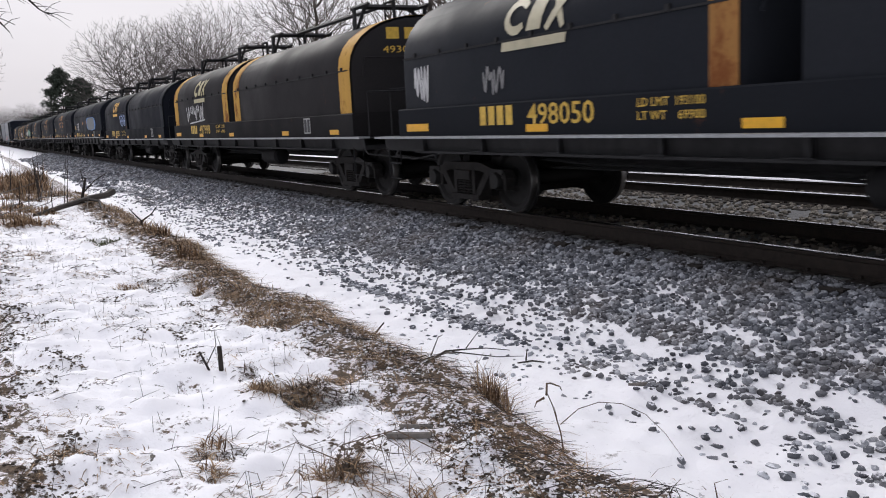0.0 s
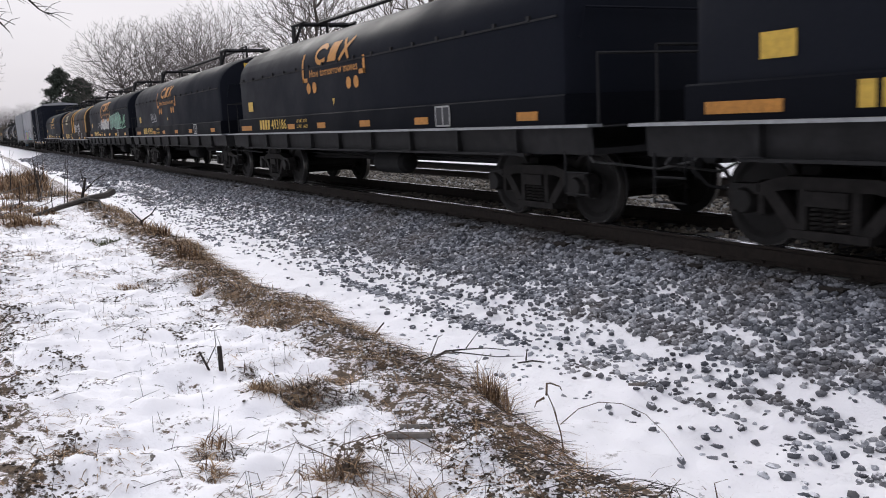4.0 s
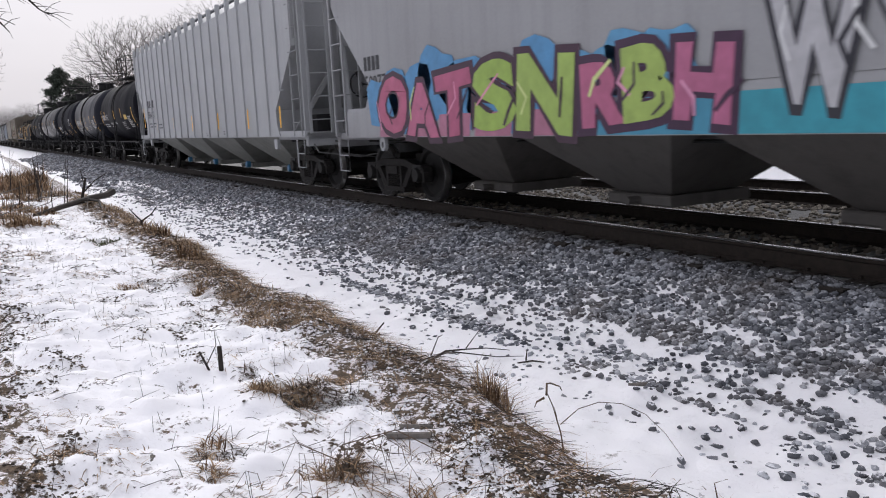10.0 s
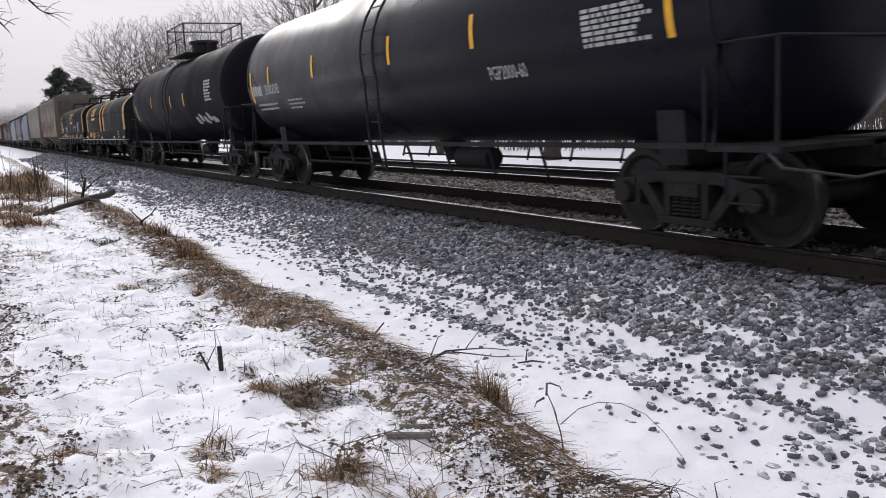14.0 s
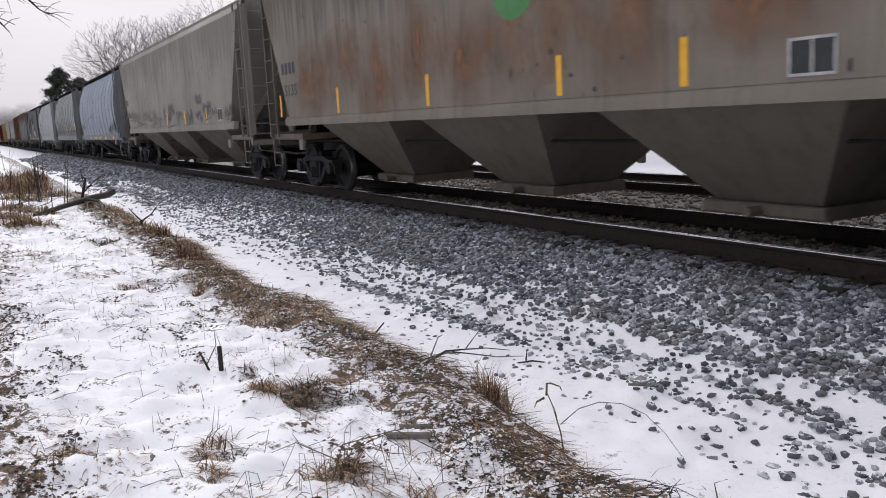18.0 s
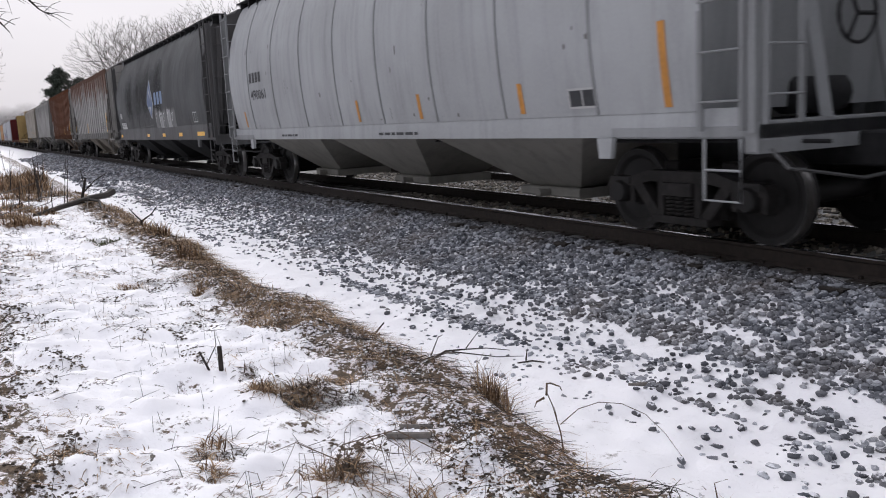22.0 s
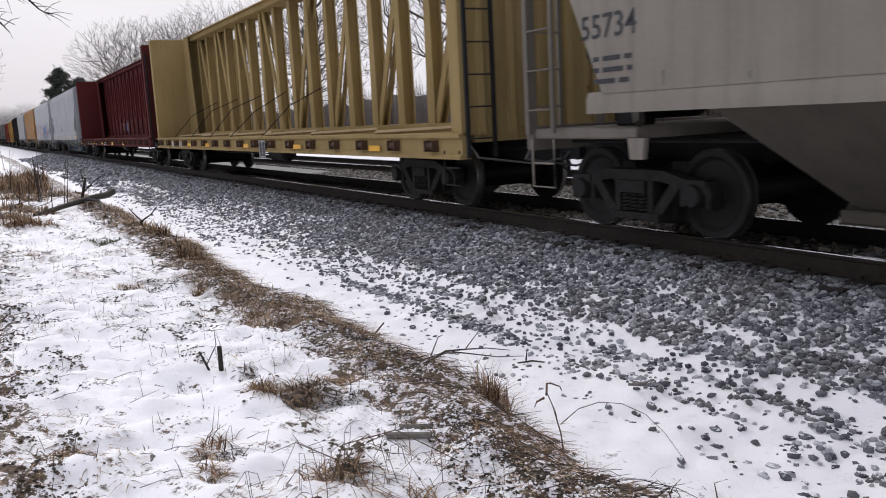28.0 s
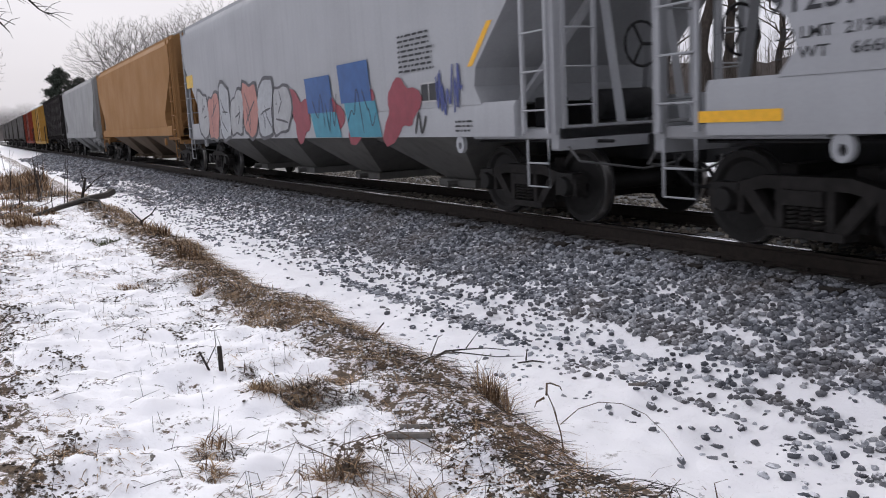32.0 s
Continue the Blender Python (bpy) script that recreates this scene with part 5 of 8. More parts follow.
# ---- tank cars ----
def tank_car(rear, front, col, label, radius=1.42, rust=0.1, rough=0.4, belt=(), number="", marks=1, zc=2.40, stripes=(), panel=None, dirt=0.35, at=(-4.7, 2.03, 0.25)):
    L = front - rear
    car = car_empty("tank_car", L, label, "freight car", rear)
    mat = paint(tuple(0.8 * c for c in col[:2]) + (col[2],), dirt, rust, rough, 0.3)
    ht = L / 2 - 0.8
    prof = [(-ht + 0.55 * (1 - math.cos(math.pi / 2 * i / 8)) , radius * math.sin(math.pi / 2 * i / 8)) for i in range(9)]
    prof = [(x, max(r, 0.002)) for x, r in prof] + [(-x, max(r, 0.002)) for x, r in reversed(prof)]
    tank = part("tank", Mesh().revolve(prof, 48, "x", (0, 0, zc)), mat, car)
    half = lambda z: math.sqrt(max(0.0, radius ** 2 - (z - zc) ** 2)) if abs(z - zc) < radius else 0.0
    for bx in (-ht + 0.55, ht - 0.55):
        part("head_seam", Mesh().revolve([(bx - 0.02, radius - 0.02), (bx - 0.02, radius + 0.006), (bx + 0.02, radius + 0.006), (bx + 0.02, radius - 0.02)], 48, "x", (0, 0, zc)), mat, tank)
    for bx in belt:
        part("belt", Mesh().revolve([(bx - 0.09, radius - 0.02), (bx - 0.09, radius + 0.03), (bx + 0.09, radius + 0.03), (bx + 0.09, radius - 0.02)], 48, "x", (0, 0, zc)), mat, tank)
    # dome platform with manway and railings
    pl = part("dome_platform", Mesh().box(-1.3, 1.3, -0.95, 0.95, zc + radius + 0.0, zc + radius + 0.04), M_UNDER, car)
    part("manway", Mesh().revolve([(zc + radius - 0.1, 0.0), (zc + radius - 0.1, 0.42), (zc + radius + 0.38, 0.42), (zc + radius + 0.42, 0.5), (zc + radius + 0.5, 0.48), (zc + radius + 0.55, 0.0)], 18, "z"), M_UNDER, pl)
    zt = zc + radius
    rl = Mesh()
    for s in (-1, 1):
        rl.tube([(-1.3, s * 0.95, zt), (-1.3, s * 0.95, zt + 0.95), (1.3, s * 0.95, zt + 0.95), (1.3, s * 0.95, zt)], 0.022, 6)
        rl.tube([(-1.3, s * 0.95, zt + 0.5), (1.3, s * 0.95, zt + 0.5)], 0.018, 5)
        rl.tube([(0, s * 0.95, zt), (0, s * 0.95, zt + 0.95)], 0.018, 5)
    for sx in (-1, 1):
        rl.tube([(sx * 1.3, -0.95, zt + 0.95), (sx * 1.3, 0.95, zt + 0.95)], 0.022, 6)
    part("dome_railing", rl, M_UNDER, pl)
    part("valve", Mesh().revolve([(zt, 0.0), (zt, 0.1), (zt + 0.4, 0.1), (zt + 0.42, 0.0)], 10, "z", (0.7, 0, 0)), M_UNDER, pl)
    # side ladder to the platform
    lad = Mesh()
    for dx in (-0.24, 0.24):
        pts = [(dx, -1.42, 0.55), (dx, -1.5, 1.2)] + [(dx, -(half(z) + 0.12), z) for z in np.linspace(zc - 0.4, zt - 0.15, 9)]
        lad.tube(pts, 0.022, 5)
    for z in np.linspace(0.6, zt - 0.3, 9):
        y = -1.45 if z < zc - 0.5 else -(half(z) + 0.12)
        lad.tube([(-0.24, y, z), (0.24, y, z)], 0.014, 5)
    part("ladder", lad, M_UNDER, car)
    # stub sills, bolsters, end platforms
    hb = L / 2 - 0.55
    for sx in (-1, 1):
        a, b = sorted((sx * hb, sx * (hb - 3.2)))
        p = part("stub_sill", Mesh().box(a, b, -0.2, 0.2, 0.72, 1.0, 0.02), M_UNDER, car)
        a, b = sorted((sx * hb, sx * (hb - 0.8)))
        part("end_platform", Mesh().box(a, b, -1.45, 1.45, 0.93, 0.98), M_UNDER, p)
        part("tank_cradle", Mesh().prism([(-0.95, 0.75), (0.95, 0.75), (1.0, 1.32), (0.8, 1.2), (0.4, 1.0), (-0.4, 1.0), (-0.8, 1.2), (-1.0, 1.32)], sx * (hb - 1.75) - 0.2, sx * (hb - 1.75) + 0.2), M_UNDER, p)
        rails = Mesh()
        for s in (-1, 1):
            rails.tube([(sx * (hb - 0.05), s * 1.42, 0.98), (sx * (hb - 0.05), s * 1.42, 1.9), (sx * (hb - 0.75), s * 1.35, 1.9), (sx * (hb - 0.75), s * 1.42, 0.98)], 0.02, 6)
        rails.tube([(sx * (hb - 0.05), -1.42, 1.9), (sx * (hb - 0.05), 1.42, 1.9)], 0.02, 6)
        part("end_railing", rails, M_UNDER, p)
        for s in (-1, 1):
            part("stirrup", shared("stirrup", stirrup_mesh, M_UNDER), None, car, at=(sx * (hb - 0.4), s * 1.42, 0.95))
            part("ladder_rail", Mesh().tube([(sx * (hb - 0.9), s * 1.38, 0.96), (sx * (hb - 0.9), s * 1.38, 1.7)], 0.018, 5), M_UNDER, p)
    for s in (-1, 1):
        part("side_pipe", Mesh().box(-hb + 0.4, hb - 0.4, s * 1.25 - 0.03, s * 1.25 + 0.03, 0.94, 1.0), M_UNDER, car)
    rig = Mesh()
    for xx in np.linspace(-ht * 0.55, ht * 0.55, 8):
        rig.bar((xx, -1.22, 0.96), (xx, -1.1, 0.55), 0.035)
        rig.bar((xx, 1.22, 0.96), (xx, 1.1, 0.55), 0.035)
    rig.bar((-ht * 0.55, -1.12, 0.6), (ht * 0.55, -1.12, 0.6), 0.03)
    rig.bar((-ht * 0.55, 1.12, 0.6), (ht * 0.55, 1.12, 0.6), 0.03)
    part("hanger_rack", rig, M_UNDER, car)
    part("bottom_outlet", Mesh().revolve([(0.62, 0.0), (0.62, 0.14), (0.85, 0.16), (1.02, 0.3), (1.02, 0.0)], 14, "z"), M_UNDER, car)
    part("brake_reservoir", Mesh().revolve([(-0.5, 0.0), (-0.48, 0.16), (0.48, 0.16), (0.5, 0.0)], 12, "x", (1.6, -0.5, 0.72)), M_UNDER, car)
    part("brake_rod", Mesh().tube([(-hb + 2, -0.3, 0.6), (0, -0.5, 0.62), (hb - 2, -0.3, 0.6)], 0.018, 5), M_UNDER, car)
    for s in (-1, 1):
        truck(car, s * (L / 2 - 2.0))
    for x, z, h in stripes:
        reflectors(car, (x,), z, h, upright=True, side_y=half)
    if number:
        nx, nz, nh = at
        mark(car, "reporting_mark", block_letters(nx, nz, nh, 4, 0.78), M_WHITEMARK, half)
        lettering(car, number, nx + 0.88, nz, nh, M_WHITEMARK, half, 0.95)
        mark(car, "weight_stencil", bars(nx + 0.1, nz - 0.33, 1.75, 0.2, 2, 3), M_WHITEMARK, half)
        mark(car, "spec_stencil", bars(nx + 2.2, nz - 0.35, 1.0, 0.24, 3, 5), M_WHITEMARK, half)
    if panel:
        x, z, w, h = panel
        mark(car, "data_panel", bars(x, z, w, h, 7, 11, 0.35), M_WHITEMARK, half)
    return car, half, ht


# ---- centre-beam lumber flats ----
def i_post(z0, z1):
    """A tapering post of I section."""
    rings = []
    for z, w in ((z0, 0.14), (z0 + 0.5, 0.13), (z1, 0.085)):
        rings.append([(x, y, z) for x, y in ((-w, -0.12), (w, -0.12), (w, -0.095), (0.012, -0.095), (0.012, 0.095), (w, 0.095), (w, 0.12), (-w, 0.12), (-w, 0.095), (-0.012, 0.095), (-0.012, -0.095), (-w, -0.095))])
    return Mesh().loft(rings)


def centre_beam(rear, front, col, label, style="open"):
    L = front - rear
    car = car_empty("centre_beam_flat", L, label, "freight car", rear)
    mat = paint(col, 0.45, 0.35, 0.6, 0.5)
    hb = L / 2 - 0.72
    deck, top = 1.10, 4.55
    part("deck", Mesh().box(-hb, hb, -1.35, 1.35, deck - 0.1, deck), mat, car)
    for s in (-1, 1):
        sl = part("side_sill", Mesh().prism([(s * 1.42, deck - 0.32), (s * 1.6, deck - 0.32), (s * 1.6, deck - 0.28), (s * 1.55, deck - 0.24), (s * 1.55, deck - 0.06), (s * 1.6, deck - 0.02), (s * 1.6, deck + 0.03), (s * 1.42, deck + 0.03)], -hb, hb), mat, car)
        for k in range(17):
            xx = -hb + 0.8 + k * (2 * hb - 1.6) / 16
            part("winch", shared("winch", lambda: Mesh().revolve([(-0.1, 0.0), (-0.1, 0.05), (0.1, 0.05), (0.1, 0.0)], 8, "x").box(-0.13, -0.1, -0.06, 0.06, -0.08, 0.08).box(0.1, 0.13, -0.06, 0.06, -0.08, 0.08), M_RUST), None, sl, at=(xx, s * 1.6, deck - 0.14))
    for sx in (-1, 1):
        xe = sx * hb
        b = part("bulkhead", Mesh().box(min(xe, xe - sx * 0.28), max(xe, xe - sx * 0.28), -1.55, 1.55, deck, top - 0.05, 0.03), mat, car)
        rib = Mesh()
        for k in range(6):
            rib.box(min(xe, xe + sx * 0.06), max(xe, xe + sx * 0.06), -1.3 + k * 0.5, -1.2 + k * 0.5, deck, top - 0.1)
        part("bulkhead_rib", rib, mat, b)
        for s in (-1, 1):
            # tapered side plate that braces the end wall
            part("wing_plate", Mesh().slab([(xe - sx * 0.28, deck), (xe - sx * 0.28, top - 0.05), (xe - sx * 1.0, top - 0.05), (xe - sx * 1.35, deck)], s * 0.42 - 0.02, s * 0.42 + 0.02), mat, b)
            part("ladder", shared(("ladder", "cb"), lambda: ladder_mesh(0.8, 4.2, 0.42, 8), M_UNDER), None, car, at=(sx * (hb + 0.07), s * 1.28, 0)).rotation_euler = (0, 0, math.pi / 2)
            part("stirrup", shared("stirrup", stirrup_mesh, M_UNDER), None, car, at=(sx * (hb - 0.3), s * 1.55, deck - 0.2))
    part("top_chord", Mesh().box(-hb + 0.25, hb - 0.25, -0.32, 0.32, top - 0.16, top, 0.02).box(-hb + 0.25, hb - 0.25, -0.42, 0.42, top - 0.03, top), mat, car)
    part("bottom_chord", Mesh().box(-hb + 0.25, hb - 0.25, -0.2, 0.2, deck, deck + 0.16), mat, car)
    n = 17
    xs = [-hb + 1.1 + k * (2 * hb - 2.2) / (n - 1) for k in range(n)]
    if style == "open":
        for k, xx in enumerate(xs):
            part("post", shared(("cbpost", col), lambda: i_post(deck, top - 0.1), mat), None, car, at=(xx, 0, 0))
        for k in range(0, n - 1, 2):
            a, b2 = xs[k], xs[k + 1]
            for s in (-1, 1):
                if k < n // 2:
                    p0, p1 = (a + 0.2, top - 0.15), (b2 + 0.1, deck + 0.1)
                else:
                    p0, p1 = (a + 0.1, deck + 0.1), (b2 + 0.2, top - 0.15)
                part("diagonal", Mesh().slab([(p0[0] - 0.09, p0[1]), (p0[0] + 0.09, p0[1]), (p1[0] + 0.09, p1[1]), (p1[0] - 0.09, p1[1])], s * 0.07 - 0.02, s * 0.07 + 0.02), mat, car)
        r = random.Random(5)
        for k in range(0, 9, 2):
            xx = xs[1 + k] + r.uniform(-0.2, 0.2)
            part("tie_down", Mesh().tube([(xx, -1.45, deck + 0.03), (xx + 0.5, -0.9, deck + 0.5 + r.uniform(0, 0.3)), (xx + 0.9, -0.16, deck + 1.1)], 0.012, 5), M_UNDER, car, "slack dark tie-down cable")
        for k in range(6):
            xx = -hb + 2 + k * 3.2
            part("batten", Mesh().bar((xx, -1.2, deck + 0.05), (xx + 2.2, -0.7, deck + 0.09), 0.06), paint((0.34, 0.26, 0.15), 0.3, 0, 0.8), car)
    else:
        # plate web with a row of tall oval openings
        for k in range(n - 1):
            a, b2 = xs[k], xs[k + 1]
            cx, wx = (a + b2) / 2, (b2 - a)
            m = Mesh()
            inner = [(cx + wx * 0.33 * math.cos(t), 3.05 + 1.09 * (abs(math.sin(t)) ** 0.8) * (1 if math.sin(t) > 0 else -1)) for t in np.linspace(0, 2 * math.pi, 25)[:-1]]
            outer = []
            for t in np.linspace(0, 2 * math.pi, 25)[:-1]:
                c, s = math.cos(t), math.sin(t)
                q = min(0.5 * wx / max(abs(c), 1e-6), ((top - 0.1 - 3.05) if s > 0 else (3.05 - deck)) / max(abs(s), 1e-6))
                outer.append((cx + c * q, 3.05 + s * q))
            # square the corners
            for yy in (-0.06, 0.06):
                pts = [(x, yy, z) for x, z in inner] + [(x, yy, z) for x, z in outer]
                m.face_set(pts, [(i, (i + 1) % 24, 24 + (i + 1) % 24, 24 + i) for i in range(24)])
            for cxn, czn in ((a, deck), (b2, deck), (a, top - 0.1), (b2, top - 0.1)):
                q = sorted(range(24), key=lambda i: (outer[i][0] - cxn) ** 2 + (outer[i][1] - czn) ** 2)[:2]
                for yy in (-0.06, 0.06):
                    m.face_set([(cxn, yy, czn)] + [(outer[i][0], yy, outer[i][1]) for i in q], [(0, 1, 2)])
            m.loft([[(x, -0.06, z) for x, z in inner], [(x, 0.06, z) for x, z in inner]], caps=False)
            part("web_panel", m, mat, car)
        for xx in xs:
            part("post", shared(("cbpost2", col), lambda: Mesh().box(-0.07, 0.07, -0.13, 0.13, deck, top - 0.1, 0.01), mat), None, car, at=(xx, 0, 0))
        for s in (-1, 1):
            for sx in (-1, 1):
                part("end_web", Mesh().box(min(sx * (hb - 0.2), xs[0] if sx < 0 else xs[-1]), max(sx * (hb - 0.2), xs[0] if sx < 0 else xs[-1]), s * 0.06 - 0.02, s * 0.06 + 0.02, deck, top - 0.1), mat, car)
    underframe(car, L, top=deck - 0.1)
    for s in (-1, 1):
        truck(car, s * (L / 2 - 2.9))
    return car, hb, deck


# ---- the train, from its first car in view to the last ----
DARK = (0.0085, 0.0100, 0.0150)
SLATE = (0.017, 0.019, 0.0235)
W6, HS2, HS1 = (0.5, 0.5, 0.5), hood_side(1.51, 2.25, 3.20), hood_side(1.55, 2.42, 3.28)
coil_double(-12.9, 3.9, "498050", SLATE, (0.30, 0.15, 0.05), "dark blue-grey coil car with two hoods and yellow end bands", 0.3, ((-6.95, 1.6, 0.45, 0.5, 2, W6, 0.05), (-5.0, 1.63, 0.5, 0.35, 2, (0.2, 0.2, 0.2), 0.04)), emblem_mat=paint_flat((0.45, 0.41, 0.28)), banded=((1,), ()), wide=0.34)
coil_double(-29.7, -12.9, "497998", (0.023, 0.0215, 0.022), (0.50, 0.29, 0.07), "dark blue-grey coil car with a white scrawl on its hood", 0.25, ((-5.6, 1.6, 2.1, 0.47, 6, W6, 0.05),), emblem_mat=paint_flat((0.45, 0.40, 0.22)))
coil_double(-46.3, -29.7, "498290", DARK, (0.020, 0.022, 0.028), "nearly black coil car with yellow lettering and a pale blue tag", 0.06, ((-2.64, 1.68, 1.5, 0.46, "NEENER", (0.25, 0.36, 0.62), 0.004),), emblem_mat=M_REFLECT)
c = coil_single(-61.3, -46.3, "493319", DARK, "nearly black coil car with a blue-edged painted patch and tags", False, 0.04)
spray(c, "CORE", -4.65, 1.62, 0.95, 0.45, paint_flat(W6), HS1, 0.014, 0.012, 0.1, 3, wob=1.8)
mark(c, "painted_patch", [blob(2.4, 1.96, 4.2, 0.78, 4, 22, 0.1)], paint_flat((0.05, 0.20, 0.5)), HS1, 0.013, "blue edging of a painted-over patch")
mark(c, "painted_patch", [blob(2.3, 1.96, 3.6, 0.70, 5, 22, 0.06)], paint_flat((0.10, 0.115, 0.12)), HS1, 0.016, "grey painted-over patch")
mark(c, "emblem_dot", [[(cx + 0.11 * math.cos(a), 2.04 + 0.105 * math.sin(a)) for a in np.linspace(0, 2 * math.pi, 15)[:-1]] for cx in (-1.6, -1.3, 0.2)], M_ORANGEMARK, HS1, 0.012)
coil_single(-76.5, -61.3, "493275", DARK, "nearly black coil car with an orange boxed emblem", True, 0.03, ref_mat=M_ORANGEMARK)
coil_single(-91.6, -76.5, "493186", DARK, "nearly black coil car with a faded orange emblem", True, 0.03, ref_mat=M_ORANGEMARK)
c = coil_single(-107.0, -91.6, "493420", DARK, "nearly black coil car with orange dots and a pale tag", True, 0.03, ref_mat=M_ORANGEMARK)
mark(c, "graffiti_tag", scrawl(-3.4, 1.72, 1.1, 0.28, 4, 33, 0.04), paint_flat((0.25, 0.26, 0.26)), HS1, 0.014)
c = coil_single(-122.5, -107.0, "493009", DARK, "nearly black coil car with green and white graffiti on the hood", True, 0.03, shift=0.3)
piece(c, -2.1, 1.57, 3.0, 0.52, 6, ((0.50, 0.50, 0.48),), (0.03, 0.03, 0.035), 12, HS1, shine=False)
mark(c, "graffiti_tag", scrawl(-3.1, 1.65, 0.9, 0.28, 3, 13, 0.03), paint_flat((0.35, 0.35, 0.35)), HS1, 0.014)
piece(c, 1.2, 1.57, 3.2, 0.68, 5, ((0.055, 0.13, 0.105), (0.075, 0.18, 0.14)), (0.22, 0.40, 0.30), 14, HS1, shine=False)
for sd, st in ((43, 0.045),):
    mark(c, "graffiti_line", scrawl(1.15, 1.58, 3.5, 0.72, 6, sd, st), paint_flat((0.20, 0.42, 0.30)), HS1, 0.0135)
for sd in (41,):
    mark(c, "graffiti_tag", scrawl(4.45, 1.62, 1.5, 0.55, 5, sd, 0.055), paint_flat((0.12, 0.32, 0.19)), HS1, 0.014)
mark(c, "graffiti_tag", ribbon([(-1.7, 2.16), (-1.7, 2.8), (0.9, 2.85)], 0.09) + ribbon([(0.4, 2.2), (0.4, 2.0), (0.9, 2.05)], 0.1), M_ORANGEMARK, HS1, 0.016)
c = coil_double(-139.4, -122.5, "498721", (0.034, 0.029, 0.027), (0.46, 0.25, 0.06), "rust-streaked brown-grey coil car with yellow bands and white tags", 0.5, ((1.05, 1.62, 1.3, 0.48, 4, W6, 0.05), (2.85, 1.6, 1.1, 0.45, 4, W6, 0.05)), gap=0.18, emblem_mat=paint_flat((0.42, 0.38, 0.22)), shift=0.45)
lettering(c, "RESTRICTED LOADING", 2.95, 1.43, 0.085, M_WHITEMARK, lambda z: 1.5, 1.11, "lettering", 0.008)
lettering(c, "SEE EQUIPMENT REGISTER", 3.10, 1.33, 0.06, M_WHITEMARK, lambda z: 1.5, 0.91, "lettering", 0.008)
coil_single(-154.8, -139.4, "493257", (0.012, 0.015, 0.022), "dark coil car with a bright yellow boxed emblem", True, 0.03, M_REFLECT, shift=0.65)

c = boxcar(-170.8, -154.8, (0.017, 0.020, 0.029), "dark navy ribbed boxcar with white graffiti and a corrugated door", (0.026, 0.032, 0.048))
by = lambda z: 1.6
inner = lambda z: 1.502                     # sprayed between the posts
spr = random.Random(61)
for x0, x1, tone in ((-7.5, -3.6, (0.46, 0.46, 0.44)), (-2.9, -1.8, (0.24, 0.30, 0.22)), (1.85, 4.9, (0.46, 0.48, 0.45)), (5.3, 7.2, (0.48, 0.49, 0.46))):
    x = x0
    while x < x1:
        w = spr.uniform(0.22, 0.5)
        mark(c, "graffiti", [blob(x + w / 2, 1.62 + spr.uniform(-0.12, 0.15), w * 1.1, spr.uniform(0.75, 1.15), int(x * 50), 18, 0.35)], paint_flat(tone if spr.random() < 0.8 else (0.42, 0.30, 0.20)), inner, 0.004 + spr.uniform(0, 0.002))
        x += w + spr.uniform(-0.02, 0.1)
    mark(c, "graffiti_line", scrawl(x0, 1.25, x1 - x0, 0.85, max(2, int((x1 - x0) * 1.3)), int(x0 * 7), 0.045), paint_flat((0.03, 0.03, 0.04)), inner, 0.008)
    if x0 < -3:
        mark(c, "graffiti_tag", scrawl(x0, 1.15, x1 - x0, 0.95, 4, int(x0 * 9), 0.05), paint_flat((0.5, 0.5, 0.48)), by, 0.004)
mark(c, "graffiti_tag", scrawl(-6.3, 2.3, 0.9, 0.3, 3, 67, 0.05), paint_flat((0.5, 0.5, 0.46)), by, 0.012)
for x0, w, tone in ((-4.0, 1.7, (0.42, 0.45, 0.46)), (-0.9, 0.9, (0.34, 0.33, 0.27)), (2.8, 1.5, (0.40, 0.41, 0.36)), (6.8, 0.6, (0.42, 0.42, 0.40))):
    mark(c, "graffiti_patch", [blob(x0 + 0.2 + 0.3 * k, 0.87, 0.3, 0.24, int(x0 * 11) + k, 12, 0.4) for k in range(int(w / 0.3))], paint_flat(tone), lambda z: 1.545, 0.006)
reflectors(c, (-6.4,), 0.84, 0.5, 0.2, side_y=lambda z: 1.55)
reflectors(c, (-4.33, -1.9, 0.3, 4.6, 6.6), 0.76, 0.46, 0.11, side_y=lambda z: 1.55)
mark(c, "reporting_mark", block_letters(-5.3, 3.2, 0.42, 3), M_WHITEMARK, lambda z: 1.52)
mark(c, "reporting_mark", block_letters(-2.9, 2.35, 0.3, 2), M_WHITEMARK, lambda z: 1.52)

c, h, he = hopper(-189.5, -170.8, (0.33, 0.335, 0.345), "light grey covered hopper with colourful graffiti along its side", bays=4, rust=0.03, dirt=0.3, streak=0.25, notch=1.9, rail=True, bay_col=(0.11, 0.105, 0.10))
hl = lambda z: h(z) + 0.014
letter_piece(c, "OATSN", -6.5, 1.12, 4.9, 0.84, ((0.45, 0.11, 0.20), (0.47, 0.13, 0.23), (0.42, 0.10, 0.19), (0.31, 0.45, 0.09), (0.33, 0.46, 0.11)), (0.05, 0.02, 0.04), 71, hl, (0.08, 0.26, 0.48))
mark(c, "graffiti", [rect(-6.5 + 0.98 * k, 1.1, 0.85, 0.3, 0.05) for k in range(5)], paint_flat((0.40, 0.16, 0.24)), h, 0.021)
letter_piece(c, "RBH", -1.3, 1.2, 2.0, 0.72, ((0.43, 0.12, 0.22), (0.33, 0.45, 0.11), (0.44, 0.13, 0.24)), (0.05, 0.02, 0.05), 73, hl, (0.10, 0.30, 0.50))
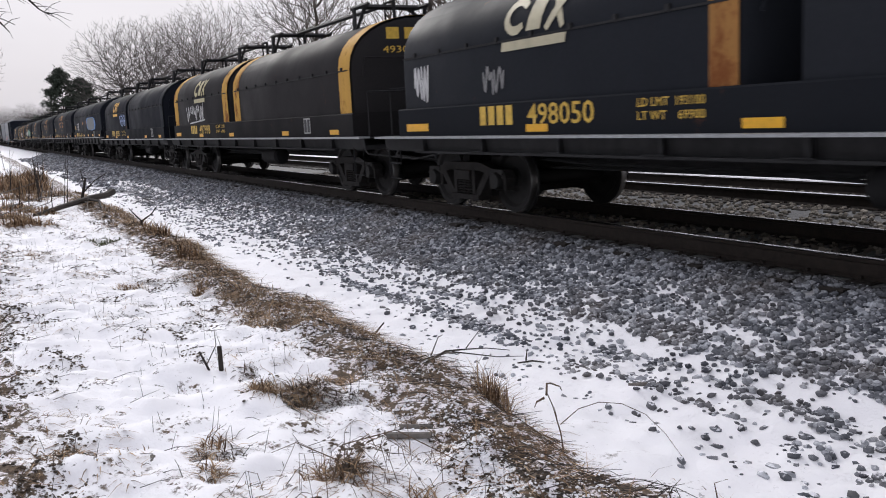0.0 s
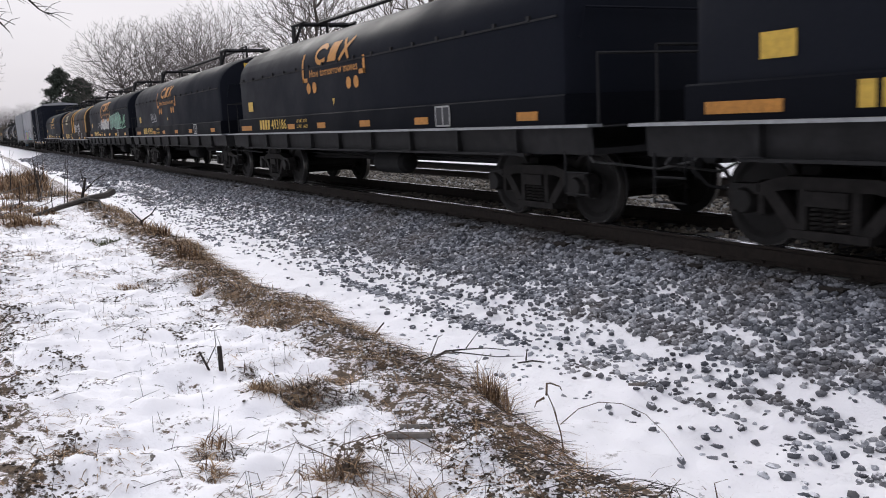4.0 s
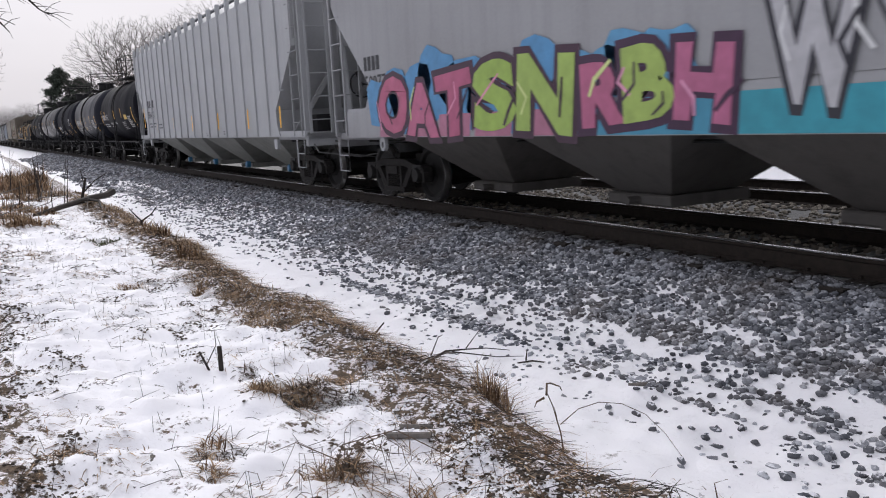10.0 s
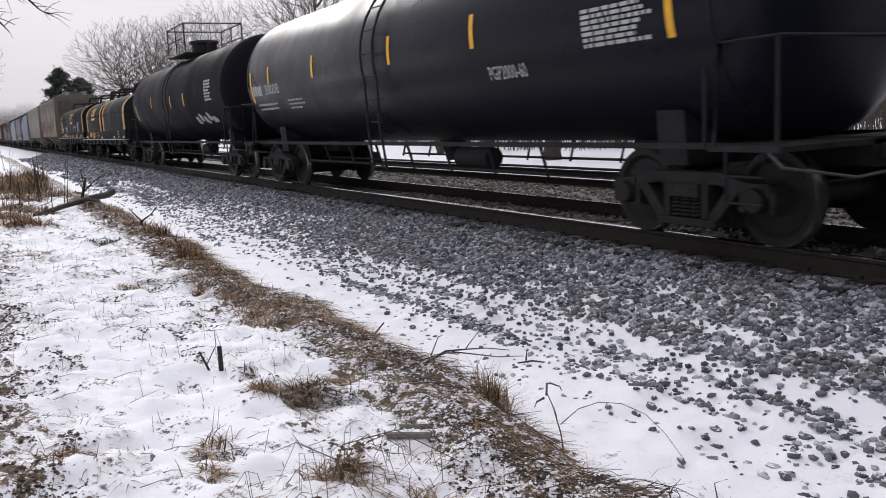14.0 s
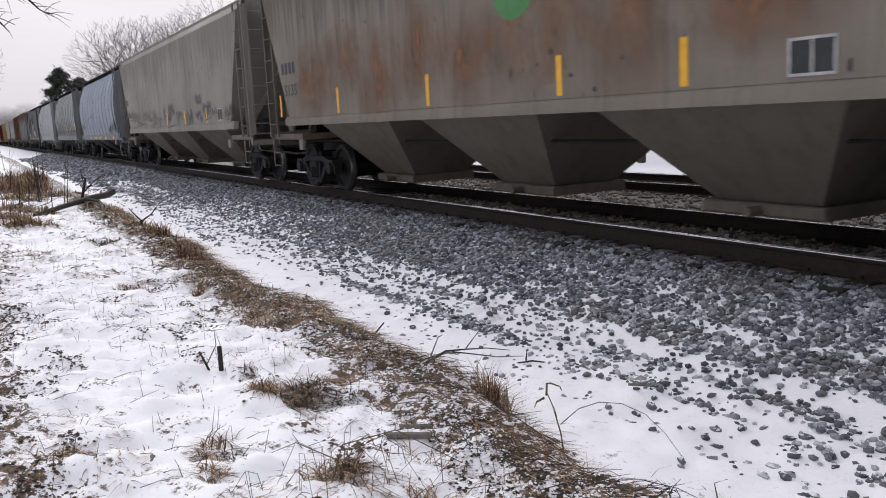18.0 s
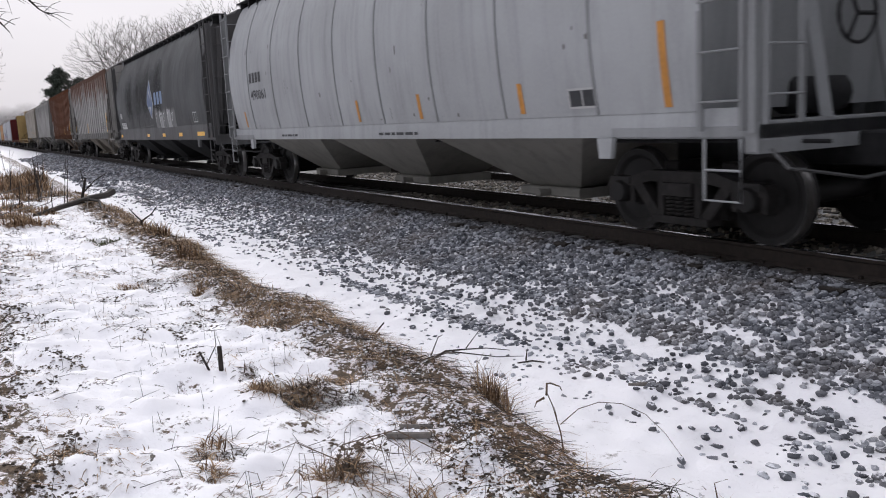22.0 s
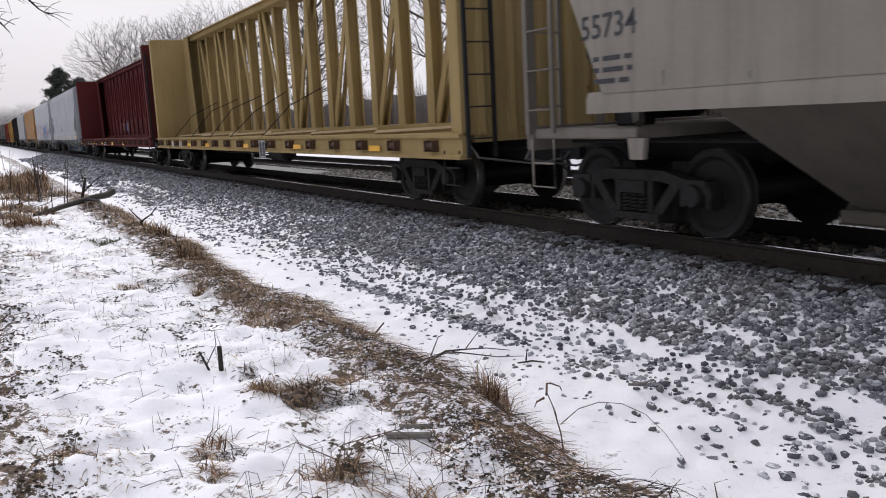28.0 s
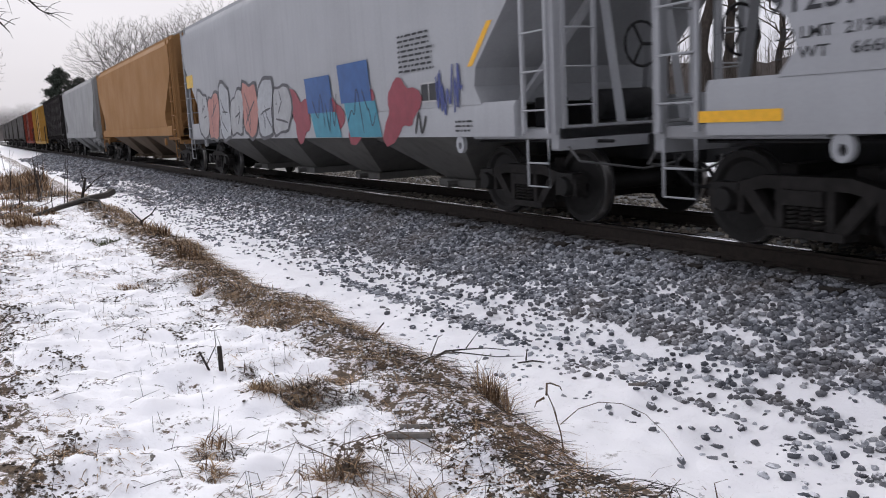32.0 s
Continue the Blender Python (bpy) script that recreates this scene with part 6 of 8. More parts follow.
mark(c, "graffiti_band", [rect(-1.6, 1.1, 2.3, 0.34, 0.0)], paint_flat((0.06, 0.27, 0.40)), h, 0.019)
letter_piece(c, "WYZRE", 1.15, 1.3, 3.9, 0.86, ((0.44, 0.44, 0.46), (0.38, 0.39, 0.42)), (0.03, 0.03, 0.04), 75, hl)
mark(c, "graffiti_band", [rect(0.7, 1.10, 4.2, 0.36, 0.1)], paint_flat((0.04, 0.30, 0.38)), h, 0.020, "turquoise band under the silver letters")
spray(c, "QUIGO", 6.35, 1.72, 0.95, 0.36, paint_flat((0.03, 0.03, 0.03)), h, 0.01, 0.0, 0.1, 4, wob=1.6)
lettering(c, "50077", -7.0, 1.86, 0.22, M_DARKMARK, h, 0.8)
mark(c, "reporting_mark", block_letters(-7.0, 2.16, 0.22, 4), M_DARKMARK, h)
reflectors(c, (7.45,), 1.57, 0.6, upright=True, side_y=h)
mark(c, "service_text", bars(5.2, 1.62, 0.6, 0.12, 2, 81), M_DARKMARK, h)

RIB = lambda z: HALF
c, h, he = hopper(-209.8, -189.5, (0.40, 0.41, 0.42), "white ribbed covered hopper with yellow reflectors and four bays", "ribs", 4, (1.11, 1.13), 4.42, 0.0, 0.2, 0.15, ribs=21, bay_col=(0.27, 0.275, 0.26), cap=M_BLUECAP, notch=1.6)
reflectors(c, (-5.6, -2.9, -0.23, 2.82, 5.6, 8.0), 1.31, 0.45, upright=True, side_y=RIB)
reflectors(c, (-8.0,), 1.5, 0.7, upright=True, side_y=RIB)
lettering(c, "584 41", -7.25, 1.83, 0.24, M_DARKMARK, RIB, 1.2)
mark(c, "reporting_mark", block_letters(-7.2, 2.2, 0.25, 4, 1.25), M_DARKMARK, RIB)
mark(c, "weight_stencil", bars(-7.0, 1.5, 1.2, 0.22, 2, 2) + bars(-5.3, 1.45, 0.7, 0.22, 2, 3), M_DARKMARK, RIB)
mark(c, "service_text", bars(1.4, 1.16, 0.45, 0.1, 2, 6) + bars(3.25, 1.18, 0.45, 0.12, 3, 7), M_DARKMARK, RIB)

BLACK = (0.0085, 0.0095, 0.012)
c, h, ht = tank_car(-222.5, -209.8, (0.0085, 0.0085, 0.010), "black tank car with yellow reflectors and white stencils", rough=0.52, number="180115", stripes=((-5.0, 1.8, 0.7), (-3.85, 2.04, 0.4), (-0.78, 2.04, 0.42), (1.32, 2.05, 0.4), (4.4, 1.6, 0.8)), panel=(2.9, 1.6, 1.0, 0.5))
mark(c, "warning_panel", [rect(2.0, 1.95, 0.75, 0.2)], M_YELLOWMARK, h, 0.008)
mark(c, "spec_stencil", bars(-1.15, 1.8, 0.7, 0.11, 2, 51) + bars(0.98, 1.52, 0.9, 0.38, 5, 52), M_WHITEMARK, h)
c, h, ht = tank_car(-235.0, -222.5, (0.016, 0.0175, 0.0215), "dark grey tank car with yellow reflectors", 1.45, 0.1, 0.33, (-1.2,), "90916", stripes=((-4.6, 1.74, 0.6), (-2.0, 1.96, 0.42), (0.26, 1.96, 0.42), (2.46, 1.97, 0.42), (4.7, 1.5, 0.85)), panel=(3.1, 1.64, 1.2, 0.52), at=(-4.1, 1.96, 0.27))
mark(c, "warning_panel", [rect(-0.6, 1.62, 0.22, 0.24)], M_YELLOWMARK, h, 0.008)
mark(c, "spec_stencil", bars(-0.35, 1.6, 0.8, 0.34, 4, 55) + bars(1.3, 1.65, 0.9, 0.24, 3, 56), M_WHITEMARK, h)
c, h, ht = tank_car(-248.2, -235.0, (0.015, 0.0155, 0.018), "grimy charcoal tank car with belts and slanted reflectors", 1.42, 0.15, 0.55, (-1.0, -0.3), "49599", stripes=((-5.0, 1.5, 0.6), (-2.9, 1.36, 0.33), (-1.6, 1.38, 0.34), (0.63, 1.36, 0.33), (2.0, 1.4, 0.35), (4.4, 1.5, 0.7)), panel=(3.0, 2.0, 0.8, 0.5), at=(-4.8, 1.83, 0.23))
mark(c, "spec_stencil", bars(1.15, 1.7, 0.7, 0.12, 2, 57), M_WHITEMARK, h)
c, h, ht = tank_car(-265.4, -248.2, BLACK, "long glossy black tank car with yellow reflectors", 1.45, 0.0, 0.28, (), "30008", stripes=((-7.0, 1.9, 0.7), (-5.65, 2.27, 0.38), (-2.88, 2.24, 0.42), (0.58, 2.22, 0.44), (3.14, 2.23, 0.44), (6.76, 2.0, 0.6)), panel=(5.44, 2.02, 1.1, 0.42), dirt=0.2, at=(-6.9, 2.05, 0.22))
lettering(c, "PGP2000-60", 3.4, 1.80, 0.17, M_WHITEMARK, h, 0.85)
c, h, ht = tank_car(-282.2, -265.4, (0.0085, 0.0085, 0.010), "black tank car with a white paint splash low on its side", 1.42, 0.08, 0.5, (), "", stripes=((-6.4, 1.8, 0.6), (-3, 2.2, 0.4), (0.4, 2.1, 0.4), (2.4, 2.1, 0.4)), panel=(5.2, 2.15, 0.8, 0.6))
mark(c, "paint_splash", [blob(3.4 + i * 0.5, 1.62 + 0.08 * (i % 2), 0.45, 0.22, 90 + i, 14, 0.5) for i in range(5)], paint_flat((0.35, 0.35, 0.35)), h, 0.006)

coil_double(-298.2, -282.2, "495665", (0.020, 0.0195, 0.022), (0.46, 0.29, 0.11), "dark coil car with pale yellow end bands", 0.1, emblem_mat=M_REFLECT, shift=-0.35)
c = coil_single(-314.3, -298.2, "495003", (0.014, 0.014, 0.0175), "dark coil car with buff end bands and white tags", False, 0.1, None, paint((0.44, 0.27, 0.10), 0.35, 0.2, 0.6, 0.2), shift=0.2)
emblem(c, -0.25, 2.36, 1.35, 0.42, M_REFLECT, HS1)
mark(c, "emblem_bar", [rect(-0.4, 2.12, 1.35, 0.12, 0.02)], M_REFLECT, HS1, 0.012)
for x, z, w, hh, n, sd, st in ((3.6, 1.62, 1.2, 0.62, 4, 81, 0.05), (-3.9, 1.58, 1.2, 0.45, 4, 84, 0.04), (-6.2, 1.62, 0.4, 0.7, 2, 82, 0.05), (0.9, 1.65, 2.0, 0.4, 7, 83, 0.02)):
    mark(c, "graffiti_tag", scrawl(x, z, w, hh, n, sd, st), paint_flat((0.42, 0.43, 0.42)), HS1, 0.014)

c, h, he = hopper(-332.7, -314.3, (0.225, 0.20, 0.167), "dirty beige covered hopper with rust blooms and a green disc", "slant", 3, (1.34, 1.50), 4.3, 0.12, 0.6, 0.6, bay_col=(0.15, 0.135, 0.11), rail=True, runs=0.6, runs_color=(0.075, 0.066, 0.056))
mark(c, "rust_bloom", [blob(-5.6 + 1.5 * k, 2.1 + 0.25 * (k % 2), 2.4, 1.7, 210 + k) for k in range(8)], stain_material((0.215, 0.115, 0.065), 1.3, 0.6, 0.5), h, 0.004)
wear(c, h, -6.4, 6.6, 1.52, 3.4, 60, 6)
lettering(c, "5135", -7.1, 1.94, 0.22, M_DARKMARK, h, 0.75)
mark(c, "reporting_mark", block_letters(-7.2, 2.37, 0.22, 4, 1.0), M_DARKMARK, h)
mark(c, "roundel", [[(1.4 + 0.45 * math.cos(a), 2.85 + 0.4 * math.sin(a)) for a in np.linspace(0, 2 * math.pi, 29)[:-1]]], paint_flat((0.05, 0.20, 0.05)), h)
reflectors(c, (-7.4, -4.23, -0.84, 2.26, 4.14, 7.2), 1.53, 0.44, upright=True, side_y=h)
stencil_panel(c, 5.27, 1.54, 0.44, 0.3, h)
c, h, he = hopper(-352.8, -332.7, (0.275, 0.257, 0.225), "dusty beige covered hopper with black scrawled graffiti", "slant", 3, (1.32, 1.50), 4.3, 0.05, 0.55, 0.5, bay_col=(0.165, 0.15, 0.125), rail=True, runs=0.4, runs_color=(0.11, 0.10, 0.085))
wear(c, h, -6.4, 6.6, 1.52, 3.4, 40, 7)
for k, (x, z, w, hh, n) in enumerate(((-7.6, 1.6, 2.9, 0.6, 6), (-4.4, 1.42, 3.4, 0.75, 6), (-0.7, 1.52, 1.9, 0.75, 5), (1.4, 1.6, 0.9, 0.35, 3), (2.7, 1.56, 0.95, 0.45, 4), (4.05, 1.56, 0.8, 0.33, 3), (4.15, 2.06, 0.7, 0.28, 3), (5.0, 1.65, 0.9, 0.45, 4), (6.0, 1.72, 0.6, 0.2, 2), (7.3, 1.6, 0.7, 0.36, 4))):
    mark(c, "graffiti_tag", scrawl(x, z, w, hh, n, 100 + k, 0.035), paint_flat((0.05, 0.046, 0.042)), h, 0.006)
lettering(c, "636162", -8.4, 1.94, 0.22, M_DARKMARK, h, 1.0)
mark(c, "reporting_mark", block_letters(-8.5, 2.44, 0.22, 4, 1.0), M_DARKMARK, h)
reflectors(c, (-0.08, 2.58, 5.33), 1.53, 0.4, upright=True, side_y=h)
stencil_panel(c, 6.57, 1.56, 0.47, 0.32, h)

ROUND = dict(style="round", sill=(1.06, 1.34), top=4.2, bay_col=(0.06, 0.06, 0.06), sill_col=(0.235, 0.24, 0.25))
c, h, he = hopper(-370.4, -352.8, (0.31, 0.34, 0.385), "pale blue-grey round-sided hopper with rust runs", rust=0.26, dirt=0.35, streak=0.7, ribs=14, **ROUND)
lettering(c, "490200", -6.6, 1.68, 0.26, M_DARKMARK, h, 1.6)
reflectors(c, (-3.55, -1.36, 0.4, 2.55, 5.2, 7.5), 1.11, 0.44, 0.11, side_y=lambda z: h(1.34) + 0.012)
mark(c, "grease_run", [[(6.35, 1.37), (6.85, 1.37), (6.8, 1.75), (6.62, 2.05), (6.52, 2.5), (6.45, 3.9), (6.2, 3.9), (6.24, 2.4), (6.42, 1.95)]], paint_flat((0.035, 0.027, 0.023)), h, 0.006, "dark grease run")
mark(c, "grime_patch", [blob(6.0, 1.68, 1.7, 0.62, 5), blob(5.0, 1.62, 1.3, 0.5, 9), blob(6.45, 1.9, 0.7, 0.8, 12)], stain_material((0.06, 0.048, 0.04), 2.6, 0.8, 0.47), h, 0.008)
wear(c, h, -6.4, 6.6, 1.36, 3.6, 110, 1)
mark(c, "painted_patch", [rect(3.95, 1.34, 1.0, 0.34)], paint_flat((0.075, 0.085, 0.10)), h, 0.004)
stencil_panel(c, 4.2, 1.37, 0.55, 0.28, h)
mark(c, "graffiti_tag", ribbon([(-6.5, 1.98), (-4.5, 2.1), (-1.5, 2.3), (1.0, 2.5)], 0.03) + scrawl(-1.6, 1.95, 1.1, 0.5, 2, 110, 0.03), paint_flat((0.06, 0.06, 0.07)), h)
c, h, he = hopper(-387.5, -370.4, (0.285, 0.29, 0.29), "grey round-sided hopper with faded dark graffiti", rust=0.2, dirt=0.55, streak=0.8, ribs=14, inset=1.0, **ROUND)
bare = set(c.children)
for k in range(5):
    mark(c, "graffiti_tag", scrawl(-4.6 + k * 1.75, 1.5, 1.7, 0.8, 3, 120 + k, 0.07), paint_flat((0.10, 0.095, 0.092)), h, 0.006)
lettering(c, "GTA", -1.7, 2.2, 0.85, paint_flat((0.05, 0.056, 0.062)), h, 2.45)
mark(c, "painted_patch", [rect(4.2, 1.38, 1.05, 0.27)], paint_flat((0.06, 0.062, 0.066)), h, 0.007)
mark(c, "painted_patch", [[(3.05, 1.66), (3.6, 1.64), (3.72, 1.74), (3.4, 1.9)]], paint_flat((0.07, 0.07, 0.072)), h, 0.007)
mark(c, "painted_patch", [rect(7.16, 1.08, 0.95, 0.15)], paint_flat((0.30, 0.30, 0.30)), lambda z: h(1.34) + 0.012, 0.008)
mark(c, "grime_patch", [blob(-0.4 + 1.25 * k, 1.62, 1.6, 0.6, 70 + k) for k in range(-5, 6)], stain_material((0.07, 0.06, 0.052), 2.2, 0.5, 0.53), h, 0.005)
wear(c, h, -6.4, 6.6, 1.36, 3.4, 90, 2)
reflectors(c, (0.98, 3.95), 1.65, 0.42, upright=True, side_y=h)
mark(c, "orange_patch", [rect(6.86, 1.69, 0.32, 0.4)], M_REFLECT, h, 0.008)
for ob in c.children:
    if ob not in bare:
        ob.location.x -= 0.35
c, h, he = hopper(-405.8, -387.5, (0.355, 0.365, 0.37), "off-white round-sided hopper with orange reflectors", rust=0.05, dirt=0.4, streak=0.45, ribs=10, style="round", sill=(1.06, 1.30), top=4.2, bay_col=(0.20, 0.195, 0.175), inset=0.67)
bare = set(c.children)
lettering(c, "490061", -5.75, 1.96, 0.22, M_DARKMARK, h, 1.1)
mark(c, "reporting_mark", block_letters(-5.75, 2.34, 0.22, 4, 1.05), M_DARKMARK, h)
reflectors(c, (-6.5, 0.27, 2.55, 5.2), 1.35, 0.36, upright=True, side_y=h, mat=M_ORANGEMARK)
reflectors(c, (7.65,), 1.35, 0.8, upright=True, side_y=h, mat=M_ORANGEMARK)
stencil_panel(c, 6.13, 1.38, 0.48, 0.22, h)
wear(c, h, -6.4, 6.6, 1.36, 3.4, 30, 3, (0.12, 0.115, 0.11))
mark(c, "service_text", bars(-4.0, 1.12, 1.2, 0.1, 1, 9) + bars(1.0, 1.12, 1.6, 0.1, 1, 10), M_DARKMARK, lambda z: h(1.3) + 0.012)
for ob in c.children:
    if ob not in bare:
        ob.location.x -= 0.35
c, h, he = hopper(-424.8, -405.8, (0.085, 0.088, 0.090), "soot-dark grey hopper with a blue and white diamond emblem", rust=0.08, dirt=0.6, streak=0.8, style="round", sill=(1.06, 1.50), top=4.3, bay_col=(0.03, 0.03, 0.03), sill_col=(0.12, 0.12, 0.122), inset=0.81)
dia = lambda cx, cz, w, hh: [(cx, cz - hh), (cx + w * 0.95, cz - hh * 0.2), (cx + w * 0.7, cz + hh * 0.25), (cx, cz + hh), (cx - w * 0.7, cz + hh * 0.25), (cx - w * 0.95, cz - hh * 0.2)]
mark(c, "emblem", [dia(-0.1, 2.5, 0.62, 0.72)], paint_flat((0.36, 0.38, 0.42)), h, 0.006, "white-edged diamond emblem")
mark(c, "emblem", [dia(-0.1, 2.5, 0.54, 0.64)], paint_flat((0.03, 0.075, 0.18)), h, 0.009, "blue diamond emblem")
mark(c, "emblem", [dia(-0.1, 2.45, 0.34, 0.42)], paint_flat((0.36, 0.38, 0.42)), h, 0.012)
mark(c, "emblem", [[(-0.1 + 0.17 * math.cos(a) + dx, 2.45 + dz + 0.14 * math.sin(a)) for a in np.linspace(0, 2 * math.pi, 13)[:-1]] for dx, dz in ((0, 0.1), (-0.14, -0.08), (0.14, -0.08))], paint_flat((0.03, 0.075, 0.18)), h, 0.015)
mark(c, "emblem_block", block_letters(0.75, 2.28, 0.42, 3, 1.25), paint_flat((0.10, 0.17, 0.30)), h, 0.006)
piece(c, 0.5, 1.1, 3.4, 1.0, 5, ((0.075, 0.08, 0.08), (0.24, 0.24, 0.24)), (0.015, 0.015, 0.015), 130, h)
mark(c, "graffiti_tag", scrawl(-6.5, 1.55, 6.0, 0.6, 11, 131, 0.03), paint_flat((0.02, 0.02, 0.02)), h, 0.006)
for zz, txt in ((1.665, "LD LMT 217600"), (1.525, "LT WT")):
    mark(c, "painted_patch", [rect(-7.38, zz - 0.012, 1.25, 0.125)], paint_flat((0.40, 0.40, 0.39)), h, 0.006, "pale painted strip behind stencils")
    lettering(c, txt, -7.32, zz + 0.015, 0.075, M_DARKMARK, h, 1.1 if len(txt) > 6 else 0.42, off=0.010)
mark(c, "reporting_mark", block_letters(-7.35, 1.95, 0.22, 3), M_WHITEMARK, h)
mark(c, "soot_patch", [blob(-4.6 + 1.9 * k, 2.7, 2.9, 2.6, 90 + k) for k in range(4)], stain_material((0.028, 0.029, 0.03), 0.9, 0.4, 0.44), h, 0.004)
wear(c, h, -6.4, 6.6, 1.52, 3.4, 60, 4)
reflectors(c, (-7.8, -1.35, 1.6, 4.3), 1.17, 0.48, 0.11, side_y=lambda z: h(1.5) + 0.012)
reflectors(c, (7.05,), 1.17, 0.9, 0.12, side_y=lambda z: h(1.5) + 0.012)
stencil_panel(c, 6.35, 1.57, 0.5, 0.3, h)

c, h, he = hopper(-442.5, -424.8, (0.31, 0.305, 0.295), "white ribbed hopper with heavy brown rust runs", "ribs", 3, (1.40, 1.42), 4.35, 0.22, 0.5, 0.6, runs=0.92, ribs=20, bay_col=(0.21, 0.19, 0.16), notch=1.9, sill_col=(0.15, 0.143, 0.135))
lettering(c, "525550", -6.2, 1.98, 0.22, M_DARKMARK, RIB, 1.75)
reflectors(c, (-7.3, -1.1, 1.88, 4.33), 1.45, 0.5, upright=True, side_y=RIB)
reflectors(c, (6.56,), 1.45, 0.9, upright=True, side_y=RIB)
stencil_panel(c, 4.7, 1.6, 0.5, 0.34, RIB)
mark(c, "service_text", bars(5.4, 1.6, 0.6, 0.4, 4, 14), M_DARKMARK, RIB)
c, h, he = hopper(-459.7, -442.5, (0.122, 0.056, 0.034), "rust-red ribbed hopper with grey worn-through patches", "ribs", 3, (1.40, 1.42), 4.35, 0.35, 0.7, 0.8, runs=0.5, ribs=20, bay_col=(0.14, 0.11, 0.085), notch=1.9, sill_col=(0.15, 0.143, 0.135))
mark(c, "worn_panel", [rect(-7.25 + k * 0.80, 1.5, 0.62, 2.6) for k in range(5)], paint((0.24, 0.235, 0.225), 0.6, 0.75, 0.6, 0.8), RIB, 0.004, "pale grey worn panel between ribs")
lettering(c, "52 648", -6.6, 1.93, 0.24, M_DARKMARK, RIB, 1.8, off=0.008)
mark(c, "reporting_mark", block_letters(-6.6, 2.32, 0.24, 4, 1.7), M_DARKMARK, RIB, 0.008)
reflectors(c, (-5.23, -2.79, 0.0, 2.3), 1.46, 0.48, upright=True, side_y=RIB)
reflectors(c, (6.17,), 1.46, 0.9, upright=True, side_y=RIB)
stencil_panel(c, 4.17, 1.67, 0.5, 0.32, RIB)
c, h, he = hopper(-478.3, -459.7, (0.235, 0.23, 0.22), "grey covered hopper with dark vertical streaks", "slant", 3, (1.32, 1.50), 4.3, 0.06, 0.6, 1.0, bay_col=(0.11, 0.105, 0.095), rail=True, runs=0.6, runs_color=(0.07, 0.068, 0.064))
wear(c, h, -6.4, 6.6, 1.55, 3.4, 50, 9)
mark(c, "graffiti_tag", scrawl(-4.6, 1.7, 0.9, 0.45, 3, 140, 0.03), paint_flat((0.03, 0.03, 0.03)), h)
c, h, he = hopper(-497.0, -478.3, (0.255, 0.232, 0.20), "warm grey covered hopper with orange reflectors and a black tag", "slant", 3, (1.32, 1.52), 4.3, 0.03, 0.5, 0.5, bay_col=(0.10, 0.09, 0.075), rail=True, runs=0.3, runs_color=(0.13, 0.12, 0.10))
wear(c, h, -6.4, 6.6, 1.55, 3.4, 40, 8)
lettering(c, "55734", -7.4, 2.08, 0.24, M_DARKMARK, h, 0.85)
mark(c, "reporting_mark", block_letters(-7.4, 2.5, 0.24, 3), M_DARKMARK, h)
mark(c, "weight_stencil", bars(-7.2, 1.62, 0.6, 0.34, 3, 15), M_DARKMARK, h)
mark(c, "graffiti_tag", scrawl(-0.77, 2.0, 1.2, 0.45, 5, 150, 0.04) + scrawl(0.58, 2.05, 0.75, 0.48, 4, 151, 0.04), paint_flat((0.03, 0.03, 0.03)), h)
mark(c, "service_text", bars(-3.0, 1.75, 0.8, 0.2, 4, 16) + bars(2.6, 1.75, 0.7, 0.2, 4, 17) + bars(6.2, 1.75, 0.7, 0.2, 4, 18), M_DARKMARK, h)
reflectors(c, (-3.2, 1.24, 4.2, 7.0), 1.6, 0.42, upright=True, side_y=h, mat=M_ORANGEMARK)

c, hb, deck = centre_beam(-520.0, -497.0, (0.32, 0.235, 0.105), "worn yellow centre-beam lumber car, empty, with open posts", "open")
mark(c, "reporting_mark", block_letters(-8.14, 0.84, 0.18, 3), M_WHITEMARK, flat_y)
lettering(c, "8501", -7.05, 0.84, 0.18, M_WHITEMARK, width=0.64)
reflectors(c, (-5.65, -3.35, 0.5, 4.2, 8.0), 0.87, 0.44, 0.09)
stencil_panel(c, 1.6, 0.66, 0.45, 0.38)
c, hb, deck = centre_beam(-544.2, -520.0, (0.088, 0.019, 0.018), "dark red centre-beam lumber car with oval openings", "web")
mark(c, "reporting_mark", block_letters(-8.03, 0.82, 0.17, 2), M_WHITEMARK, flat_y)
lettering(c, "27", -7.6, 0.82, 0.17, M_WHITEMARK, width=0.25)
lettering(c, "3221", -6.88, 0.83, 0.17, M_WHITEMARK, width=0.58)
mark(c, "stencil", bars(-4.55, 0.84, 0.85, 0.15, 2, 21) + bars(-1.4, 0.84, 1.0, 0.15, 2, 22), M_WHITEMARK, flat_y)
mark(c, "stencil", bars(-5.2, 1.5, 0.8, 0.42, 4, 23) + bars(-3.8, 1.5, 0.8, 0.42, 4, 24), paint_flat((0.30, 0.22, 0.20)), lambda z: 0.065)
mark(c, "graffiti_tag", scrawl(-3.9, 1.3, 0.9, 0.7, 3, 160, 0.06), paint_flat((0.07, 0.08, 0.25)), lambda z: 0.065, 0.01)
reflectors(c, (-11.05,), 0.82, 0.45, 0.14)
reflectors(c, (-5.4, -1.9, 1.6, 5.0), 0.84, 0.6, 0.11)

